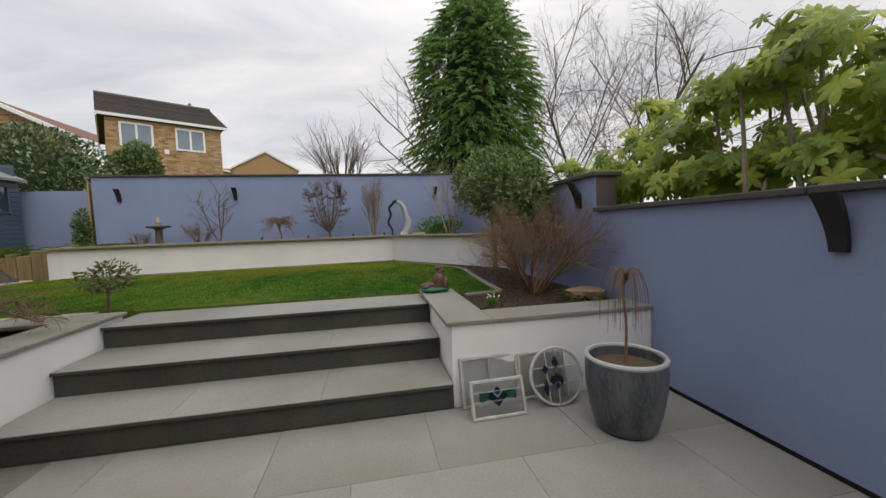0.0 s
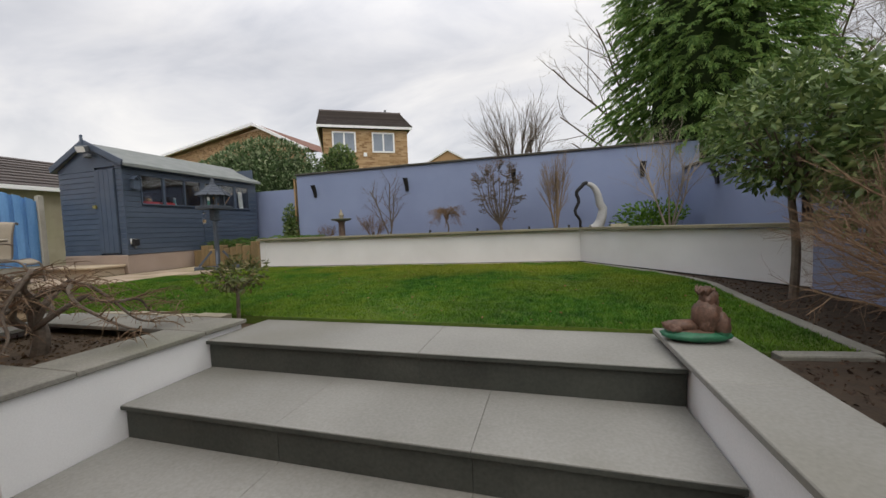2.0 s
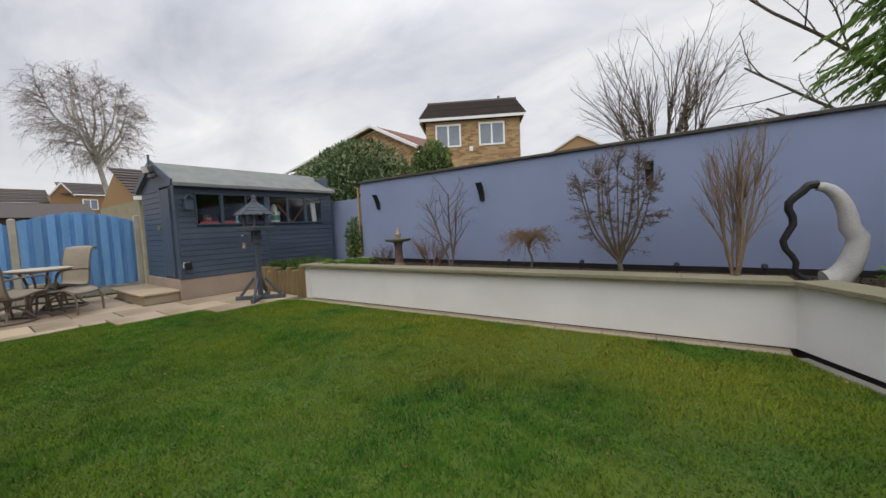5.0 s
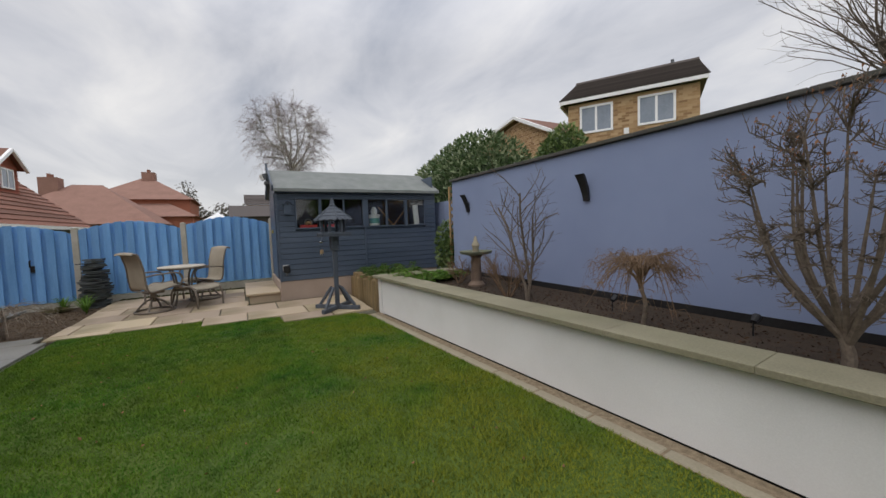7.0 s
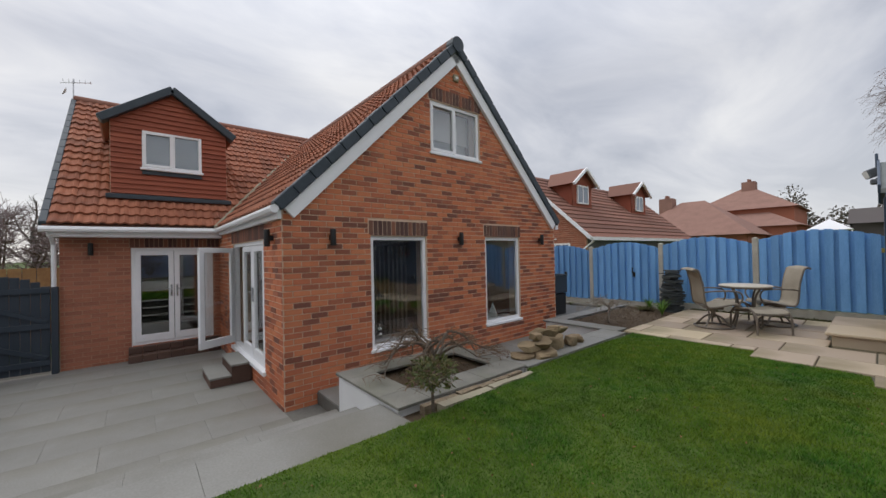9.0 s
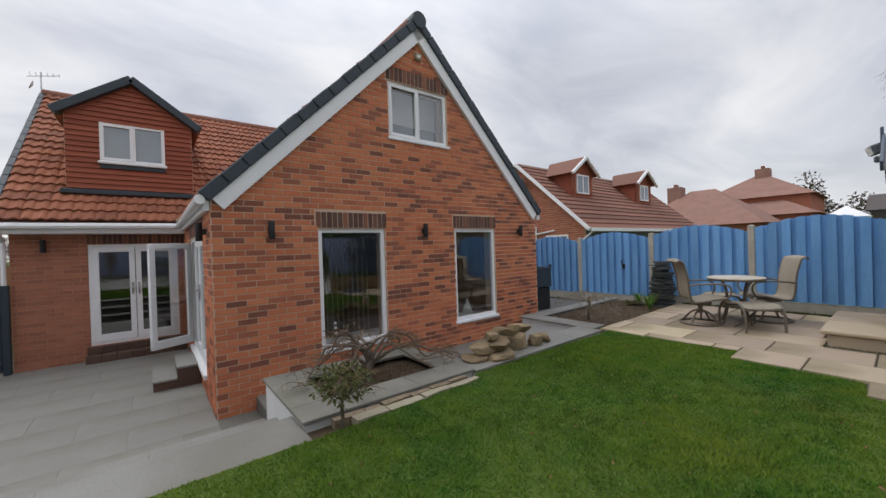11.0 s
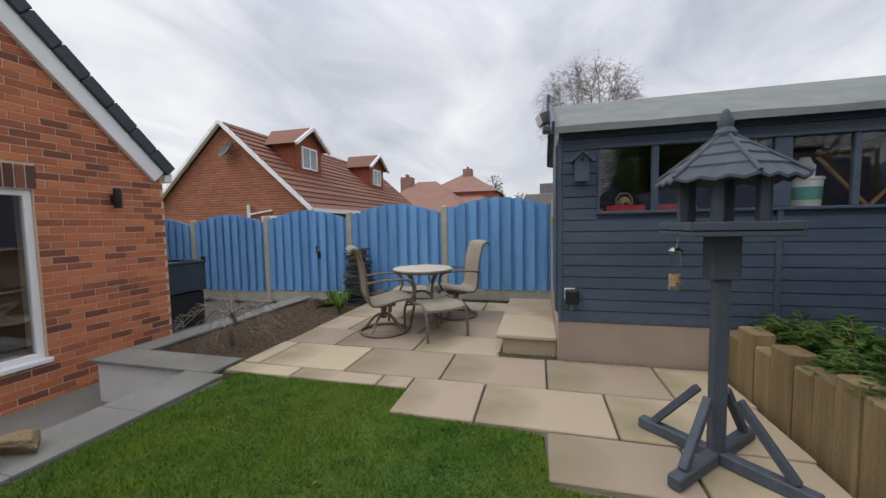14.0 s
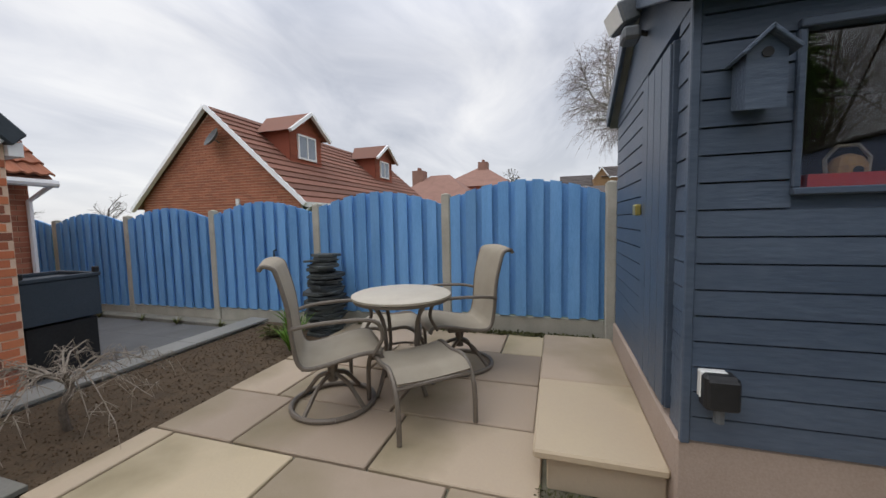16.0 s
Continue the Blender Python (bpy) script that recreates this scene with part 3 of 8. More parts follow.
def brick_course(u0, u1, holes, z, h, odd, bl=0.225):
    """The pieces of one course between u0 and u1, cut round the holes."""
    spans = [(u0, u1)]
    for a, b_, c, d in holes:
        if c < z + h / 2 < d:
            spans = [q for p, r in spans for q in ((p, min(r, a)), (max(p, b_), r)) if q[1] - q[0] > 0.02]
    out = []
    for p, r in spans:
        k = math.floor(p / bl - (0.5 if odd else 0)) + (0.5 if odd else 0)
        while k * bl < r:
            s, e = max(p, k * bl), min(r, (k + 1) * bl)
            if e - s > 0.035:
                out.append((s, e))
            k += 1
    return out


def brick_face(parent, place, u0f, u1f, z0, z1, holes, pick, material=BRICK):
    """Bricks standing 7 mm proud of the mortar. place: pose of the face, u along x, z up, outwards -y."""
    rest, shared, count = S(), {}, 0
    z, odd = z0, 0
    while z + 0.03 < z1:
        h = min(0.065, z1 - z)
        for s, e in brick_course(u0f(z + h), u1f(z + h), holes, z, h, odd):
            if pick(s, z) and count < 300 and h > 0.06:
                key = round(e - s, 3)
                if key not in shared:
                    w = (e - s) / 2 - 0.005
                    shared[key] = S().box(-w, w, -0.007, 0.02, 0, 0.065, 0.003).mesh("brick", material)
                part("brick", shared[key], material, parent, at=place @ pose((s + e) / 2, 0, z))
                count += 1
            else:
                j = 0.0015 * math.sin(37 * s + 91 * z)
                a, b_, y = s + 0.005, e - 0.005, -0.007 + j
                rest.add([(a, 0.01, z), (b_, 0.01, z), (b_, 0.01, z + h), (a, 0.01, z + h), (a + .002, y, z + .002), (b_ - .002, y, z + .002), (b_ - .002, y, z + h - .002), (a + .002, y, z + h - .002)],
                         [(4, 5, 6, 7), (0, 1, 5, 4), (1, 2, 6, 5), (2, 3, 7, 6), (3, 0, 4, 7)])
        z += 0.075
        odd = 1 - odd
    if rest.v:
        ob = part("brickwork", rest, material, parent, at=place)
        ob["kind"] = "stuff"


house = thing("house", "red brick gabled house with white windows and terracotta tiled roof", "house")
W1, W2, W3 = (-4.04, -3.02, 0.53, 2.19), (-6.43, -5.42, 0.57, 2.20), (-5.33, -4.17, 3.61, 4.49)
# gable wall in bands round its openings; the face looks towards +y
gw = S()
zs = sorted({-0.4, W1[2], W2[2], W1[3], W2[3], EAVE, W3[2], W3[3], APEX})
for za, zb in zip(zs, zs[1:]):
    zm = (za + zb) / 2
    cuts = [(-1, 0)] + sorted((w[0], w[1]) for w in (W1, W2, W3) if w[2] < zm < w[3]) + [(0, 1)]
    for (_, a), (b_, _) in zip(cuts, cuts[1:]):
        a0 = GC - gable_half(za) if a == 0 else a
        a1 = GC - gable_half(zb) if a == 0 else a
        b0 = GC + gable_half(za) if b_ == 0 else b_
        b1 = GC + gable_half(zb) if b_ == 0 else b_
        gw.add([(a0, GY, za), (b0, GY, za), (b1, GY, zb), (a1, GY, zb), (a0, GY - 0.3, za), (b0, GY - 0.3, za), (b1, GY - 0.3, zb), (a1, GY - 0.3, zb)],
               [(1, 0, 3, 2), (4, 5, 6, 7), (0, 1, 5, 4), (2, 3, 7, 6), (1, 2, 6, 5), (3, 0, 4, 7)])
gable = part("gable_wall", gw, MORTAR, house, "red brick gable wall with pale mortar joints")
weld = bmesh.new()
weld.from_mesh(gable.data)
bmesh.ops.remove_doubles(weld, verts=weld.verts, dist=0.0005)
weld.to_mesh(gable.data)
weld.free()
# wing wall facing +y, and the side wall facing +x
WY, WX1 = -2.80, 0.62
FD = (-1.66, -0.33, 0.26, 2.14)
SD = (-1.35, 0.80, 0.30, 2.16)


def holed(axis_box, u0, u1, z0, z1, hole):
    s = S()
    a, b_, c, d = hole
    for p, q, r, t in ((u0, a, z0, z1), (b_, u1, z0, z1), (a, b_, z0, c), (a, b_, d, z1)):
        axis_box(s, p, q, r, t)
    return s


wing = part("wing_wall", holed(lambda s, p, q, r, t: s.box(p, q, WY - 0.3, WY, r, t), GX1 - 0.3, WX1, -0.4, EAVE, FD), OLDJOINT, house)
side = part("side_wall", holed(lambda s, p, q, r, t: s.box(GX1 - 0.3, GX1, p, q, r, t), WY, GY - 0.3, -0.4, EAVE, SD), MORTAR, house)
part("back_wall", S().box(GX0, GX0 + 0.3, -11, GY - 0.3, -0.4, EAVE).box(GX0 + 0.3, WX1, -11, -10.7, -0.4, EAVE).box(WX1 - 0.3, WX1, -10.7, WY - 0.3, -0.4, EAVE), OLDBRICK, house)
wg = S()
wg.add([(WX1, -11, EAVE), (WX1, WY, EAVE), (WX1, -6.78, 5.95), (WX1 - .25, -11, EAVE), (WX1 - .25, WY, EAVE), (WX1 - .25, -6.78, 5.95)], [(0, 1, 2), (5, 4, 3), (0, 3, 4, 1), (1, 4, 5, 2), (2, 5, 3, 0)])
part("wing_gable", wg, OLDBRICK, house)
# floors and inner walls in the darkened colour, for unlit rooms
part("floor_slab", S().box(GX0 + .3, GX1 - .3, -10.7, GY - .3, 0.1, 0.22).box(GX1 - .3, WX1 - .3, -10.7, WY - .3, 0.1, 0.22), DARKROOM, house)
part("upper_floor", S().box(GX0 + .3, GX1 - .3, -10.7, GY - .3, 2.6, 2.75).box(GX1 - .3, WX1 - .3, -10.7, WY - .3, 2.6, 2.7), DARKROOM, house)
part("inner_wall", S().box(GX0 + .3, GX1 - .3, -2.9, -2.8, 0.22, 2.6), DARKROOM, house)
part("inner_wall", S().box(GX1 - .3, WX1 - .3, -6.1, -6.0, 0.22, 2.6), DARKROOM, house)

# bricks: u runs from the viewer's left to right on each face
soldier_holes = [(w[0] - 0.02, w[1] + 0.04, w[3], w[3] + 0.235) for w in (W1, W2, W3)]
flip = lambda h: (-h[1], -h[0], h[2], h[3])
g_pose = pose(0, GY, 0, 0, 0, 180)
brick_face(gable, g_pose, lambda z: -(GC + gable_half(z)) + 0.0, lambda z: -(GC - gable_half(z)), -0.02, 5.45, [flip(h) for h in (W1, W2, W3)] + [flip(h) for h in soldier_holes], lambda s, z: 4.05 < s < 5.42 and 0.45 < z < 3.4)
w_pose = pose(0, WY, 0, 0, 0, 180)
wh = [flip(FD), (-FD[1] - 0.02, 1.79, 2.14, 2.375)]
brick_face(wing, w_pose, lambda z: -WX1, lambda z: -GX1, -0.02, 2.48, wh, lambda s, z: False, OLDBRICK)
s_pose = pose(GX1, 0, 0, 0, 0, 90)
sh = [SD, (SD[0] - 0.1, SD[1] + 0.03, 2.16, 2.395)]
brick_face(side, s_pose, lambda z: WY, lambda z: GY, -0.02, 2.48, sh, lambda s, z: False)
for par, ps, u0, u1, z in [(gable, g_pose, -w[1] - 0.03, -w[0] + 0.03, w[3]) for w in (W1, W2, W3)] + [(wing, w_pose, -FD[1] - 0.02, 1.78, 2.14), (side, s_pose, SD[0] - 0.1, SD[1] + 0.03, 2.16)]:
    n = round((u1 - u0) / 0.075)
    sm = S().box(-0.0325, 0.0325, -0.008, 0.02, 0.01, 0.225, 0.003).mesh("soldier_brick", SOLDIER)
    for k in range(n):
        part("soldier_brick", sm, SOLDIER, par, at=ps @ pose(u0 + (k + 0.5) * (u1 - u0) / n, 0, z))


def window(parent, place, w, h, mullions=(), fr=0.06, sill=True, frame=UPVC, name="window", sash=None, glass=GLASS):
    """A white framed window: outwards -y, origin at the lower left of the opening."""
    s = S().box(0, w, -0.01, 0.06, 0, fr, 0.006).box(0, w, -0.01, 0.06, h - fr, h, 0.006).box(0, fr, -0.012, 0.062, 0, h, 0.006).box(w - fr, w, -0.012, 0.062, 0, h, 0.006)
    win = part(name, s, frame, parent, "white plastic window frame", at=place)
    cuts = [0, *mullions, w]
    for m_ in mullions:
        part("mullion", S().box(m_ - fr * 0.6, m_ + fr * 0.6, -0.014, 0.06, fr, h - fr, 0.006), frame, win)
    for a, b_ in zip(cuts, cuts[1:]):
        p = part("pane", S().box(a + fr * 0.7, b_ - fr * 0.7, 0.02, 0.028, fr * 0.7, h - fr * 0.7), glass, win)
        p.visible_shadow = False
    if sash:
        a, b_ = sash
        q = fr * 0.8
        part("sash", S().box(a, b_, -0.022, 0.0, fr * .6, fr * .6 + q, 0.005).box(a, b_, -0.022, 0.0, h - fr * .6 - q, h - fr * .6, 0.005).box(a, a + q, -0.024, 0.0, fr * .6, h - fr * .6, 0.005).box(b_ - q, b_, -0.024, 0.0, fr * .6, h - fr * .6, 0.005), frame, win)
    if sill:
        part("sill", S().box(-0.03, w + 0.03, -0.075, 0.02, -0.045, 0.004, 0.008), frame, win, "white projecting sill")
    return win


def gpose(x, z):
    return g_pose @ pose(-x, 0.04, z)


for i, w in enumerate((W1, W2)):
    window(gable, gpose(w[1], w[2]), w[1] - w[0], w[3] - w[2])
wt = window(gable, gpose(W3[1], W3[2]), W3[1] - W3[0], W3[3] - W3[2], (0.56,), sash=(0.03, 0.56))
# pale slatted blind in the attic window, vertical blinds behind the tall panes
part("roller_blind", S().box(W3[0], W3[1], GY - 0.36, GY - 0.35, 3.95, 4.5), UPVC, house, "pale roller blind half drawn")
# made-up sheet whose blue-grey stands for sky reflected in the lower panes
part("net_curtain", S().box(W3[0], W3[1], GY - 0.40, GY - 0.395, 3.5, 3.97), mat("reflected_sky_grey", (0.30, 0.34, 0.38), (0.40, 0.44, 0.48), 0.9, 6, 60, 0.1), house, "added blue-grey sheet standing for sky reflected in the panes")
BLIND = mat("grey_blind_fabric", (0.26, 0.25, 0.23), (0.36, 0.35, 0.32), 0.9, 8, 60, 0.1)
sl = S().box(-0.042, 0.042, -0.001, 0.001, 0, 1.62).mesh("blind_slat", BLIND)
for w in (W1,):
    for k in range(12):
        part("blind_slat", sl, BLIND, house, at=pose(w[0] + 0.05 + 0.083 * k * (w[1] - w[0]) / 1.0, GY - 0.55, w[2] - 0.1, 0, 0, 78))

# roofs
def tile_field(parent, origin, u, v, width, length, keep, material, tw=0.30, ex=0.29, parts=0, first=lambda i, j: True):
    """Double-roll tiles on a slope: u along the eave, v up the slope."""
    u, v = Vector(u).normalized(), Vector(v).normalized()
    nrm = u.cross(v).normalized()
    if nrm.z < 0:
        nrm = -nrm
    prof = [0.0, 0.012, 0.034, 0.026, 0.006, 0.006, 0.012, 0.034, 0.026, 0.006]
    k = len(prof)

    def one():
        vs, fs = [], []
        for q, off, lift in ((-0.005, 0.0, 0.042), (ex + 0.03, 0.0, 0.0)):
            for i in range(k):
                vs.append(Vector(((i / (k - 1)) * tw * 1.0, q, prof[i] + lift)))
        for i in range(k):
            vs.append(Vector(((i / (k - 1)) * tw, -0.005, prof[i] + 0.012)))
        for i in range(k - 1):
            fs += [(i, i + 1, k + i + 1, k + i), (2 * k + i, 2 * k + i + 1, i + 1, i)]
        return vs, fs

    vs, fs = one()
    me = bpy.data.meshes.new("roof_tile")
    me.from_pydata([tuple(p) for p in vs], [], fs)
    me.materials.append(material)
    rest, n = S(), 0
    rot = Matrix((u, v, nrm)).transposed().to_4x4()
    for j in range(int(length / ex) + 1):
        for i in range(int(width / tw) + 1):
            p = Vector(origin) + u * (i * tw) + v * (j * ex)
            if not keep(p + u * (tw * 0.5) + v * (ex * 0.5)):
                continue
            m = Matrix.Translation(p + nrm * 0.004 * math.sin(12.9 * i + 7.7 * j)) @ rot
            if n < parts and first(i, j):
                part("roof_tile", me, material, parent, at=m)
                n += 1
            else:
                rest.add(vs, fs, m)
    if rest.v:
        part("roof_tiles", rest, material, parent)["kind"] = "stuff"


RS = 0.808
wing_eave_y, wing_eave_z = -2.46, 2.53
wing_z = lambda y: wing_eave_z + RS * (wing_eave_y - y)
ridge_y = -6.78
main_z = lambda x: APEX + 0.10 - SL * abs(x - GC)
roof = part("roof", S().add([(GX0 - .06, GY + .02, main_z(GX0 - .06)), (GC, GY + .02, APEX + .1), (GX1 + .06, GY + .02, main_z(GX1 + .06)), (GX0 - .06, -10.8, main_z(GX0 - .06)), (GC, -10.8, APEX + .1), (GX1 + .06, -10.8, main_z(GX1 + .06)),
            (GX0 - .06, GY + .02, main_z(GX0 - .06) - .08), (GC, GY + .02, APEX + .02), (GX1 + .06, GY + .02, main_z(GX1 + .06) - .08), (GX0 - .06, -10.8, main_z(GX0 - .06) - .08), (GC, -10.8, APEX + .02), (GX1 + .06, -10.8, main_z(GX1 + .06) - .08)],
            [(0, 3, 4, 1), (1, 4, 5, 2), (6, 7, 10, 9), (7, 8, 11, 10), (0, 1, 7, 6), (1, 2, 8, 7), (2, 5, 11, 8), (3, 0, 6, 9), (3, 9, 10, 4), (4, 10, 11, 5)]), TILED, house, "terracotta double-roll tiled roof")
rx0, rx1 = -6.5, 0.78
part("wing_roof", S().add([(rx0, wing_eave_y, wing_eave_z), (rx1, wing_eave_y, wing_eave_z), (rx1, ridge_y, wing_z(ridge_y)), (rx0, ridge_y, wing_z(ridge_y)), (rx0, -11.1, 2.53), (rx1, -11.1, 2.53),
            (rx0, wing_eave_y, wing_eave_z - .08), (rx1, wing_eave_y, wing_eave_z - .08), (rx1, ridge_y, wing_z(ridge_y) - .08), (rx0, ridge_y, wing_z(ridge_y) - .08), (rx0, -11.1, 2.45), (rx1, -11.1, 2.45)],
            [(0, 1, 2, 3), (3, 2, 5, 4), (7, 6, 9, 8), (8, 9, 10, 11), (1, 0, 6, 7), (2, 1, 7, 8), (5, 2, 8, 11), (4, 5, 11, 10), (0, 3, 9, 6), (3, 4, 10, 9)]), TILED, house)
# main slope facing +x: the eave runs along y
ev = Vector((GX1 + 0.06, 0, main_z(GX1 + 0.06)))
tile_field(roof, (ev.x, GY + 0.02 - 0.06, ev.z + 0.01), (0, -1, 0), (-1, 0, SL), 8.4, 4.7, lambda p: p.x > GC and p.z > wing_z(p.y) - 0.05, TILE)
tile_field(roof, (GX0 - 0.06, -5.5, main_z(GX0 - 0.06) + 0.01), (0, 1, 0), (1, 0, SL), 7.0, 4.7, lambda p: p.x < GC, TILE)
DX0, DX1, DY = -2.07, 0.03, -3.18
tile_field(roof, (rx1 - 0.06, wing_eave_y + 0.03, wing_eave_z + 0.01), (-1, 0, 0), (0, -1, RS), 7.0, 5.5, lambda p: p.y > ridge_y and p.z > main_z(p.x) - 0.06 and not (DX0 + .05 < p.x < DX1 - .2 and p.y < DY - 0.12 and p.z < 4.66 + 0.8 * (1.05 - abs(p.x - (DX0 + DX1) / 2))), TILE, parts=150, first=lambda i, j: j < 9)
# ridges, verge, barge boards
for a, b_ in (((GC, GY + 0.04, APEX + 0.13), (GC, -6.2, APEX + 0.13)), ((rx1, ridge_y, wing_z(ridge_y) + 0.02), (rx0, ridge_y, wing_z(ridge_y) + 0.02))):
    part("ridge", S().tube([a, b_], 0.11, 10), TILED, roof, "half-round ridge tiles", True)
# open valley lined with pale mortar
part("valley", S().tube([(GX1 + 0.12, wing_eave_y + 0.1, wing_eave_z + 0.02), (GC + 0.15, -6.15, 5.52)], 0.045, 6), COPEY, roof, "pale mortared valley")
for sgn in (-1, 1):
    ang = math.degrees(math.atan(SL))
    L = (GX1 - GC + 0.07) / math.cos(radians(ang))
    base = pose(GC, GY, APEX + 0.10, 0, 0, 0) @ (pose(0, 0, 0, 0, ang, 0) if sgn > 0 else pose(0, 0, 0, 0, 0, 180) @ pose(0, 0, 0, 0, ang, 0))
    y0, y1 = (0.0, 0.06) if sgn > 0 else (-0.06, 0.0)
    part("barge_board", S().box(0.0, L - .05, y0 + .004 * sgn, y1 + .004 * sgn, -0.24, -0.07, 0.004, base), UPVC, roof, "white barge board")
    y0, y1 = (-0.06, 0.10) if sgn > 0 else (-0.10, 0.06)
    n = 14
    for k in range(n):
        part("verge_cap", S().box(L * k / n, L * (k + 1) / n - 0.006, y0, y1, -0.075, 0.065 + 0.006 * (k % 2), 0.012, base), VERGE, roof, "dark grey dry verge cap")
part("verge_cap", S().lathe([(0.13, 0), (0.13, 0.18)], 14, pose(GC, GY - 0.06, APEX + 0.1, -90, 0, 0)), VERGE, roof, "dark grey dry verge cap")
for k in range(16):
    part("verge_cap", S().box(0.72, 0.82, 0, 0.335, -0.06, 0.06, 0.01, pose(0, wing_eave_y, wing_eave_z, 0, 0, 0) @ pose(0, 0, 0, -math.degrees(math.atan(RS)), 0, 0) @ pose(0, -0.345 * (k + 1), 0.0)), VERGE, roof, "dark grey dry verge cap")
# part of the house behind the gable, seen past its far corner
west = part("west_wall", S().box(-9.15, GX0 - .004, -9.0, -1.30, -0.4, 2.47), OLDJOINT, house, "red brick wall of the rear part")
brick_face(west, pose(0, -1.30, 0, 0, 0, 180), lambda z: 7.69, lambda z: 9.15, 0.42, 2.44, [], lambda q, z: False, OLDBRICK)
wr = part("west_roof", S().add([(-9.27, -0.98, 2.52), (GX0 - .1, -0.98, 2.52), (GX0 - .1, -5.0, 5.70), (-9.27, -5.0, 5.70), (-9.27, -0.98, 2.45), (GX0 - .1, -0.98, 2.45), (GX0 - .1, -5.0, 5.62), (-9.27, -5.0, 5.62)], [(0, 1, 2, 3), (5, 4, 7, 6), (1, 0, 4, 5), (0, 3, 7, 4), (2, 1, 5, 6), (3, 2, 6, 7)]), TILED, house)
tile_field(wr, (GX0 - .1, -0.95, 2.53), (-1, 0, 0), (0, -1, RS * .98), 1.6, 4.9, lambda p: p.z > main_z(p.x) - .2 and p.x > -9.3, TILE)
part("gutter", S().tube([(GX0 - .1, -0.93, 2.46), (-9.30, -0.93, 2.44)], 0.055, 8), UPVC, wr, "white half-round gutter", True)
part("downpipe", S().tube([(-9.24, -0.95, 2.42), (-9.12, -1.24, 2.2), (-9.12, -1.24, 0.45)], 0.034, 8), UPVC, wr, "white downpipe", True)
part("window", S().box(-8.55, -8.49, -1.315, -1.25, 0.7, 2.1, .006).box(-8.49, -7.9, -1.313, -1.25, 2.04, 2.1, .006).box(-8.49, -7.9, -1.313, -1.25, 0.7, 0.76, .006), UPVC, west, "white window frame")
# gutters and downpipe
part("gutter", S().tube([(GX1 + 0.10, GY + 0.08, 2.50), (GX1 + 0.10, wing_eave_y + 0.05, 2.48)], 0.055, 8), UPVC, roof, "white half-round gutter", True)
part("gutter", S().tube([(GX1 + 0.08, wing_eave_y + 0.06, 2.47), (rx1 + 0.03, wing_eave_y + 0.06, 2.45)], 0.055, 8), UPVC, roof, "white half-round gutter", True)
part("soffit", S().box(GX1 + .008, GX1 + 0.06, wing_eave_y, GY + 0.03, 2.38, 2.50, 0.004).box(GX1, rx1 - 0.05, WY, wing_eave_y, 2.33, 2.45, 0.004), UPVC, roof, "white soffit and fascia")
part("soffit", S().box(GX0 - 0.10, GX0 - .004, -8, GY + 0.05, 2.40, 2.52, 0.004), UPVC, roof, "white soffit and fascia")
part("downpipe", S().tube([(WX1 + 0.06, wing_eave_y, 2.38), (WX1 + 0.06, WY + 0.06, 2.2), (WX1 + 0.06, WY + 0.06, 0.02)], 0.034, 8), UPVC, roof, "white downpipe", True)
# dormer with hanging tiles
dc = (DX0 + DX1) / 2
dm = S()
back = lambda z: wing_eave_y - (z - wing_eave_z) / RS - 0.02
zb0, ze, za_ = 3.24, 4.68, 5.44
DW = (-1.53, -0.515, 3.77, 4.55)
dorm = part("dormer", S().add([(DX0 + .06, DY - .02, zb0), (DX1 - .06, DY - .02, zb0), (DX1 - .06, DY - .02, ze), (dc, DY - .02, za_), (DX0 + .06, DY - .02, ze), (DX0 + .06, back(ze), ze), (dc, back(za_), za_), (DX1 - .06, back(ze), ze)],
            [(1, 0, 4, 3, 2), (2, 3, 6, 7), (3, 4, 5, 6), (0, 5, 4), (1, 2, 7)]), MORTAR, house, "tile-hung gabled dormer")
hz = zb0
while hz < za_ - 0.1:
    hw = (DX1 - DX0) / 2 - 0.07 if hz < ze - 0.06 else max(0.0, (za_ - 0.05 - hz) / (za_ - ze) * ((DX1 - DX0) / 2 - 0.05))
    spans = [(dc - hw, dc + hw)]
    if DW[2] - 0.03 < hz + 0.05 < DW[3]:
        spans = [(dc - hw, DW[0]), (DW[1], dc + hw)]
    for a, b_ in spans:
        if b_ - a > 0.05:
            c0 = S()
            c0.add([(a, DY + 0.035, hz - 0.008), (b_, DY + 0.035, hz - 0.008), (b_, DY + 0.004, hz + 0.105), (a, DY + 0.004, hz + 0.105), (a, DY - 0.01, hz - 0.008), (b_, DY - 0.01, hz - 0.008)], [(1, 0, 3, 2), (0, 1, 5, 4)])
            part("tile_course", c0, HANG, dorm, "course of red hanging tiles")
    hz += 0.1
window(dorm, pose(DW[1], DY + 0.02, DW[2], 0, 0, 180), DW[1] - DW[0], DW[3] - DW[2], ((DW[1] - DW[0]) / 2,), sash=(0.02, 0.5))
# added panel behind the dormer panes, tinted like the sky they reflect
part("dormer_room", S().box(DW[0] - .1, DW[1] + .1, DY - 0.016, DY - 0.010, DW[2], DW[3]), mat("dormer_reflection_grey", (0.20, 0.23, 0.26), (0.27, 0.30, 0.33), 0.9, 6, 60, 0.1), dorm, "added blue-grey panel with the tone of reflected sky")
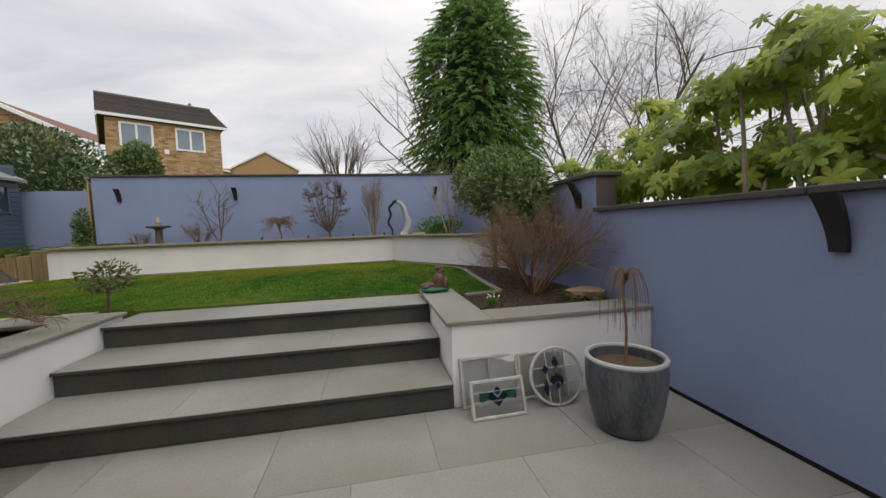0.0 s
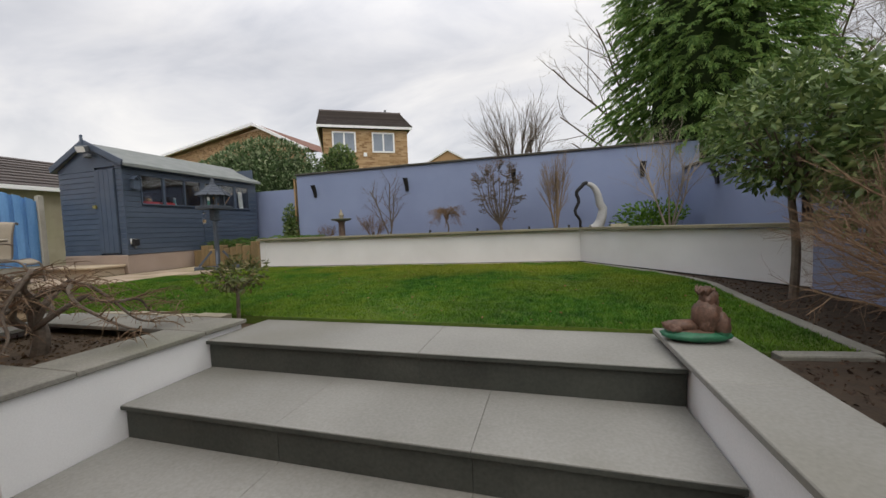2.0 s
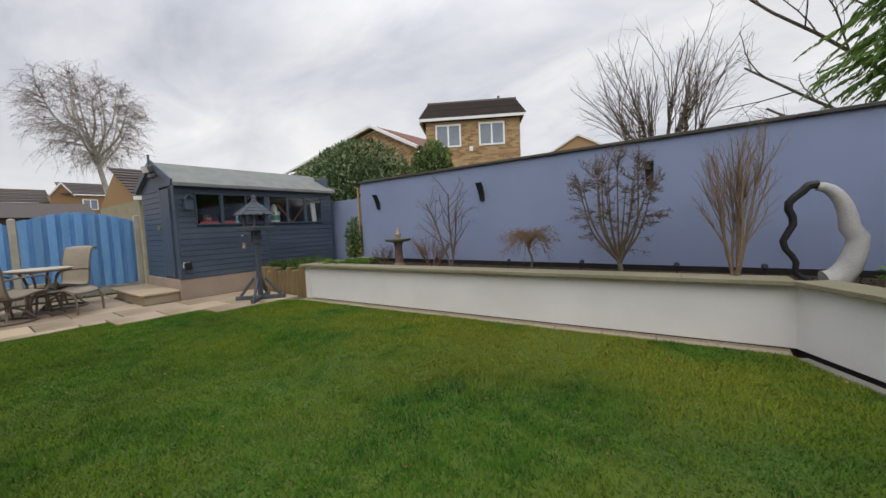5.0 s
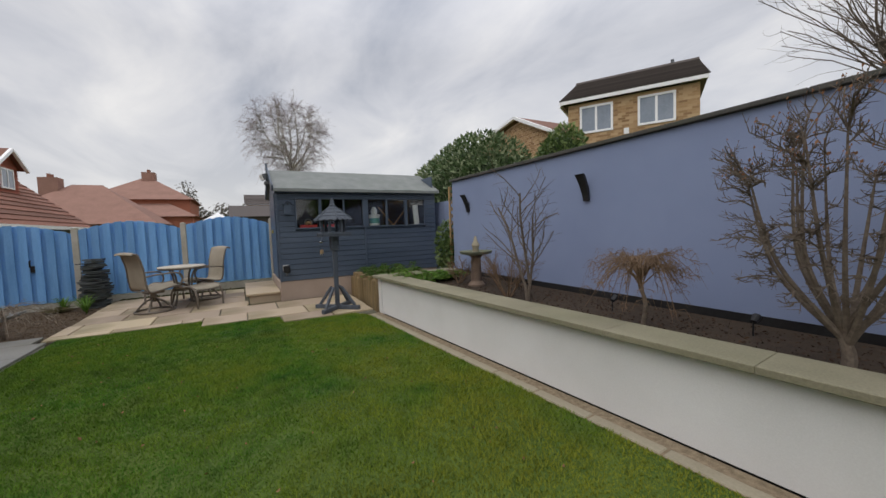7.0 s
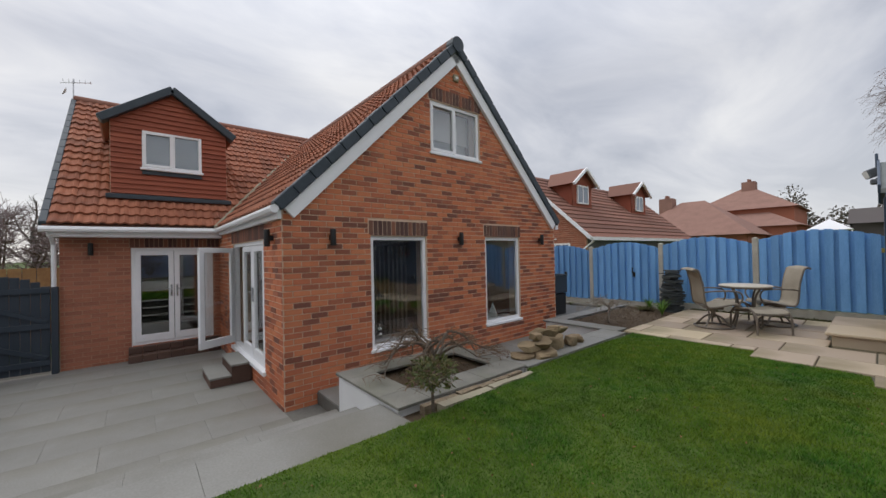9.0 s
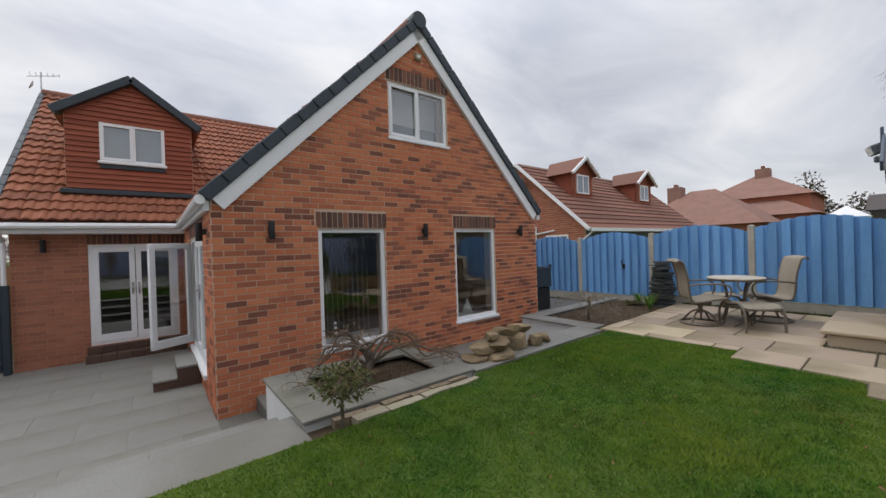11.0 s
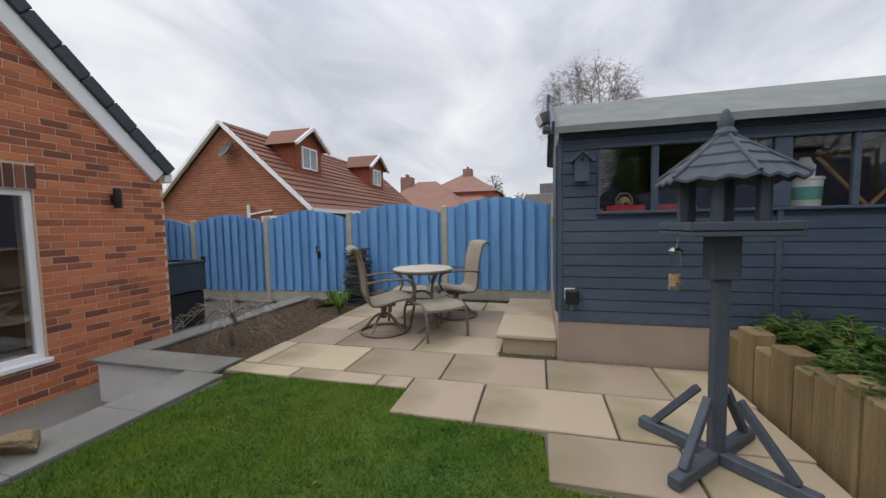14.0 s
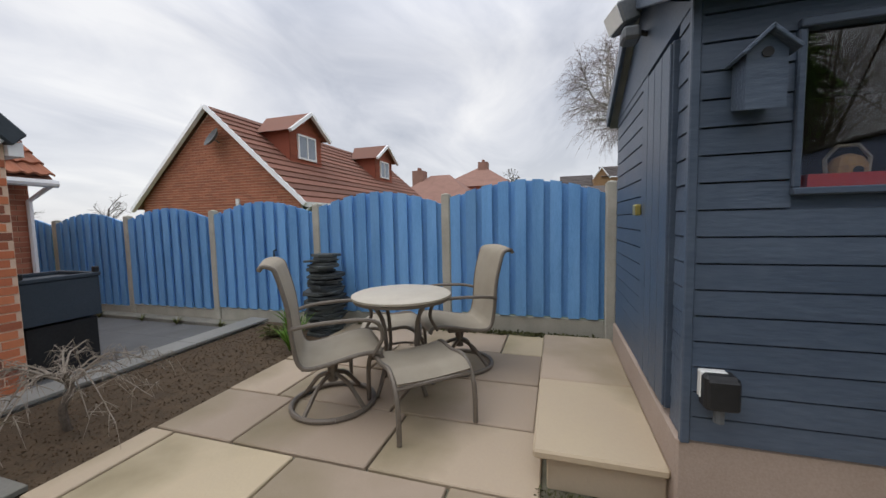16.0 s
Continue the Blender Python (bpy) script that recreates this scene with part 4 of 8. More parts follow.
for sgn in (-1, 1):
    ang = math.degrees(math.atan2(za_ - ze, (DX1 - DX0) / 2))
    L = math.hypot(za_ - ze, (DX1 - DX0) / 2) + 0.12
    base = pose(dc, 0, za_ + 0.03) @ (pose(0, 0, 0, 0, ang, 0) if sgn > 0 else pose(0, 0, 0, 0, 180 - ang, 0))
    part("verge_cap", S().box(0, L, DY - 0.1, DY + 0.14, -0.09 if sgn > 0 else -0.06, 0.06 if sgn > 0 else 0.09, 0.012, base), VERGE, dorm, "dark grey dry verge cap")
    part("dormer_roof", S().box(0, L, back(za_), DY - 0.1, -0.04, 0.04, 0.004, base), TILE, dorm)
part("lead_flashing", S().box(DX0, DX1, DY - 0.02, DY + 0.16, 3.11, 3.2, 0.01).box(DW[0], DW[1], DY - 0.02, DY + .05, DW[2] - 0.13, DW[2] - 0.02, 0.005), VERGE, dorm, "dark lead flashing")

# french doors in the wing and folding doors in the side
def glazed_leaf(name, parent, w, h, at, handle=1):
    fr = 0.085
    leaf = part(name, S().box(0, w, -0.03, 0.03, 0, fr * 1.6, 0.006).box(0, w, -0.03, 0.03, h - fr, h, 0.006).box(0, fr, -0.031, 0.031, 0, h, 0.006).box(w - fr, w, -0.031, 0.031, 0, h, 0.006), UPVC, parent, "white glazed door leaf", at=at)
    p = part("pane", S().box(fr * .8, w - fr * .8, -0.006, 0.006, fr * 1.3, h - fr * .8), GLASS, leaf)
    p.visible_shadow = False
    x = w - fr / 2 if handle > 0 else fr / 2
    part("handle", S().box(x - 0.015, x + 0.015, -0.045, -0.03, 0.85, 1.08, 0.004).tube([(x, -0.045, 1.0), (x, -0.075, 1.0), (x - 0.1 * handle, -0.075, 1.0)], 0.009, 6), CHROME, leaf, "chrome lever handle")
    return leaf


CHROME = mat("brushed_chrome", (0.5, 0.5, 0.5), (0.6, 0.6, 0.6), 0.25, 10, 90, 0.0, metal=1.0)
fdr = part("french_door", S().box(0, 1.33, -0.02, 0.06, 0, 0.06, 0.006).box(0, 1.33, -0.02, 0.06, 1.82, 1.88, 0.006).box(0, 0.06, -0.021, 0.061, 0, 1.88, 0.006).box(1.27, 1.33, -0.021, 0.061, 0, 1.88, 0.006), UPVC, wing, "white french door frame", at=w_pose @ pose(0.33, 0.03, 0.26))
glazed_leaf("door_leaf", fdr, 0.60, 1.76, pose(0.06, 0.0, 0.06), 1)
glazed_leaf("door_leaf", fdr, 0.60, 1.76, pose(0.67, 0.0, 0.06), -1)
STEPB = mat("brown_step_brick", (0.075, 0.045, 0.035), (0.15, 0.09, 0.068), 0.85, 8, 70, 0.4, spread=.5)
for k in range(7):
    part("step", S().box(-1.75 + .21 * k + .003, -1.75 + .21 * (k + 1) - .003, WY + .01, WY + 0.30, 0, 0.13, 0.008), STEPB, wing, "brown brick door step")
    part("step", S().box(-1.75 + .21 * k + .003, -1.75 + .21 * (k + 1) - .003, WY - 0.02, WY + 0.10, 0.134, 0.255, 0.008), STEPB, wing, "brown brick door step")
sfr = part("patio_door", S().box(0, 2.15, -0.02, 0.06, 0, 0.07, 0.006).box(0, 2.15, -0.02, 0.06, 1.80, 1.86, 0.006).box(0, 0.06, -0.021, 0.061, 0, 1.86, 0.006).box(2.09, 2.15, -0.021, 0.061, 0, 1.86, 0.006), UPVC, side, "white side door frame", at=s_pose @ pose(SD[0], 0.04, SD[2]))
glazed_leaf("door_leaf", sfr, 0.66, 1.72, pose(1.42, 0.0, 0.07), -1)
glazed_leaf("door_leaf", sfr, 0.66, 1.72, pose(0.74, 0.0, 0.07), 1)
glazed_leaf("door_leaf", sfr, 0.66, 1.72, pose(0.06, -0.04, 0.07, 0, 0, -62), 1)
part("sill", S().box(-0.02, 2.2, -0.09, 0.0, -0.05, 0.01, 0.006), UPVC, sfr, "white projecting sill")
dst = thing("door_steps", "two brown brick steps with grey slab treads at the side door", "steps")
for x0, x1, h in ((-1.775, -1.50, .30), (-1.497, -1.22, .15)):
    part("riser", S().box(x0, x1, -0.75, 0.05, 0, h - .034, 0.006), STEPB, dst, "brown brick step body")
    part("tread", S().box(x0 - .0, x1 + .012, -0.77, 0.07, h - .032, h, 0.006), PORC, dst, "grey slab tread")

# ---- shed ----
SX0, SX1, SY0, SY1 = -9.05, -7.37, 6.45, 9.60
shed = thing("shed", "slate-blue painted timber garden shed with grey felt roof", "shed")
PLINTH = mat("pinkish_render", (0.33, 0.255, 0.205), (0.42, 0.335, 0.275), 0.92, 2.5, 110, 0.35, stain=0.5, stain_col=(0.26, 0.21, 0.15))
structure("wall_shed_plinth", S().box(SX0, SX1 - 0.005, SY0 - 0.02, SY1, 0.3, 0.928, 0.01), PLINTH, "buff rendered block plinth under the shed", "plinth")
WZ0, WZ1 = 1.88, 2.40
WINS = [(6.77, 7.16), (7.21, 7.61), (7.64, 7.99), (8.10, 8.47), (8.51, 8.88), (8.945, 9.325)]
core = S().box(SX0 + .03, SX1 - .03, SY0 + .03, SY0 + .05, 0.93, 2.55).box(SX0 + .03, SX0 + .05, SY0 + .05, SY1 - .03, 0.93, 2.55).box(SX0 + .03, SX1 - .03, SY1 - .05, SY1 - .03, 0.93, 2.9)
core.box(SX1 - .05, SX1 - .02, SY0 + .05, SY1 - .05, 0.93, WZ0 - .02).box(SX1 - .05, SX1 - .02, SY0 + .05, SY1 - .05, WZ1 + .02, 2.58)
core.box(SX0 + .05, SX1 - .05, SY0 + .05, SY1 - .05, 0.93, 0.96)
part("body", core, SHEDP, shed)
# added near-black panels: the shed's inner darkness is put into their colour
SHEDSHADE = mat("shed_interior_shade", (0.022, 0.017, 0.013), (0.045, 0.034, 0.026), 0.9, 5, 60, 0.2, stretch=(1, .2, 1))
part("lining", S().box(SX0 + .055, SX0 + .07, SY0 + .06, SY1 - .06, 0.97, 2.60), SHEDSHADE, shed, "added near-black panel for the unlit shed interior")
part("lining", S().box(SX0 + .075, SX1 - .34, SY0 + .055, SY0 + .07, 0.97, 2.55), SHEDSHADE, shed, "added near-black panel for the unlit shed interior")
part("lining", S().box(SX0 + .075, SX1 - .07, SY0 + .075, SY1 - .075, 2.56, 2.575), SHEDSHADE, shed, "added near-black panel for the unlit shed interior")
part("lining", S().box(SX0 + .075, SX1 - .07, SY0 + .075, SY1 - .075, 0.965, 0.975), SHEDSHADE, shed, "added near-black panel for the unlit shed interior")
# overlapping boards on the long side
bz, bh = 0.93, 0.098
while bz < 2.56:
    h = min(bh, 2.58 - bz)
    spans = [(SY0 + 0.02, SY1)]
    if WZ0 - 0.06 < bz + h / 2 < WZ1 + 0.03:
        spans = [(SY0 + 0.02, WINS[0][0] - 0.02), (WINS[-1][1] + 0.02, SY1)]
    elif bz < 1.9:
        spans = [(SY0 + 0.02, 8.03), (8.05, SY1)]
    for a, b_ in spans:
        s = S().add([(SX1 + .004, a, bz + .002), (SX1 + .004, b_, bz + .002), (SX1 + .000, b_, bz + h - .005), (SX1 + .000, a, bz + h - .005), (SX1 - .02, a, bz), (SX1 - .02, b_, bz), (SX1 - .02, b_, bz + h - .002), (SX1 - .02, a, bz + h - .002)],
                    [(0, 1, 2, 3), (0, 4, 5, 1), (3, 2, 6, 7), (0, 3, 7, 4), (1, 5, 6, 2)])
        part("board", s, SHEDP, shed)
    # gable end boards on either side of the door
    half = (SX1 - SX0) / 2
    for a, b_ in ((-7.53, SX1), (SX0, -8.06)):
        s = S().add([(a, SY0 - .004, bz + .002), (b_, SY0 - .004, bz + .002), (b_, SY0 - .000, bz + h - .005), (a, SY0 - .000, bz + h - .005), (a, SY0 + .03, bz), (b_, SY0 + .03, bz), (b_, SY0 + .03, bz + h), (a, SY0 + .03, bz + h)],
                    [(0, 1, 2, 3), (0, 4, 5, 1), (3, 2, 6, 7), (0, 3, 7, 4), (1, 5, 6, 2)])
        part("board", s, SHEDP, shed)
    bz += bh
gcx = (SX0 + SX1) / 2
part("gable_panel", S().add([(SX0, SY0 - .005, 2.55), (SX1, SY0 - .005, 2.55), (gcx, SY0 - .005, 3.0), (SX0, SY0 + .04, 2.55), (SX1, SY0 + .04, 2.55), (gcx, SY0 + .04, 3.0)], [(0, 1, 2), (5, 4, 3), (0, 3, 4, 1), (1, 4, 5, 2), (2, 5, 3, 0)]), SHEDP, shed)
part("corner_trim", S().box(SX1 - .02, SX1 + .012, SY0 - .012, SY0 + .02, 0.92, 2.58, 0.004), SHEDP, shed)
part("cover_strip", S().box(SX1 - .01, SX1 + .02, 8.02, 8.06, 0.93, 1.86, 0.004), SHEDP, shed)
door = part("door", S().box(-8.04, -7.55, SY0 - .02, SY0 + .02, 0.96, 2.50, 0.004), SHEDP, shed, "slate-blue boarded shed door")
for k in range(4):
    part("board", S().box(-8.04 + .1225 * k + .003, -8.04 + .1225 * (k + 1) - .003, SY0 - .03, SY0 - .018, 0.97, 2.49, 0.003), SHEDP, door)
part("padlock", S().box(-8.10, -8.02, SY0 - .06, SY0 - .03, 1.80, 1.86, 0.006), mat("brass", (0.5, 0.42, 0.12), (0.6, 0.5, 0.18), 0.35, 8, 60, 0, metal=0.8), door, "brass padlock")
# window band
part("window_rail", S().box(SX1 - .02, SX1 + .028, WINS[0][0] - .025, WINS[-1][1] + .025, WZ0 - .025, WZ0, 0.004), SHEDP, shed)
part("window_rail", S().box(SX1 - .02, SX1 + .03, WINS[0][0] - .025, WINS[-1][1] + .025, WZ1, WZ1 + .03, 0.004), SHEDP, shed)
for (a, b_), (c, d) in zip(WINS, WINS[1:]):
    part("window_post", S().box(SX1 - .03, SX1 + .018, b_, c, WZ0, WZ1, 0.005), SHEDP, shed)
for a, b_ in ((WINS[0][0] - .025, WINS[0][0]), (WINS[-1][1], WINS[-1][1] + .025)):
    part("window_post", S().box(SX1 - .03, SX1 + .018, a, b_, WZ0, WZ1, 0.005), SHEDP, shed)
for a, b_ in WINS:
    p = part("pane", S().box(SX1 - .012, SX1 - .008, a, b_, WZ0, WZ1), SHEDGLASS, shed)
    p.visible_shadow = False
part("shelf", S().box(SX1 - .32, SX1 - .06, SY0 + .06, SY1 - .06, WZ0 - .06, WZ0 - .02), WOODL, shed, "bare wood window shelf")
# felt roof with overhang
rz = lambda x: 3.03 - (0.44 / 0.95) * abs(x - gcx)
for sgn in (-1, 1):
    xe = gcx + sgn * 0.97
    s, nk, vs, fs = S(), 9, [], []
    for k in range(nk + 1):
        y, wv = SY0 - .05 + k * (SY1 + .10 - SY0) / nk, .006 * math.sin(k * 2.1)
        vs += [(gcx, y, rz(gcx)), (xe, y, rz(xe) + wv), (xe, y, rz(xe) - .055), (gcx, y, rz(gcx) - .03)]
    for k in range(nk):
        fs += [(4 * k + i, 4 * k + (i + 1) % 4, 4 * k + 4 + (i + 1) % 4, 4 * k + 4 + i) for i in range(4)]
    s.add(vs, fs + [(0, 1, 2, 3), tuple(4 * nk + i for i in (3, 2, 1, 0))])
    part("roof_felt", s, FELT, shed, "grey mineral felt roof slope")
    ang = math.degrees(math.atan(0.44 / 0.95))
    base = pose(gcx, SY0 - .06, 3.02) @ (pose(0, 0, 0, 0, ang, 0) if sgn > 0 else pose(0, 0, 0, 0, 180 - ang, 0))
    part("barge_board", S().box(0, 1.05, -.015, .012, -.055, .055, 0.005, base), SHEDP, shed)
part("finial", S().box(gcx - .03, gcx + .03, SY0 - .09, SY0 - .06, 2.9, 3.16, 0.01), SHEDP, shed)

step = thing("shed_step", "broad sandstone step on a low base at the shed door", "step")
part("base", S().box(-9.1, -7.46, 5.94, 6.43, 0.55, 0.715, 0.01), SAND, step)
part("slab", S().box(-8.2, -7.42, 5.88, 6.43, 0.717, 0.76, 0.01), SAND, step)
part("slab", S().box(-9.15, -8.21, 5.88, 6.43, 0.717, 0.758, 0.01), SAND, step)

# floodlight, socket, nest box on the shed; what stands in its windows
GREYM = mat("grey_painted_metal", (0.10, 0.11, 0.12), (0.15, 0.16, 0.17), 0.5, 8, 60, 0.05)
RED = mat("red_plastic_crate", (0.42, 0.035, 0.035), (0.52, 0.05, 0.045), 0.45, 4, 40, 0.05)
WHITEP = mat("white_plastic_tub", (0.72, 0.73, 0.70), (0.80, 0.80, 0.77), 0.4, 5, 40, 0.0)
WOODB = mat("warm_varnished_wood", (0.26, 0.14, 0.06), (0.42, 0.25, 0.11), 0.6, 8, 60, 0.2)
TEALG = mat("teal_glaze", (0.12, 0.33, 0.36), (0.22, 0.45, 0.47), 0.3, 8, 40, 0.0)
fl = thing("floodlight", "grey twin floodlight on the shed gable", "lamp", at=pose(-8.09, 6.36, 2.82))
part("lamp_head", S().box(-.11, .07, -.07, .03, -.02, .10, 0.012, pose(0, 0, 0.03, 20, 0, 15)), GREYM, fl)
part("lens", S().box(-.10, .06, -.078, -.07, -.01, .09, 0.002, pose(0, 0, 0.03, 20, 0, 15)), WHITEP, fl, "pale lamp lens")
part("sensor", S().box(-.02, .10, -.05, .04, -.10, -.03, 0.015), GREYM, fl)
part("bracket", S().tube([(0, .0, -.02), (0, .12, -.06)], .015, 6), BLACK, fl)
so = thing("outdoor_socket", "black weatherproof socket on the shed boards", "socket", at=pose(SX1 + .012, 6.546, 1.15))
part("body", S().box(0, .07, -.055, .055, -.06, .07, 0.012), BLACK, so)
part("back_plate", S().box(-.004, .03, -.058, .03, -.03, .073, .004), WHITEP, so, "white back plate")
part("cover", S().box(.07, .085, -.05, .05, -.05, .06, 0.008), BLACK, so)
part("plug", S().lathe([(.018, 0), (.018, .05)], 8, pose(.04, 0, -.11)), GREYM, so, "grey plug")
nb = thing("nest_box", "slate-painted wooden nest box on the shed", "nest box", at=pose(SX1 + .012, 6.617, 2.24) @ Matrix.Diagonal((.85, .85, .85, 1)))
part("box", S().add([(0, -.065, -.10), (.12, -.065, -.13), (.12, .065, -.13), (0, .065, -.10), (0, -.065, .08), (.12, -.065, .08), (.12, .065, .08), (0, .065, .08), (0, 0, .15), (.12, 0, .15)],
                    [(0, 3, 2, 1), (0, 1, 5, 4), (2, 3, 7, 6), (1, 2, 6, 9, 5), (0, 4, 8, 7, 3), (4, 5, 9, 8), (6, 7, 8, 9)]), SHEDP, nb)
part("entrance", S().lathe([(.019, 0), (.019, .004)], 14, pose(.121, 0, .075, 0, 90, 0)), BLACK, nb, "dark round entrance")
for sgn in (-1, 1):
    part("roof_board", S().box(-.0, .16, -.006, .125, -.006, .008, 0.003, pose(0, 0, .155) @ (pose(0, 0, 0, -44, 0, 0) if sgn > 0 else pose(0, 0, 0, 180 + 44, 0, 0))), SHEDP, nb)
for y0, y1, zz in ((6.83, 7.13, .07), (7.22, 7.45, .07)):
    t_ = thing("crate", "shallow red plastic crate on the shed shelf", "crate", at=pose(SX1 - .16, (y0 + y1) / 2, WZ0 - .02))
    hy = (y1 - y0) / 2
    part("tray", S().box(-.09, .09, -hy, hy, 0, .01).box(-.09, -.08, -hy, hy, .01, zz).box(.08, .09, -hy, hy, .01, zz).box(-.08, .08, -hy, -hy + .01, .01, zz).box(-.08, .08, hy - .01, hy, .01, zz), RED, t_)
bx = thing("bird_house", "small honey-coloured wooden bird house ornament", "ornament", at=pose(SX1 - .16, 6.99, WZ0 - .01))
part("body", S().lathe([(.05, 0), (.055, .03), (.055, .09), (.04, .12), (.01, .135)], 14), WOODB, bx)
part("handle", S().tube([(0, -.06, .05), (0, -.065, .12), (0, -.03, .165), (0, .03, .165), (0, .065, .12), (0, .06, .05)], .007, 6), BARKB, bx, "woven handle")
part("hole", S().lathe([(.015, 0), (.015, .004)], 10, pose(.054, 0, .07, 0, 90, 0)), BLACK, bx, "dark round hole")
vs = thing("spray_bottle", "teal glazed bottle on the shed shelf", "bottle", at=pose(SX1 - .14, 7.50, WZ0 - .02))
part("body", S().lathe([(.03, 0), (.045, .03), (.02, .09), (.028, .12), (.018, .15)], 12), TEALG, vs, smooth=True)
part("neck", S().lathe([(.016, .15), (.03, .17), (.028, .175)], 12), WHITEP, vs)
tb = thing("paint_tub", "stacked white plastic tubs with printed band", "tub", at=pose(SX1 - .17, 8.28, WZ0 - .02))
part("tub", S().lathe([(.09, 0), (.10, .02), (.11, .22), (.118, .225), (.118, .245)], 20), WHITEP, tb, smooth=True)
part("print_band", S().lathe([(.1035, .07), (.108, .17)], 20, None, False), mat("green_blue_print", (0.10, 0.35, 0.12), (0.12, 0.32, 0.6), 0.5, 14, 30, 0), tb, "green and blue printed band")
part("upper_tub", S().lathe([(.06, .245), (.065, .34), (.05, .35), (.03, .40)], 16), WHITEP, tb)
fr_ = thing("spool", "wooden cross-braced frame leaning in the shed", "frame", at=pose(SX1 - .2, 8.7, WZ0 - .02))
part("bar", S().box(-.01, .01, -.012, .012, 0, .5, .003, pose(0, 0, .02, 40, 0, 0)), WOODB, fr_)
part("bar", S().box(-.01, .01, -.012, .012, 0, .5, .003, pose(.02, 0, .02, -40, 0, 0)), WOODB, fr_)
tagged(part("cloth", S().box(-.02, .02, -.06, .06, 0, .42, .015, pose(SX1 - .10, 9.2, WZ0, 4, 0, 0)), WHITEP), "crumpled white cloth hanging in the shed window", "cloth")

# ---- fence ----
FX = -9.78
post_me = S().box(-.05, .05, -.05, .05, 0, 1.64, .012)
post_me.add([(-.05, -.05, 1.64), (.05, -.05, 1.64), (.05, .05, 1.64), (-.05, .05, 1.64), (0, 0, 1.66)], [(0, 1, 4), (1, 2, 4), (2, 3, 4), (3, 0, 4)])
post_mesh = post_me.mesh("post", CONC)
gb_mesh = S().box(-.025, .025, .052, 1.648, -.15, .25, .006).mesh("gravel_board", CONC)
fence = thing("fence", "bright blue arched slatted fence between concrete posts", "fence")
arch = lambda yy: 1.30 + 0.16 * math.sin(math.pi * min(1, max(0, (yy - .05) / 1.6)))
rails = S()
for z in (.16, .68, 1.18):
    rails.box(-.040, -.016, .052, 1.648, z, z + .06, .003)
rail_mesh = rails.mesh("fence_panel", FENCEB)


def slat_mesh(x0, x1, y0, y1, drop):
    """A slat whose top follows the arch."""
    za, zb, zm = arch(y0) - drop, arch(y1) - drop, arch((y0 + y1) / 2) - drop
    ym = (y0 + y1) / 2
    p = [(y0, .01), (y1, .01), (y1, zb), (ym, zm), (y0, za)]
    vs = [(x1, y, z) for y, z in p] + [(x0, y, z) for y, z in p]
    return S().add(vs, [(0, 1, 2, 3, 4), (9, 8, 7, 6, 5)] + [(i, i + 5, (i + 1) % 5 + 5, (i + 1) % 5) for i in range(5)]).mesh("slat", FENCEB)


slats = []
for i in range(9):
    y0 = .055 + .178 * i
    slats.append(slat_mesh(.018, .042, y0, y0 + .112, 0))
    if y0 + .2 < 1.66:
        slats.append(slat_mesh(-.016, .000, y0 + .07, y0 + .22, .012))
slats.append(slat_mesh(-.016, .000, 1.56, 1.648, .012))
for k in range(9):
    y = 6.50 - 1.70 * k
    zg = 0.50 - (0.0, .055, .11)[min(k, 2)] - .035 * max(0, k - 2)
    part("post", post_mesh, CONC, fence, "pale weathered concrete post", at=pose(FX, y, zg))
    if k < 8:
        part("gravel_board", gb_mesh, CONC, fence, "mossy concrete gravel board", at=pose(FX, y - 1.70, zg))
        panel = part("fence_panel", rail_mesh, FENCEB, fence, "bright blue arched panel", at=pose(FX, y - 1.70, zg + .25))
        for me in slats:
            part("slat", me, FENCEB, panel)
gl = thing("gate_latch", "black metal handle on the blue fence", "handle", at=pose(FX + .042, 2.50, 1.30))
part("plate", S().box(0, .012, -.03, .03, -.06, .06, .004), BLACK, gl)
part("ring", S().tube([(.012, -.02, .05), (.05, -.02, .04), (.05, -.02, .15), (.012, -.02, .16)], .012, 6), BLACK, gl)

# ---- upright sleepers ----
rng = random.Random(11)
x = -7.32
k = 0
while x < -5.62:
    w = rng.choice((.15, .17, .19, .21))
    h = (.36, .46, .38, .46, .40, .42, .48, .44, .52, .46)[k % 10]
    tagged(part("sleeper_post", S().box(-w / 2 + .003, w / 2 - .003, -.07, .07, -.1, h, .012), WOODL, at=pose(x + w / 2, 7.74 + rng.uniform(-.015, .015), DECK - .02, 0, rng.uniform(-1, 1), rng.uniform(-3, 3))), "weathered brown upright timber edging post of uneven height", "edging post", "sleeper edging")
    x += w
    k += 1
structure("soil_fern_bed", S().box(-7.36, -5.55, 7.80, 9.6, 0.4, 0.86), SOIL, "dark soil behind the timber edging", "soil")

# ---- bird table ----
BT = mat("slate_grey_wood_paint", (0.056, 0.068, 0.086), (0.094, 0.109, 0.134), 0.65, 5, 60, 0.25, stretch=(2, 2, .5))
bt = thing("bird_table", "slate-grey wooden bird table on a cross-braced foot", "bird table", at=pose(-6.075, 7.13, DECK, 0, 0, 0) @ Matrix.Diagonal((.86, .86, .925, 1)))
part("post", S().box(-.037, .037, -.037, .037, .05, 1.26, .006), BT, bt)
for a in range(4):
    r_ = pose(0, 0, 0, 0, 0, 45 + 90 * a)
    part("foot", S().box(.03, .45, -.035, .035, .002, .07, .008, r_), BT, bt)
    part("brace", S().box(0, .40, -.022, .022, -.022, .022, .005, r_ @ pose(.36, 0, .07, 0, 0, 0) @ pose(0, 0, 0, 0, -130, 0)), BT, bt)
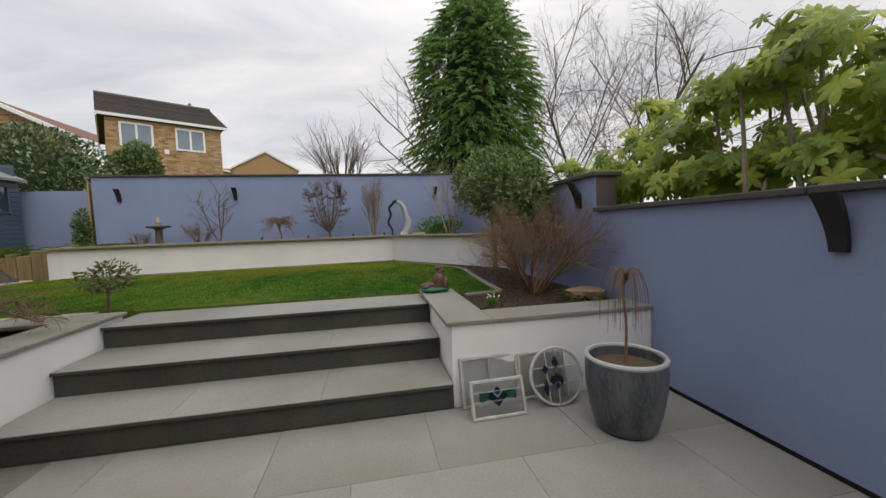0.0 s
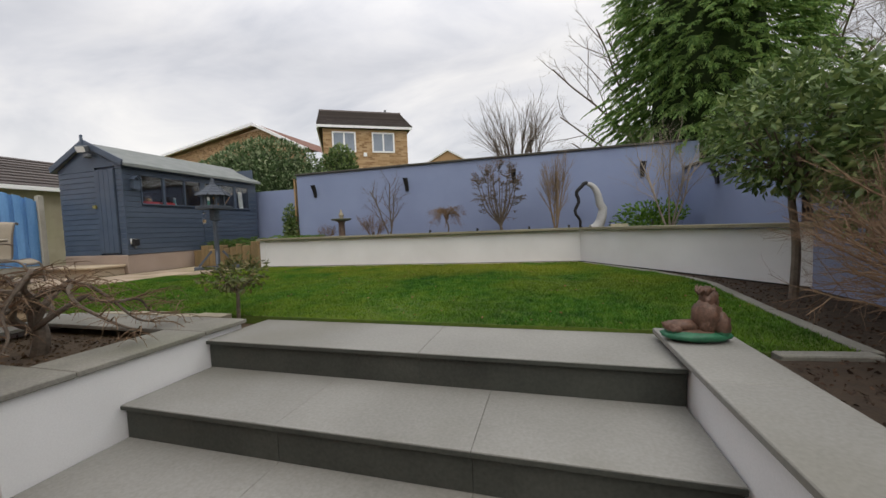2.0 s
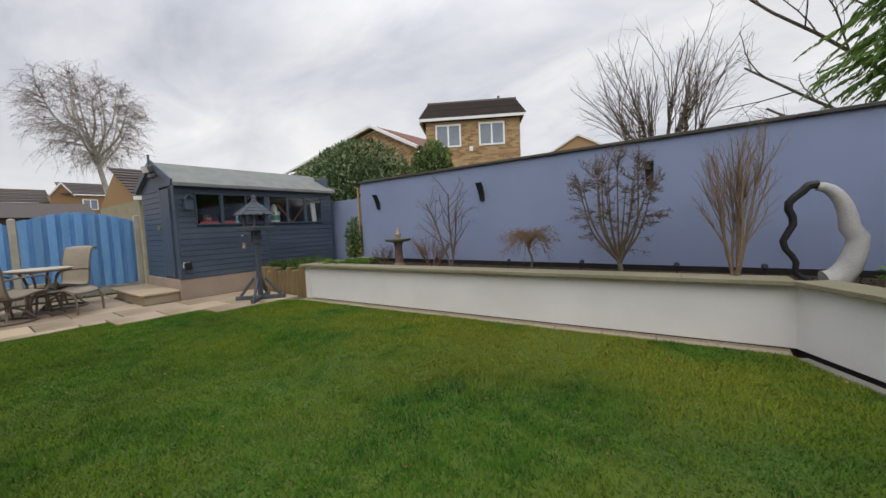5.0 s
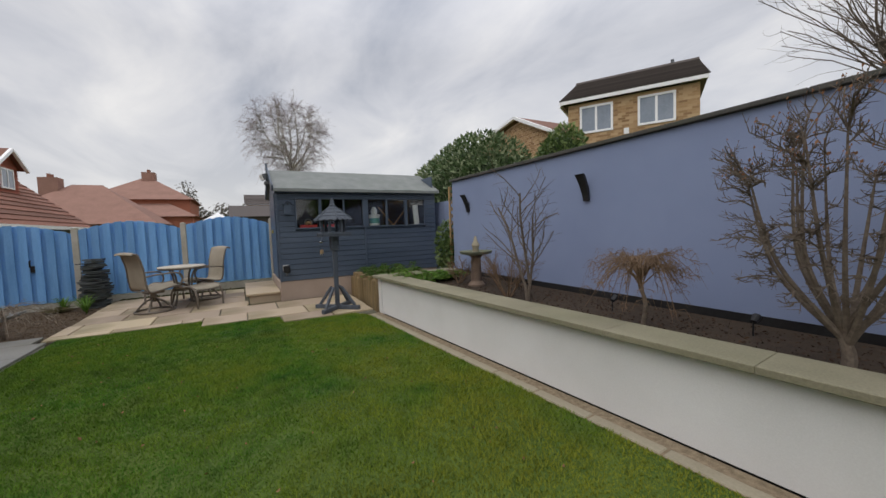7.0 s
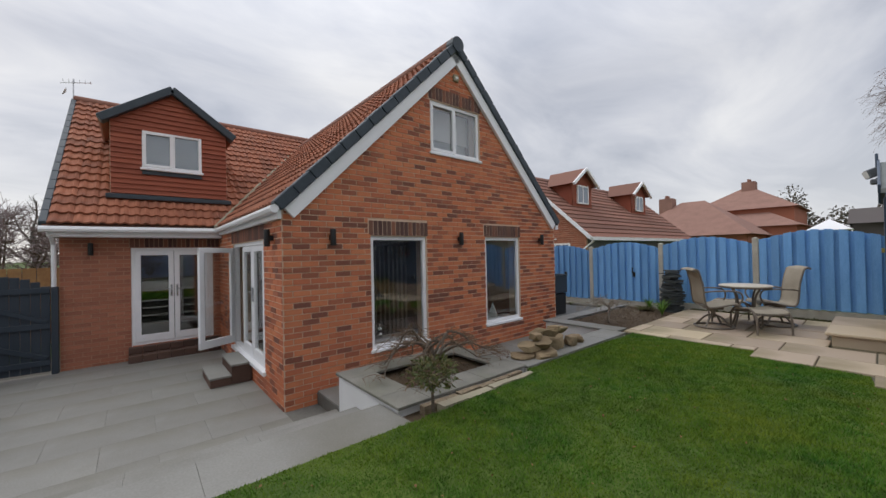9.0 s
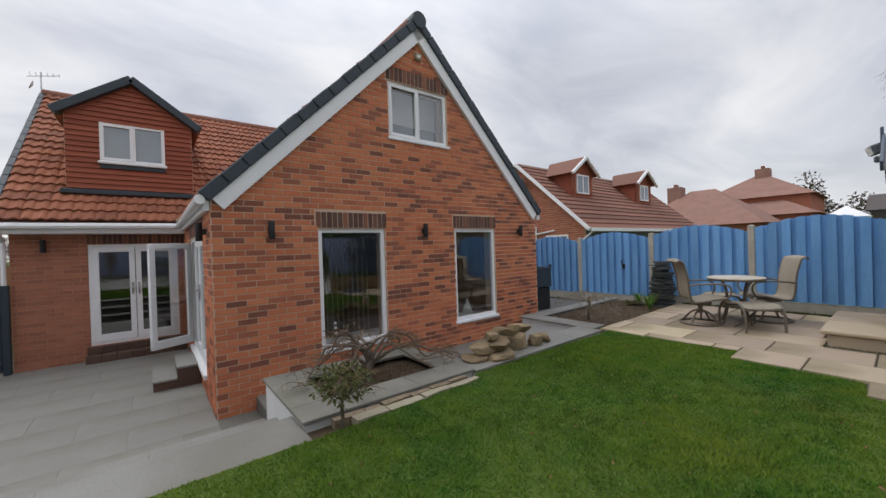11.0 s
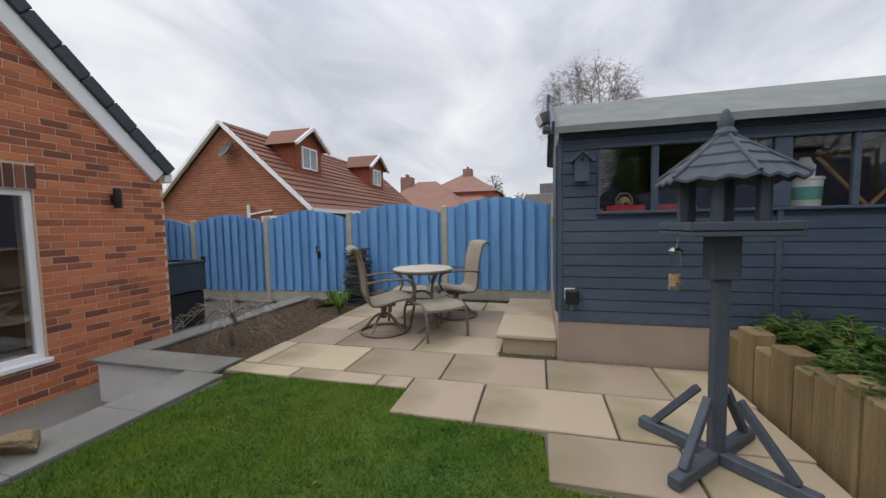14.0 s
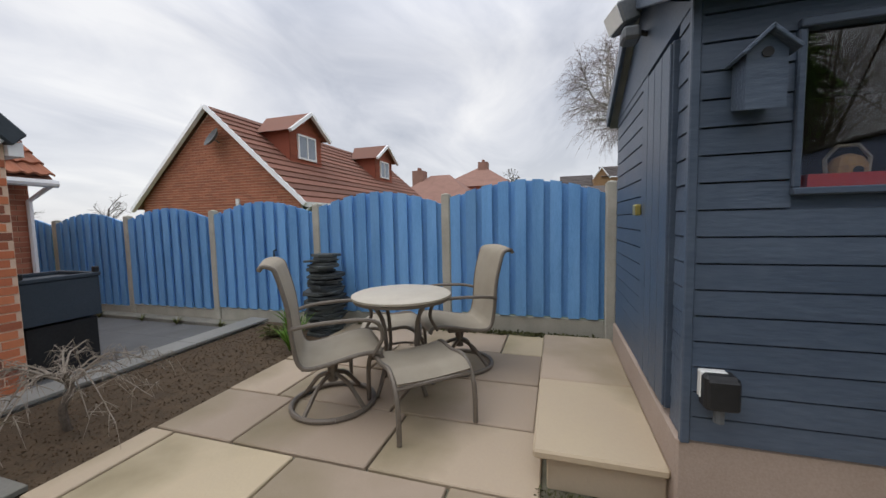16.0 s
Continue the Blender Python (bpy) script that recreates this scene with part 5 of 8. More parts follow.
part("collar", S().box(-.07, .07, -.07, .07, 1.00, 1.25, .008), BT, bt)
part("tray", S().box(-.25, .25, -.25, .25, 1.23, 1.265, .004).box(-.25, .25, -.25, -.235, 1.25, 1.30, .004).box(-.25, .25, .235, .25, 1.25, 1.30, .004).box(-.25, -.235, -.235, .235, 1.25, 1.30, .004).box(.235, .25, -.235, .235, 1.25, 1.30, .004), BT, bt)
for i in range(6):
    a = 2 * math.pi * (i + .5) / 6
    part("roof_post", S().box(-.022, .022, -.022, .022, 1.26, 1.53, .004, pose(.2 * math.cos(a), .2 * math.sin(a), 0)), BT, bt)
for i in range(6):
    a0, a1 = math.pi / 3 * i, math.pi / 3 * (i + 1)
    for j in range(4):
        ra, rb = .35 - .078 * j, .35 - .078 * (j + 1) - .012
        za, zb = 1.51 + .0575 * j + .010, 1.51 + .0575 * (j + 1) + .006
        s = S()
        n = 6
        for q in range(n):
            f0, f1 = q / n, (q + 1) / n
            pt = lambda r, f: (r * ((1 - f) * math.cos(a0) + f * math.cos(a1)), r * ((1 - f) * math.sin(a0) + f * math.sin(a1)))
            sc = lambda f: (.016 * math.sin(math.pi * 3 * f) ** 2 if j == 0 else 0.0)
            p0, p1, p2, p3 = pt(ra, f0), pt(ra, f1), pt(rb, f1), pt(rb, f0)
            s.add([(*p0, za - sc(f0)), (*p1, za - sc(f1)), (*p2, zb), (*p3, zb), (*p0, za - .014 - sc(f0)), (*p1, za - .014 - sc(f1)), (*p2, zb - .014), (*p3, zb - .014)], [(0, 1, 2, 3), (7, 6, 5, 4), (0, 4, 5, 1)])
        part("shingle", s, BT, bt)
    part("hip", S().tube([(.352 * math.cos(a0), .352 * math.sin(a0), 1.522), (.03 * math.cos(a0), .03 * math.sin(a0), 1.745)], .011, 6), BT, bt)
part("finial", S().lathe([(.05, 1.72), (.055, 1.75), (.035, 1.78), (.04, 1.81), (.012, 1.87)], 12), BT, bt, smooth=True)
fd = thing("bird_feeder", "clear tube feeder with seed hung from the table", "bird feeder", at=pose(-6.12, 6.945, 1.45) @ Matrix.Diagonal((.85, .85, .92, 1)))
SEED = mat("bird_seed", (0.5, 0.33, 0.18), (0.68, 0.5, 0.32), 0.9, 60, 160, 0.5)
part("tube", S().lathe([(.032, 0), (.032, .19)], 14, None, False), pane_glass("clear_plastic", (.97, .98, .98), .12, 1.25), fd)
part("seed", S().lathe([(.028, .01), (.028, .075)], 12), SEED, fd, "pale brown seed")
part("lid", S().lathe([(.04, .19), (.042, .205), (.02, .222)], 14), CHROME, fd, "metal lid")
part("base", S().lathe([(.036, -.015), (.036, .01)], 14), CHROME, fd, "metal base")
part("wire", S().tube([(0, 0, .2), (0, .02, .30)], .0016, 4), WHITEP, fd)
part("perch", S().tube([(-.06, 0, .03), (.06, 0, .03)], .004, 5), CHROME, fd)

# ---- patio set ----
FRAME = mat("taupe_powder_coat", (0.15, 0.125, 0.10), (0.215, 0.185, 0.15), 0.45, 8, 60, 0.05, metal=0.2)
SLING = mat("taupe_sling_mesh", (0.29, 0.25, 0.19), (0.38, 0.335, 0.26), 0.85, 6, 260, 0.4, stain=.2, stain_col=(.15, .14, .12))
STONE = mat("beige_stone_top", (0.47, 0.42, 0.34), (0.56, 0.51, 0.42), 0.5, 9, 90, 0.1)


def ribbon(path, x0, x1, th=.008):
    """A sling cloth along a side profile (y, z), from x0 to x1, sagging a little in the middle."""
    nx, vs, fs, k = 6, [], [], len(path)
    for i, (y, z) in enumerate(path):
        (ya, za), (yb, zb) = path[max(i - 1, 0)], path[min(i + 1, k - 1)]
        d = Vector((0, yb - ya, zb - za)).normalized()
        nr = Vector((0, -d.z, d.y))
        for j in range(nx + 1):
            f = j / nx
            p = Vector((x0 + (x1 - x0) * f, y, z)) - nr * .018 * math.sin(math.pi * f)
            vs += [p, p - nr * th]
    w = 2 * (nx + 1)
    for i in range(k - 1):
        for j in range(nx):
            q = i * w + 2 * j
            fs += [(q, q + 2, q + w + 2, q + w), (q + 1, q + w + 1, q + w + 3, q + 3)]
        fs += [(i * w, i * w + w, i * w + w + 1, i * w + 1), (i * w + w - 2, i * w + w - 1, i * w + 2 * w - 1, i * w + 2 * w - 2)]
    for i in (0, k - 1):
        fs += [(i * w + 2 * j, i * w + 2 * j + 1, i * w + 2 * j + 3, i * w + 2 * j + 2) for j in range(nx)]
    return S().add(vs, fs)


def curve(pts, n=6):
    out = []
    for i in range(len(pts) - 1):
        p0, p1, p2, p3 = (Vector(pts[max(0, min(len(pts) - 1, i + k))]) for k in (-1, 0, 1, 2))
        for j in range(n):
            t = j / n
            out.append(0.5 * ((2 * p1) + (p2 - p0) * t + (2 * p0 - 5 * p1 + 4 * p2 - p3) * t * t + (3 * p1 - p0 - 3 * p2 + p3) * t ** 3))
    return out + [Vector(pts[-1])]


def swivel_chair(at, label):
    """Seat faces +y."""
    ch = thing("patio_chair", label, "chair", "patio chairs", at)
    prof = [(.30, .365), (.27, .405), (.15, .405), (-.08, .36), (-.18, .375), (-.215, .50), (-.235, .72), (-.28, .91), (-.305, .965), (-.355, .98), (-.375, .955)]
    path = [(p.x, p.y) for p in (Vector((q[0], q[1])) for q in [(v.x, v.y) for v in curve([(a, b_, 0) for a, b_ in prof], 4)])]
    k = next(i for i, p in enumerate(path) if p[0] < -.19 and p[1] > .40)
    part("seat", ribbon(path[:k + 1], -.25, .25), SLING, ch, "taupe woven sling seat", True)
    part("backrest", ribbon(path[k:], -.25, .25), SLING, ch, "taupe woven sling back", True)
    for sx in (-.26, .26):
        part("side_rail", S().tube([(sx, y, z - .004) for y, z in path], .014, 8), FRAME, ch, "taupe metal rail", True)
        part("armrest", S().tube(curve([(sx, -.235, .60), (sx * 1.12, -.10, .625), (sx * 1.16, .15, .63), (sx * 1.14, .27, .60), (sx * 1.1, .30, .50), (sx, .24, .385)], 5), .013, 8), FRAME, ch, "bent metal armrest", True)
    for y, z in ((.29, .37), (-.36, .968), (-.17, .355)):
        part("crossbar", S().tube([(-.26, y, z), (.26, y, z)], .012, 6), FRAME, ch)
    part("swivel_plate", S().box(-.10, .10, -.12, .12, .30, .35, .01), FRAME, ch)
    part("stem", S().lathe([(.035, .16), (.03, .22), (.045, .30)], 12), FRAME, ch, smooth=True)
    for i in range(4):
        a = math.pi / 4 + math.pi / 2 * i
        part("spoke", S().tube(curve([(0, 0, .22), (.12 * math.cos(a), .12 * math.sin(a), .17), (.2 * math.cos(a), .2 * math.sin(a), .09), (.26 * math.cos(a), .26 * math.sin(a), .022)], 4), .016, 6), FRAME, ch)
    part("base_ring", S().tube([(.27 * math.cos(2 * math.pi * i / 28), .27 * math.sin(2 * math.pi * i / 28), .018) for i in range(29)], .017, 8), FRAME, ch, "round metal base ring", True)
    return ch


swivel_chair(pose(-7.87, 4.545, DECK, 0, 0, 35), "taupe sling swivel patio chair beside the round table")
swivel_chair(pose(-8.74, 5.20, DECK, 0, 0, 210), "taupe sling swivel patio chair beside the fence")
tbl = thing("patio_table", "small round beige-topped patio table with taupe legs", "table", at=pose(-8.22, 4.91, DECK))
part("tabletop", S().lathe([(.33, .672), (.355, .680), (.358, .695), (.345, .702)], 36), STONE, tbl, "beige stone-effect top", True)
part("rim", S().lathe([(.30, .655), (.345, .655), (.352, .675), (.30, .675)], 36), FRAME, tbl, smooth=True)
for i in range(4):
    a = math.pi / 4 + math.pi / 2 * i + .3
    c, s_ = math.cos(a), math.sin(a)
    part("leg", S().tube(curve([(.25 * c, .25 * s_, .66), (.17 * c, .17 * s_, .52), (.15 * c, .15 * s_, .30), (.19 * c, .19 * s_, .12), (.24 * c, .24 * s_, .005)], 5), .015, 8), FRAME, tbl, smooth=True)
part("ring", S().tube([(.155 * math.cos(2 * math.pi * i / 20), .155 * math.sin(2 * math.pi * i / 20), .28) for i in range(21)], .009, 6), FRAME, tbl)
ot = thing("footstool", "low taupe sling footstool with curved metal sides", "footstool", at=pose(-7.92, 5.14, DECK, 0, 0, -46) @ Matrix.Diagonal((1.1, 1.1, 1, 1)))
op = [(p.x, p.y) for p in curve([(-.24, .33, 0), (-.15, .375, 0), (0, .365, 0), (.15, .375, 0), (.24, .33, 0)], 4)]
part("seat", ribbon(op, -.21, .21), SLING, ot, "taupe woven sling", True)
for sx in (-.22, .22):
    part("side_frame", S().tube(curve([(sx, -.27, .005), (sx, -.255, .25), (sx, -.15, .372), (sx, 0, .362), (sx, .15, .372), (sx, .255, .25), (sx, .27, .005)], 5), .014, 8), FRAME, ot, smooth=True)
for y in (-.235, .235):
    part("crossbar", S().tube([(-.22, y, .30), (.22, y, .30)], .011, 6), FRAME, ot)
st2 = copy_thing(ot, pose(-8.62, 4.62, DECK, 0, 0, 20))
tagged(st2, "second taupe sling footstool tucked behind the table")

# ---- stack of roof slates ----
SLATE = mat("riven_slate", (0.035, 0.042, 0.045), (0.095, 0.105, 0.105), 0.75, 9, 60, 0.5, spread=.4, stain=.3, stain_col=(.06, .08, .04))
rng = random.Random(5)
stack = thing("slate_stack", "tall leaning stack of dark riven slates by the fence", "slate stack", at=pose(-9.42, 3.42, 0.53))
z = 0.0
while z < .90:
    h = rng.uniform(.02, .038)
    n = rng.randint(5, 8)
    R = (.22 if z < .35 else .19) + rng.uniform(-.04, .03) + (.04 if .35 < z < .55 else 0)
    a0 = rng.uniform(0, 6)
    poly = [(R * rng.uniform(.8, 1.15) * math.cos(a0 + 2 * math.pi * i / n) + rng.uniform(-.02, .02), R * rng.uniform(.8, 1.15) * math.sin(a0 + 2 * math.pi * i / n)) for i in range(n)]
    part("slate", S().prism(poly, z, z + h - .006), SLATE, stack, at=pose(0, 0, 0, rng.uniform(-2, 2), rng.uniform(-2, 2), 0))
    z += h

# ---- black tiered trough at the house corner ----
tr_ = thing("trough_planter", "black tiered trough planter at the house corner", "planter", at=pose(-8.00, 1.25, 0.425) @ Matrix.Diagonal((.90, 1, .93, 1)))
part("lower_box", S().box(-.30, .30, -.28, .28, 0, .52, .01), BLACK, tr_)
part("upper_box", S().box(-.33, .33, -.31, .31, .54, .96, .01), ANTHRA, tr_)
for a, b_, c, d in ((-.34, .34, -.32, -.28), (-.34, .34, .28, .32), (-.34, -.30, -.28, .28), (.30, .34, -.28, .28)):
    part("rim", S().box(a, b_, c, d, .96, 1.0, .006), ANTHRA, tr_)
for a, b_ in ((-.31, .29), (.31, .29), (.31, -.29)):
    part("corner_knob", S().box(a - .025, a + .025, b_ - .025, b_ + .025, 1.0, 1.06, .008), BLACK, tr_)

# ---- rocks by the bed ----
ROCK = mat("sandstone_rock", (0.17, 0.12, 0.068), (0.38, 0.285, 0.17), 0.9, 7, 60, 1.2, spread=.4, stain=.8, stain_col=(.065, .06, .03))


def boulder(seed, sx, sy, sz):
    r = random.Random(seed)
    bm = bmesh.new()
    bmesh.ops.create_icosphere(bm, subdivisions=4, radius=1)
    off = Vector((r.uniform(0, 50), r.uniform(0, 50), r.uniform(0, 50)))
    cuts = [(Vector((r.gauss(0, 1), r.gauss(0, 1), r.gauss(0, .5))).normalized(), r.uniform(.40, .58)) for _ in range(9)] + [(Vector((r.uniform(-.2, .2), r.uniform(-.2, .2), 1)).normalized(), .42), (Vector((0, 0, -1)), .45)]
    for v in bm.verts:
        c = v.co.copy()
        k = min([1.0] + [d / max(c.dot(n_), .01) for n_, d in cuts if c.dot(n_) > d])
        q = c * k * 1.75
        v.co = Vector((q.x * sx, q.y * sy, q.z * sz)) * (1 + .06 * noise.noise(c * 3 + off) + .05 * noise.noise(c * 11 + off))
    me = bpy.data.meshes.new("rock")
    bm.to_mesh(me)
    bm.free()
    me.materials.append(ROCK)
    return me


for i, (rx_, ry_, rz_, a, b_, c) in enumerate(((-4.42, 3.52, .06, .24, .15, .075), (-4.44, 3.56, .19, .20, .14, .065), (-4.80, 3.50, .11, .13, .16, .12), (-4.62, 3.42, .30, .17, .12, .07), (-4.95, 3.42, .27, .13, .11, .09),
                                               (-5.10, 3.54, .09, .13, .12, .10), (-5.33, 3.50, .08, .11, .10, .085), (-4.70, 3.55, .37, .12, .09, .05), (-4.15, 3.50, .05, .15, .12, .06), (-4.20, 3.52, .16, .15, .11, .06), (-4.36, 3.50, .29, .13, .10, .06))):
    tagged(part("rock", boulder(i + 3, a * .78, b_ * .78, c * .85), ROCK, at=pose(rx_, ry_, .57 + rz_ * .85, 8 * (i % 3 - 1), 6 * (i % 2), 40 * i)), "rough mossy sandstone rock piled on the ledge", "rock", "rock pile")

tagged(part("rock", boulder(41, .16, .11, .08), ROCK, at=pose(1.96, 2.98, .585, 0, 0, 20)), "flat mossy green stone in the side bed", "rock")

# ---- by the steps: pot and leaded panels ----
GLAZE = mat("blue_grey_glaze", (0.028, 0.032, 0.038), (0.12, 0.13, 0.14), 0.35, 4, 30, 0.1, stretch=(2, 2, .7), stain=.4, stain_col=(.16, .17, .16))
RIMG = mat("pale_glaze_rim", (0.30, 0.31, 0.31), (0.42, 0.43, 0.42), 0.4, 8, 50, 0.1)
pot = thing("plant_pot", "large blue-grey glazed pot with a bare weeping sapling", "pot", at=pose(1.515, 1.92, 0) @ Matrix.Diagonal((.86, .86, .945, 1)))
part("body", S().lathe([(.17, 0), (.20, .015), (.235, .12), (.262, .28), (.268, .40), (.262, .455), (.236, .455), (.234, .40)], 40, None, False).lathe([(.0, .003), (.19, .003)], 24, None, False), GLAZE, pot, smooth=True)
part("rim", S().tube([(.254 * math.cos(2 * math.pi * i / 40), .254 * math.sin(2 * math.pi * i / 40), .462) for i in range(41)], .017, 8), RIMG, pot, "pale worn rim", True)
part("soil", S().lathe([(.01, .415), (.12, .412), (.236, .40)], 24), SOIL, pot, "dark soil")
rng = random.Random(8)
sap = S().tube(curve([(0, 0, .4), (.01, .0, .65), (-.01, .01, .92), (0, 0, .98)], 4), .011, 6, .008)
for i in range(46):
    a, r = rng.uniform(0, 6.28), rng.uniform(.05, .16)
    sap.tube(curve([(0, 0, .95 + rng.uniform(-.03, .04)), (r * .6 * math.cos(a), r * .6 * math.sin(a), 1.0 + rng.uniform(-.01, .04)), (r * math.cos(a), r * math.sin(a), .90), (r * 1.1 * math.cos(a), r * 1.1 * math.sin(a), rng.uniform(.62, .85))], 3), .0028, 4, .0011)
part("sapling", sap, TWIG, pot, "bare weeping twigs")

LEAD = mat("white_flaked_frame", (0.28, 0.27, 0.25), (0.52, 0.51, 0.47), 0.8, 12, 80, 0.4, stain=.4, stain_col=(.25, .23, .2))
CAME = mat("pale_lead_came", (0.26, 0.27, 0.26), (0.40, 0.41, 0.40), 0.5, 10, 60, 0.2)
CLEAR = pane_glass("old_window_glass", (.93, .96, .94), .25, 1.6)
GREENG, BLUEG, DARKG = pane_glass("green_glass", (.02, .22, .12), .1), pane_glass("blue_glass", (.02, .08, .22), .1), mat("dark_glass", (.01, .012, .02), (.02, .02, .03), .2, 4, 40, 0)
def leaning(name, label, w, h, at, kind):
    p = thing(name, label, "window panel", "leaded panels", at)
    part("frame", S().box(0, w, -.012, .012, 0, .02, .004).box(0, w, -.012, .012, h - .022, h, .004).box(0, .02, -.013, .013, 0, h, .004).box(w - .02, w, -.013, .013, 0, h, .004), LEAD, p, "flaking white frame")
    part("glass", S().box(.015, w - .015, -.003, .003, .015, h - .015), CLEAR, p, "cloudy clear glass")
    if kind:
        cx, cz = w / 2, h * .48
        for i, (dx, dz, m_) in enumerate(((0, .05, BLUEG), (-.04, .015, BLUEG), (.04, .015, BLUEG), (0, -.02, DARKG), (-.02, -.003, DARKG), (.02, -.003, DARKG))):
            part("quarry", S().box(-.02, .02, -.006, .006, -.02, .02, .002, pose(cx + dx, 0, cz + dz, 0, 45, 0)), m_, p, "deep blue glass diamond")
        for sgn in (-1, 1):
            part("wing_piece", S().add([(cx + sgn * .05, -.006, cz + .0), (cx + sgn * .13, -.006, cz - .01), (cx + sgn * .13, -.006, cz + .05), (cx + sgn * .03, -.006, cz + .05)], [(0, 1, 2, 3)]), GREENG, p, "green glass piece")
        for z in (cz + .05, cz - .01):
            part("came", S().box(.02, w - .02, -.007, .007, z - .002, z + .002), CAME, p)
    else:
        part("came", S().box(w / 2 - .003, w / 2 + .003, -.007, .007, .02, h - .02), CAME, p)
    return p


leaning("leaded_panel", "white-framed clear glass panel against the planter", .43, .34, pose(.605, 2.375, .0, -10, 0, 3), False)
leaning("leaded_panel", "leaded glass panel with a green and blue motif", .375, .245, pose(.628, 2.20, .0, -17, 0, 2), True)
leaning("leaded_panel", "small clear leaded panel behind the round one", .36, .33, pose(1.03, 2.40, .0, -8, 0, 0), False)
rp_ = thing("round_panel", "round leaded glass panel with dark diamonds", "window panel", "leaded panels", pose(1.265, 2.30, .192, -16, 0, 0))
part("frame", S().tube([(.19 * math.cos(2 * math.pi * i / 32), 0, .19 * math.sin(2 * math.pi * i / 32)) for i in range(33)], .011, 8), LEAD, rp_, "flaking white round frame", True)
part("glass", S().lathe([(.19, -.003), (.19, .003)], 32, pose(0, 0, 0, 90, 0, 0)), CLEAR, rp_)
for u in (-.07, .0, .07):
    hh = math.sqrt(.19 ** 2 - u * u)
    part("came", S().box(u - .004, u + .004, -.008, .008, -hh, hh), CAME, rp_)
for u in (-.05, .06):
    hh = math.sqrt(.19 ** 2 - u * u)
    part("came", S().box(-hh, hh, -.008, .008, u - .004, u + .004), CAME, rp_)
for dx, dz, w, h in ((0, .09, .022, .05), (0, -.01, .024, .035), (.03, -.03, .02, .035), (-.03, -.03, .02, .035), (-.085, -.07, .02, .06), (-.08, .05, .025, .03), (0, -.06, .018, .03)):
    part("diamond", S().add([(dx - w, -.009, dz), (dx, -.009, dz - h), (dx + w, -.009, dz), (dx, -.009, dz + h), (dx - w, .009, dz), (dx, .009, dz - h), (dx + w, .009, dz), (dx, .009, dz + h)], [(0, 1, 2, 3), (7, 6, 5, 4)]), DARKG, rp_, "dark glass diamond")

# ---- statue on the planter corner: one plain carved shape ----
STAT = mat("painted_resin", (0.055, 0.032, 0.022), (0.17, 0.095, 0.065), 0.5, 14, 60, 0.5, stain=.5, stain_col=(.035, .025, .02))
sb = bmesh.new()
for (cx_, cy_, cz_), (a, b_, c) in (((.06, 0, .12), (.085, .075, .10)), ((.07, 0, .22), (.05, .05, .055)), ((-.08, 0, .075), (.11, .045, .035)), ((0, .0, .03), (.20, .11, .035)), ((-.13, 0, .06), (.05, .06, .03)), ((.10, .03, .20), (.035, .05, .07)), ((.03, -.04, .09), (.035, .03, .05)), ((.0, .06, .06), (.06, .04, .04)), ((.12, -.03, .08), (.05, .06, .08)), ((.05, 0, .265), (.055, .045, .018))):
    r_ = bmesh.ops.create_icosphere(sb, subdivisions=3, radius=1)
    for v in r_["verts"]:
        v.co = Vector((v.co.x * a + cx_, v.co.y * b_ + cy_, v.co.z * c + cz_)) * (1 + .10 * noise.noise(v.co * 3) + .07 * noise.noise(v.co * 8))
sme = bpy.data.meshes.new("statue")
sb.to_mesh(sme)
sb.free()
sme.materials.append(STAT)
sme.materials.append(mat("green_resin", (0.015, 0.09, 0.05), (0.03, 0.16, 0.08), 0.45, 9, 40, 0.2))
for p in sme.polygons:
    p.use_smooth = True
    if p.center.z < .055:
        p.material_index = 1
tagged(part("statue", sme, STAT, at=pose(.66, 3.63, .60, 0, 0, 8) @ Matrix.Diagonal((.78, .78, .92, 1))), "brown resin garden figure on a green base", "statue")

# ---- wall sconces ----
def sconce(at, label="black curved metal sconce on the blue wall"):
    """Wall behind at y = 0, light towards -y."""
    sc = thing("wall_sconce", label, "wall lamp", "garden sconces", at)
    n, vs, fs = 8, [], []
    for i in range(n + 1):
        f = i / n
        w0, y0, z0 = .052 - .02 * f, -.10 * (1 - f) ** 1.8 - .03, -.27 * f
        vs += [(-w0, y0, z0), (w0, y0, z0), (w0, y0 + .03, z0), (-w0, y0 + .03, z0)]
    for i in range(n):
        fs += [(4 * i + j, 4 * i + 4 + j, 4 * i + 4 + (j + 1) % 4, 4 * i + (j + 1) % 4) for j in range(4)]
    s = S().add(vs, fs + [(0, 1, 2, 3), tuple(4 * n + j for j in (3, 2, 1, 0))])
    part("shade", s, BLACK, sc)
    part("back_plate", S().box(-.025, .025, -.03, 0, -.26, -.12, .003), BLACK, sc)
    return sc


for x_, z_ in ((-5.17, 2.29), (-2.90, 2.29), (-.64, 2.30), (1.65, 2.25)):
    sconce(pose(x_, 9.05, z_))
for y_, z_ in ((3.40, 1.66), (1.28, 1.345), (-1.2, 1.345)):
    sconce(pose(2.14, y_, z_, 0, 0, -90))
sconce(pose(2.30, 7.65, 1.94, 0, 0, -90))
# black up-and-down lights on the house
def updown(at):
    u = thing("wall_light", "black cylindrical up-and-down light on the brick", "wall lamp", "house wall lights", at)
    part("body", S().lathe([(.035, -.11), (.038, -.10), (.038, .10), (.035, .11)], 16, pose(0, -.075, 0)), BLACK, u, smooth=True)
    part("bracket", S().box(-.03, .03, -.05, .0, -.035, .035, .004), BLACK, u)


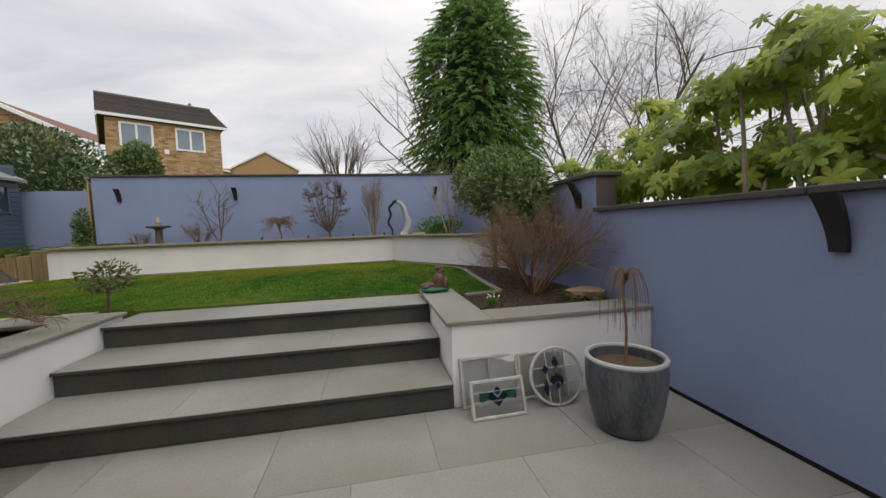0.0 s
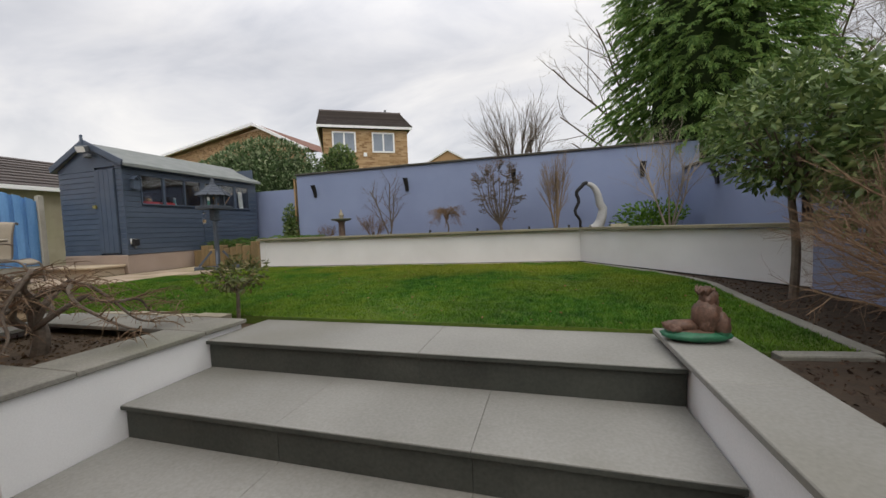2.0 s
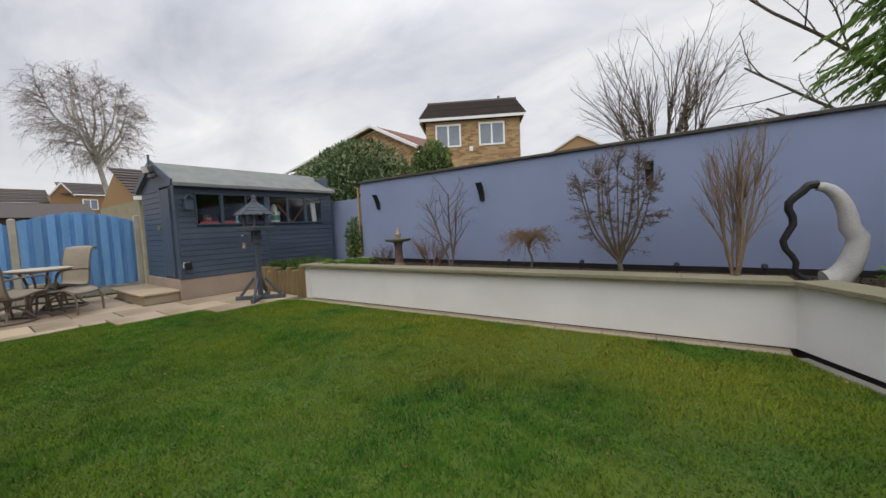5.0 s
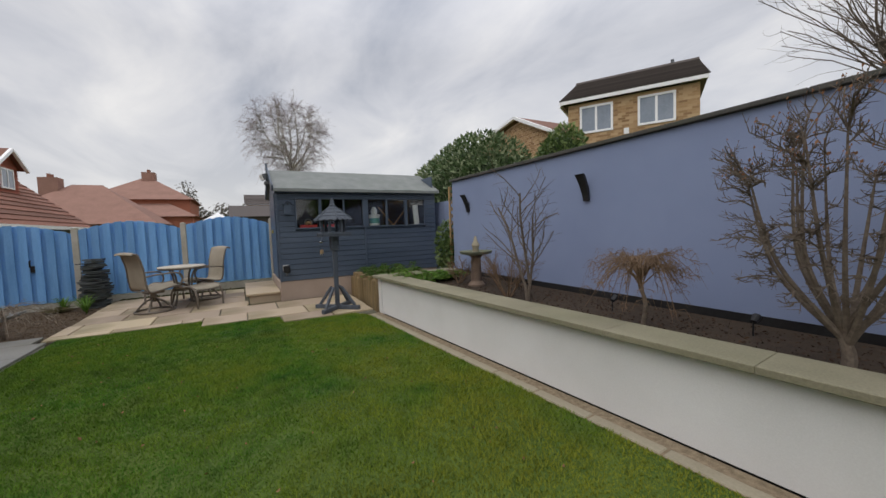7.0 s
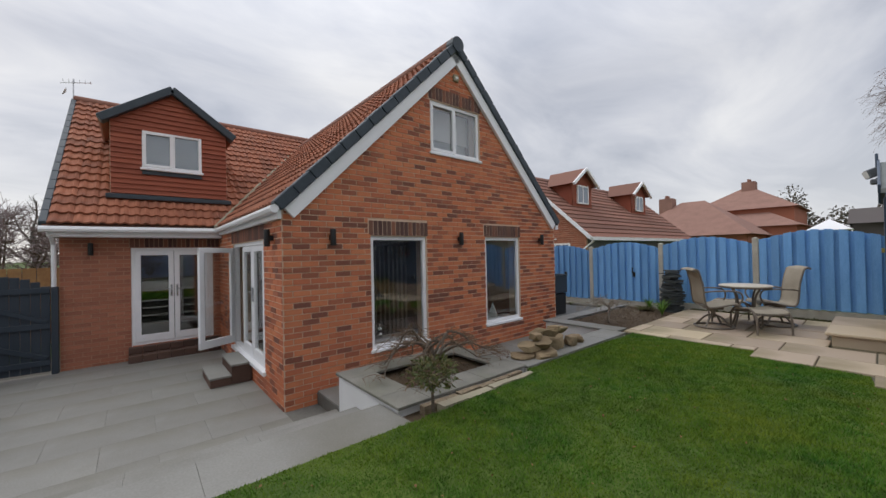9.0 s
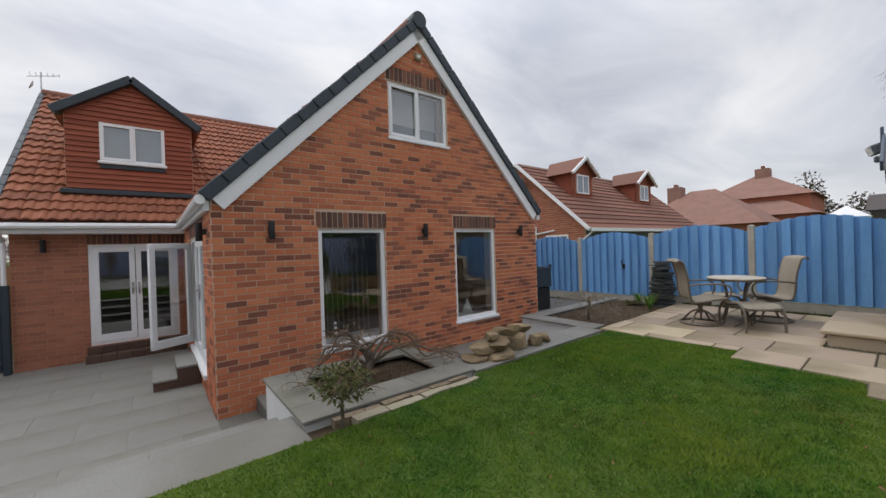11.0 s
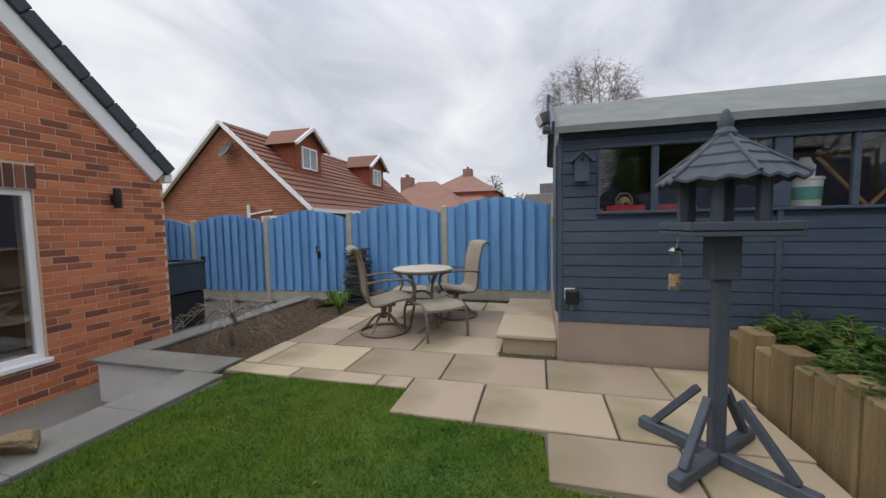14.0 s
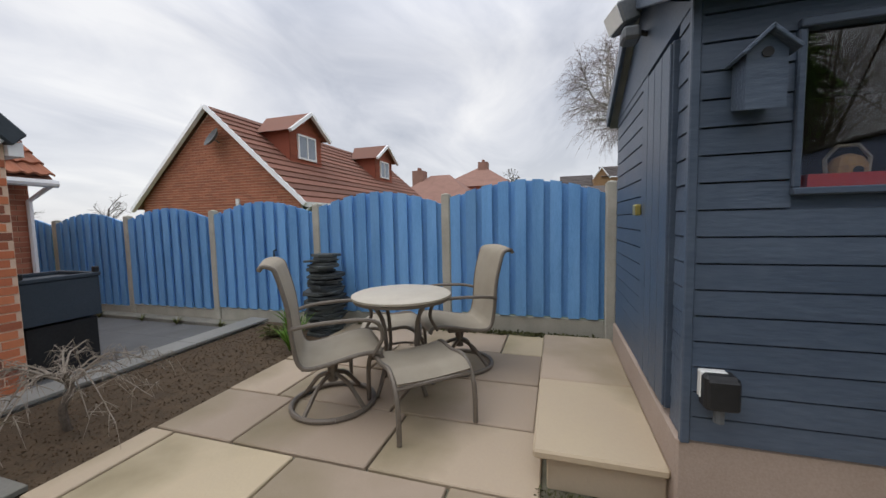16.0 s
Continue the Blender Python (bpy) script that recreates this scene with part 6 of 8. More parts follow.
for x_ in (-2.42, -4.745, -7.10):
    updown(pose(x_, GY + .007, 2.16, 0, 0, 180))
updown(pose(.22, WY + .007, 2.12, 0, 0, 180))
updown(pose(GX1 + .007, 1.28, 2.16, 0, 0, 90))
al = thing("alarm_box", "small cream alarm box under the gable peak", "alarm box", at=pose(GC, GY + .008, 4.98, 0, 0, 180))
part("box", S().box(-.06, .06, -.05, 0, -.06, .06, .015), COPEY, al)
part("badge", S().box(-.03, .03, -.056, -.05, -.02, .02, .002), WHITEP, al)
ae = thing("tv_aerial", "thin metal aerial and small dish on the ridge", "aerial", at=pose(.78, -6.7, 6.0))
part("mast", S().tube([(0, 0, -.1), (0, 0, .55)], .015, 6), CHROME, ae)
part("boom", S().tube([(-.35, .1, .5), (.25, -.1, .42)], .01, 5), CHROME, ae)
for i in range(6):
    part("rod", S().tube([(-.32 + .1 * i, -.06 + .04, .49 - .013 * i), (-.32 + .1 * i, .16 - .1, .44 - .013 * i + .12)], .005, 4), CHROME, ae)
part("dish", S().lathe([(.02, 0), (.07, .015), (.11, .04)], 16, pose(.12, .1, .15, 70, 0, 100), False), WHITEP, ae, "pale dish", True)

# ---- garden gate, parasol ----
gt = thing("garden_gate", "dark anthracite ledged and braced gate with an arched top", "gate", at=pose(.66, -2.72, 0))
n = 10
for i in range(n):
    w = 1.16 / n
    f = (i + .5) / n
    part("board", S().box(.06 + i * w + .002, .06 + (i + 1) * w - .002, -.02, 0, .05, 1.42 + .26 * math.sin(math.pi * f) ** .7, .003), ANTHRA, gt)
for z in (.16, .78, 1.38):
    part("ledge", S().box(.06, 1.22, 0, .035, z, z + .09, .004), ANTHRA, gt)
for z in (.25, .87):
    part("brace", S().box(0, 1.22, 0, .03, -.04, .04, .004, pose(.10, 0, z + .02, 0, -24, 0)), ANTHRA, gt)
for a in (0, 1.24):
    part("gate_post", S().box(a - .04, a + .05, -.05, .05, 0, 1.48, .008), ANTHRA, gt)
pr = thing("parasol", "closed cream fabric parasol on a dark round base", "parasol", at=pose(1.22, -.42, 0))
CREAM = mat("cream_canvas", (0.50, 0.41, 0.33), (0.62, 0.53, 0.44), 0.9, 5, 90, 0.3, stain=.25, stain_col=(.4, .33, .26))
part("pole", S().tube([(0, 0, .05), (0, 0, 2.0)], .022, 8), BLACK, pr)
s = S()
nn, hh = 32, [(.02, 1.99), (.10, 1.94), (.14, 1.7), (.15, 1.4), (.10, 1.25), (.14, 1.1), (.19, .75), (.16, .45), (.13, .36)]
vs_ = [(r * (1 + .22 * math.sin(8 * 2 * math.pi * i / nn + j)) * math.cos(2 * math.pi * i / nn), r * (1 + .22 * math.sin(8 * 2 * math.pi * i / nn + j)) * math.sin(2 * math.pi * i / nn), z + .02 * math.sin(5 * i)) for j, (r, z) in enumerate(hh) for i in range(nn)]
s.add(vs_, [(j * nn + i, j * nn + (i + 1) % nn, (j + 1) * nn + (i + 1) % nn, (j + 1) * nn + i) for j in range(len(hh) - 1) for i in range(nn)])
part("canopy", s, CREAM, pr, "creased cream canopy", True)
part("base", S().lathe([(.34, 0), (.36, .03), (.34, .07), (.05, .09)], 28), ANTHRA, pr, "dark round base", True)
tagged(part("fire_pit_lid", S().lathe([(.30, 0), (.34, .02), (.34, .12), (.28, .16), (.02, .18)], 28), ANTHRA, at=pose(1.12, .62, 0)), "dark round covered stand on the patio", "stand")

# ---- in the long planter ----
GREYS = mat("grey_cast_stone", (0.17, 0.17, 0.165), (0.30, 0.30, 0.29), 0.9, 7, 70, 0.5, stain=.4, stain_col=(.12, .13, .08))
bb = thing("bird_bath", "weathered stone bird bath with a small finial", "bird bath", at=pose(-4.22, 8.52, 1.02))
part("pedestal", S().lathe([(.11, 0), (.11, .03), (.07, .07), (.062, .36), (.085, .40)], 20), mat("reddish_cast_stone", (0.12, 0.085, 0.065), (0.22, 0.16, 0.12), 0.9, 7, 70, 0.5), bb, smooth=True)
part("bowl", S().lathe([(.09, .40), (.20, .425), (.215, .455), (.205, .46), (.10, .435), (.01, .43)], 28), mat("mossy_bowl_stone", (0.085, 0.10, 0.07), (0.18, 0.19, 0.13), 0.9, 8, 60, 0.5), bb, smooth=True)
part("finial", S().lathe([(.045, .43), (.04, .50), (.055, .53), (.03, .58), (.012, .65)], 12), COPEY, bb, "pale small finial", True)
hp = thing("ring_sculpture", "open ring sculpture, half pale stone and half dark", "sculpture", at=pose(.66, 8.42, 1.03, 0, 0, 12))
half1 = [(.20 * math.cos(a) + (.05 if a < 0 else 0), 0, .43 + .40 * math.sin(a)) for a in [radians(d) for d in range(-88, 93, 12)]]
part("stone_half", S().tube(half1, .10, 12, .035), mat("pale_carved_stone", (0.34, 0.345, 0.34), (0.48, 0.48, 0.47), 0.85, 7, 70, 0.4), hp, "pale grey stone crescent", True)
half2 = [((-.19 + .035 * math.sin(7 * a)) * abs(math.cos(a)) ** .7, 0, .45 + .40 * math.sin(a)) for a in [radians(d) for d in range(-80, 95, 10)]]
part("dark_half", S().tube(half2, .02, 8, .035), BLACK, hp, "black wavy metal half", True)
part("plinth", S().box(-.16, .2, -.1, .1, -.05, .03, .02), GREYS, hp)
tagged(part("stone_block", S().box(-.13, .13, -.06, .06, 0, .12, .012, pose(1.08, 8.0, 1.03, -25, 0, -10)), COPEY), "tilted yellow sandstone plaque in the planter", "plaque")
for x_, y_ in ((-2.3, 8.62), (-1.35, 8.72), (-.35, 8.65), (.36, 8.7), (-3.6, 8.7)):
    sp_ = thing("spike_light", "small black garden spotlight on a spike", "spotlight", "spike lights", pose(x_, y_, 1.02))
    part("spike", S().tube([(0, 0, -.02), (0, 0, .10)], .006, 5), BLACK, sp_)
    part("head", S().lathe([(.018, 0), (.026, .05), (.026, .06)], 10, pose(0, 0, .10, -60, 0, 0)), BLACK, sp_)
# trellis at the wall end
TREL = mat("golden_trellis_wood", (0.34, 0.21, 0.09), (0.48, 0.32, 0.15), 0.8, 6, 60, 0.2)
tl = thing("trellis", "golden wooden diamond trellis at the wall end", "trellis", at=pose(-5.72, 9.02, .95, 0, 0, 118))
for a in (0, .62):
    part("upright", S().box(a - .015, a + .015, -.012, .012, 0, 1.52, .003), TREL, tl)
for z in (.02, 1.5):
    part("rail", S().box(-.015, .635, -.012, .012, z, z + .03, .003), TREL, tl)
for i in range(-4, 13):
    for sg in (1, -1):
        z0, z1 = .12 * i, .12 * i + .62
        a0, a1 = 0.0, .62
        if z0 < 0.03:
            a0, z0 = a0 + (.03 - z0), .03
        if z1 > 1.5:
            a1, z1 = a1 - (z1 - 1.5), 1.5
        if a1 - a0 > .05:
            pa, pb = ((a0, .004 * sg, z0), (a1, .004 * sg, z1)) if sg > 0 else ((.62 - a0, .004 * sg, z0), (.62 - a1, .004 * sg, z1))
            part("lath", S().tube([pa, pb], .008, 4), TREL, tl)

orn = thing("sill_ornament", "stacked chrome balls on the window sill inside", "ornament", at=pose(-3.36, GY - .38, .60))
for k, (r_, z_) in enumerate(((.05, .05), (.042, .135), (.034, .205))):
    part("ball", S().lathe([(.001, z_ - r_), (r_ * .7, z_ - r_ * .7), (r_, z_), (r_ * .7, z_ + r_ * .7), (.001, z_ + r_)], 14), CHROME, orn, smooth=True)
shl = thing("sill_ornament", "pale shell-shaped ornament on the window sill inside", "ornament", at=pose(-6.0, GY - .38, .62))
part("shell", S().lathe([(.10, 0), (.085, .06), (.05, .14), (.02, .22), (.004, .27)], 9), WHITEP, shl)
part("foot", S().box(-.07, .07, -.05, .05, -.02, .0, .004), WHITEP, shl)
part("inner_sill", S().box(-6.5, -2.9, GY - .5, GY - .29, .52, .60), UPVC, house, "white inner sill")

# ---- plants ----
def rot_to(d):
    return Vector(d).to_track_quat("Z", "Y").to_matrix()


def grow(s, r, p, d, length, rad, level, spec):
    """A branch and its children: spec rows are (children, length ratio, angle, gravity, wiggle)."""
    kids, ratio, ang, pull, wig = spec[level]
    n = 5 if level < 2 else 3
    pts, q, v = [p.copy()], p.copy(), d.normalized()
    for _ in range(n):
        v = (v + Vector((r.uniform(-wig, wig), r.uniform(-wig, wig), r.uniform(-wig, wig) + pull))).normalized()
        q = q + v * (length / n)
        pts.append(q.copy())
    last = level == len(spec) - 1
    s.tube(pts, rad, 7 if level == 0 else (5 if level == 1 else 3), rad * (.25 if last else .55))
    if last:
        return
    for k in range(kids):
        f = (.25 + .75 * (k + r.random()) / kids) if level else (.35 + .65 * (k + r.random()) / kids)
        i = min(int(f * n), n - 1)
        b = pts[i].lerp(pts[i + 1], f * n - i)
        t = (pts[i + 1] - pts[i]).normalized()
        sd = t.orthogonal().normalized()
        sd.rotate(Matrix.Rotation(r.uniform(0, 6.283), 3, t))
        a = radians(ang * r.uniform(.7, 1.25))
        grow(s, r, b, t * math.cos(a) + sd * math.sin(a), length * ratio * r.uniform(.7, 1.15) * (1.15 - .5 * f), rad * (.46 - .14 * f), level + 1, spec)


def bare_tree(name, label, at, height, rad, spec, seed, bark=BARK, stems=1, lean=.1, category="tree", group=""):
    r = random.Random(seed)
    t = thing(name, label, category, group, at)
    trunk = S()
    s = S()
    for k in range(stems):
        a = 6.283 * (k + r.random() * .6) / stems
        d = Vector((math.cos(a) * lean, math.sin(a) * lean, 1)) if stems > 1 else Vector((r.uniform(-lean, lean), r.uniform(-lean, lean), 1))
        grow(s, r, Vector((0, 0, -.05)), d, height * r.uniform(.8, 1.05), rad, 0, spec)
    trunk.lathe([(rad * 1.5, -.08), (rad * 1.15, .04), (rad * .8, height * .12)], 8)
    part("trunk", trunk, bark, t)
    part("crown_twig", s, bark, t)
    return t


def crown_tree(name, label, at, stem, rad, centre, radii, limbs, branches, twigs, droop, fine, seed, bark, twig, category="tree", group="", hollow=.35, short=1.0, buds=None):
    """Trunk, a few limbs and many fine twigs that fill a rounded crown."""
    r = random.Random(seed)
    t = thing(name, label, category, group, at)
    trunk = curve([Vector(p) for p in stem], 5)
    part("trunk", S().tube(trunk, rad, 8, rad * .62), bark, t)
    C, top = Vector(centre), trunk[-1]
    wood, thin, tips = S(), S(), []
    nodes = []
    for k in range(limbs):
        a = 6.283 * (k + r.uniform(-.25, .25)) / limbs
        e = r.uniform(.15, 1.35)
        end = C + Vector((math.cos(a) * math.cos(e) * radii[0], math.sin(a) * math.cos(e) * radii[1], math.sin(e) * radii[2])) * r.uniform(.62, .8)
        start = trunk[r.randrange(int(len(trunk) * .7), len(trunk))]
        mid = start.lerp(end, .45) + Vector((math.cos(a) * radii[0] * .12, math.sin(a) * radii[1] * .12, -.03 * radii[2])) + Vector((r.uniform(-1, 1), r.uniform(-1, 1), r.uniform(-1, 1))) * (.05 * radii[2])
        P = curve([start, mid, end], 6)
        wood.tube(P, rad * .48, 6, rad * .12)
        nodes += P[3:]
    for k in range(branches):
        d = Vector((r.gauss(0, 1), r.gauss(0, 1), r.gauss(.15, 1))).normalized()
        f = hollow + (1 - hollow) * r.random() ** .6
        end = C + Vector((d.x * radii[0], d.y * radii[1], d.z * radii[2])) * f * r.uniform(.92, 1.06)
        near = min(nodes, key=lambda q: (q - end).length + .8 * max(0, q.z - end.z))
        w = (end - near).length
        mid = near.lerp(end, .5) + Vector((r.uniform(-1, 1), r.uniform(-1, 1), r.uniform(-.2, 1))) * (.16 * w)
        P = curve([near, mid, end], 4)
        wood.tube(P, rad * .13, 4, fine * 1.2)
        for j in range(twigs):
            o = P[r.randrange(2, len(P))]
            l_ = radii[2] * r.uniform(.12, .32) * short
            v = (d * .8 + Vector((r.uniform(-1, 1), r.uniform(-1, 1), r.uniform(-.5, .9)))).normalized()
            e1 = o + v * l_ * .6
            e2 = e1 + (v * .6 + Vector((r.uniform(-.3, .3), r.uniform(-.3, .3), -droop))) * l_ * .7
            thin.tube([o, e1, e2], fine, 3, fine * .5)
            if e2.z > C.z + .25 * radii[2] and r.random() < .5:
                tips.append(e2)
            for _ in range(2):
                u = (v * .5 + Vector((r.uniform(-1, 1), r.uniform(-1, 1), r.uniform(-.6, .6) - droop * .6))).normalized()
                thin.tube([e1, e1 + u * l_ * r.uniform(.3, .7)], fine * .7, 3, fine * .4)
    part("limb", wood, bark, t)
    part("crown_twig", thin, twig, t)
    if buds:
        sz = np.random.default_rng(seed).uniform(.010, .022, len(tips))
        part("seed_head", leaf_mesh("seed_head", tips, sz, [(0.3, r.uniform(-.5, .5), 1) for _ in tips], buds, .4, .7, seed), buds, t, "brown dried seed heads")["kind"] = "stuff"
    return t


def leaf_mesh(name, pts, sizes, dirs, material, fold=.25, wide=.45, seed=1):
    """Many small folded leaves: four points and two triangles each."""
    r = np.random.default_rng(seed)
    P, Z, D = np.asarray(pts, float), np.asarray(sizes, float)[:, None], np.asarray(dirs, float)
    D = D / np.linalg.norm(D, axis=1, keepdims=True)
    R = r.normal(size=P.shape)
    W = np.cross(D, R)
    W /= np.linalg.norm(W, axis=1, keepdims=True) + 1e-9
    N = np.cross(D, W)
    n = len(P)
    V = np.empty((n, 4, 3))
    V[:, 0] = P
    V[:, 1] = P + D * Z * .5 + W * Z * wide * .5 + N * Z * fold * .3
    V[:, 2] = P + D * Z - N * Z * .12
    V[:, 3] = P + D * Z * .5 - W * Z * wide * .5 + N * Z * fold * .3
    F = (np.arange(n)[:, None] * 4 + np.array([[0, 1, 2, 0, 2, 3]])).reshape(-1)
    me = bpy.data.meshes.new(name)
    me.vertices.add(n * 4)
    me.vertices.foreach_set("co", V.reshape(-1))
    me.loops.add(n * 6)
    me.loops.foreach_set("vertex_index", F.astype(np.int32))
    me.polygons.add(n * 2)
    me.polygons.foreach_set("loop_start", np.arange(0, n * 6, 3, dtype=np.int32))
    me.materials.append(material)
    me.update(calc_edges=True)
    me.validate()
    return me


def crown_points(rs, n, centre, radii, shell=.55, lumps=7, bump=.3, seed=1):
    """Points scattered in a lumpy, gappy crown, with outward directions."""
    r = np.random.default_rng(seed)
    c = r.normal(size=(lumps, 3))
    c /= np.linalg.norm(c, axis=1, keepdims=True)
    P = r.normal(size=(n, 3))
    P /= np.linalg.norm(P, axis=1, keepdims=True)
    rad = 1 - (1 - shell) * r.random(n) ** 1.6
    lump = np.max(P @ c.T, axis=1)
    rad *= 1 - bump + bump * np.clip(lump * 1.5 - .4, 0, 1)
    Q = P * rad[:, None] * np.asarray(radii) + np.asarray(centre)
    return Q, P


LF_CON = leafy("conifer_spray", (0.06, 0.125, 0.036), (0.32, 0.44, 0.13), 0.75, (0.155, 0.27, 0.072), .5, 5.0)
LF_FAT = leafy("fatsia_leaf", (0.09, 0.17, 0.025), (0.58, 0.60, 0.12), 0.36, (0.27, 0.37, 0.06), .45)
LF_HOL = leafy("glossy_dark_leaf", (0.045, 0.085, 0.024), (0.31, 0.38, 0.14), 0.33, (0.115, 0.185, 0.055), .25)
LF_HED = leafy("hedge_leaf", (0.045, 0.085, 0.03), (0.40, 0.44, 0.27), 0.6, (0.10, 0.16, 0.06), .2)
LF_FERND = leafy("dark_fern", (0.03, 0.075, 0.012), (0.14, 0.26, 0.045), 0.6, (0.07, 0.15, 0.022), .25)
LF_FERN = leafy("bright_fern", (0.05, 0.12, 0.015), (0.20, 0.34, 0.05), 0.6, (0.10, 0.21, 0.028), .3)
LF_BRN = leafy("bronze_leaf", (0.07, 0.085, 0.03), (0.22, 0.16, 0.07), 0.55, (0.12, 0.14, 0.045), .2)
LF_DRY = leafy("dry_leaf_bud", (0.18, 0.085, 0.045), (0.36, 0.19, 0.10), 0.8, None, .2)

# near-black colour that holds the shade deep inside the crowns
LF_SHADE = mat("shaded_foliage", (0.012, 0.022, 0.007), (0.035, 0.06, 0.016), 0.95, 4, 30, 1.0)
# tall conifer behind the wall corner: drooping sprays on a tapering column
rs = np.random.default_rng(3)
con = thing("conifer_tree", "tall dense green conifer behind the blue wall", "tree", at=pose(3.2, 10.6, -.4))
part("trunk", S().tube([(0, 0, 0), (.05, 0, 3), (0, .03, 8.0)], .16, 8, .02), BARK, con)
pts, dirs, sz = [], [], []
rr_ = random.Random(2)
for k in range(3800):
    z = 1.6 + 6.6 * rr_.random()
    f = (z - 1.6) / 6.6
    a = rr_.uniform(0, 6.283)
    R = 1.60 * (1.10 - .14 * f - .82 * f ** 7) * (1 + .09 * math.sin(2.7 * z + 3 * a) + .07 * math.sin(5 * a + 1.3 * z))
    rad = R * rr_.uniform(.60, 1.02)
    base = Vector((rad * math.cos(a), rad * math.sin(a), z))
    out = Vector((math.cos(a), math.sin(a), -.45 + .7 * f * f)) + Vector((rr_.uniform(-.45, .45), rr_.uniform(-.45, .45), rr_.uniform(-.35, .35)))
    side = Vector((-math.sin(a), math.cos(a), 0))
    L = rr_.uniform(.24, .50)
    tw = rr_.uniform(-.7, .7)
    for q in range(26):
        u = q / 25
        sg = 1 if q % 2 else -1
        b = base + out * (L * u) + Vector((0, 0, -.35 * L * u * u)) + side * rr_.uniform(-.03, .03)
        d = out * .8 + side * sg * (.9 - .5 * u) + Vector((0, 0, -.5 - .5 * u + sg * tw * .4))
        pts.append(b)
        dirs.append(d)
        sz.append(L * rr_.uniform(.22, .40) * (1.1 - .5 * u))
part("crown", leaf_mesh("crown", pts, sz, dirs, LF_CON, .2, .30), LF_CON, con, "drooping feathery green sprays")
# dark core behind the sprays, painted as the shade between them
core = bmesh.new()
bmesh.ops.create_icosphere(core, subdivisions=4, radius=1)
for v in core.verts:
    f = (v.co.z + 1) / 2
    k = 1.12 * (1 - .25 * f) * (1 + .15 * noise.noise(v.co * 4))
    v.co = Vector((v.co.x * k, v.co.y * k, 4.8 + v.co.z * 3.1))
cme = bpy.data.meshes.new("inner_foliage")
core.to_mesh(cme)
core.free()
cme.materials.append(LF_SHADE)
part("inner_foliage", cme, LF_SHADE, con, "dark core standing for the shade inside the crown")

# broad-leaved shrub over the side wall: hand-shaped leaves on stalks
fat = thing("fatsia_shrub", "large glossy hand-leaved evergreen shrub over the wall", "shrub", at=pose(0, 0, 0))
r = random.Random(12)
stem, L9 = S(), S()


def hand_leaf(s, c, d, size, rnd):
    m = Matrix.Translation(c) @ rot_to(d).to_4x4() @ pose(0, 0, 0, 0, 0, rnd.uniform(0, 360))
    n = 7
    vs, fs = [(0, 0, 0)], []
    for i in range(n):
        a = radians(-150 + 300 * i / (n - 1))
        L = size * (1.0 - .32 * abs(i - (n - 1) / 2) / ((n - 1) / 2))
        da = radians(23)
        k = len(vs)
        dz = lambda q: -.13 * size * q * q
        vs += [(math.sin(a - da) * L * .46, math.cos(a - da) * L * .46, -.02 * size), (math.sin(a - da * .62) * L * .74, math.cos(a - da * .62) * L * .74, dz(.74) - .01 * size), (math.sin(a) * L, math.cos(a) * L, dz(1)),
               (math.sin(a + da * .62) * L * .74, math.cos(a + da * .62) * L * .74, dz(.74) - .01 * size), (math.sin(a + da) * L * .46, math.cos(a + da) * L * .46, -.02 * size), (math.sin(a) * L * .6, math.cos(a) * L * .6, dz(.55) + .025 * size)]
        fs += [(0, k, k + 5), (k, k + 1, k + 5), (k + 1, k + 2, k + 5), (k + 2, k + 3, k + 5), (k + 3, k + 4, k + 5), (k + 4, 0, k + 5)]
    s.add(vs, fs, m)


heads = []
for k in range(190):
    y = r.uniform(1.15, 4.6)
    lim = 1.72 + .62 * math.exp(-((y - 3.15) / .42) ** 2) + .40 * math.exp(-((y - 2.35) / .35) ** 2) + .62 * math.exp(-((y - 1.78) / .34) ** 2) + .35 * math.exp(-((y - 1.2) / .25) ** 2) + .25 * math.exp(-((y - 4.2) / .4) ** 2)
    x = r.uniform(2.42, 3.3)
    u = .05 + .25 * r.random() if k % 2 else r.random() ** .6
    heads.append(Vector((x, y * (1 + .10 * (x - 2.4)), 1.46 + (lim - 1.46) * u * (1 + .2 * (x - 2.4)))))
for h in heads:
    root = Vector((h.x + r.uniform(-.1, .3), h.y + r.uniform(-.3, .3), .6))
    if r.random() < .3:
        stem.tube(curve([root, root.lerp(h, .5) + Vector((r.uniform(-.1, .1), r.uniform(-.1, .1), .1)), h], 3), .020, 6, .011)
    for i in range(9):
        a = 6.283 * i / 9 + r.uniform(-.3, .3)
        e = r.uniform(-.5, .7)
        d = Vector((math.cos(a) * math.cos(e), math.sin(a) * math.cos(e), math.sin(e)))
        q = h + d * r.uniform(.06, .17)
        if q.x < 2.34:
            q.x = 2.34 + r.random() * .05
        stem.tube([h, q], .005, 3, .004)
        nrm = (d * .75 + Vector((-.45, -.12, .5)) + Vector((r.uniform(-.6, .6), r.uniform(-.6, .6), r.uniform(-.3, .3)))).normalized()
        hand_leaf(L9, q, nrm, r.uniform(.075, .15), r)
for k in range(5):
    y0 = 1.25 + .62 * k + r.uniform(-.1, .1)
    stem.tube(curve([(2.62, y0, .3), (2.55 + r.uniform(-.05, .1), y0 + .1, 1.35), (2.6 + r.uniform(-.1, .2), y0 + r.uniform(.15, .45), 1.60 + r.uniform(-.1, .1))], 5), .020, 7, .011)
part("stem", stem, BARKB, fat, "pale knobbly stems")
part("crown", L9, LF_FAT, fat, "yellow-green hand-shaped leaves")

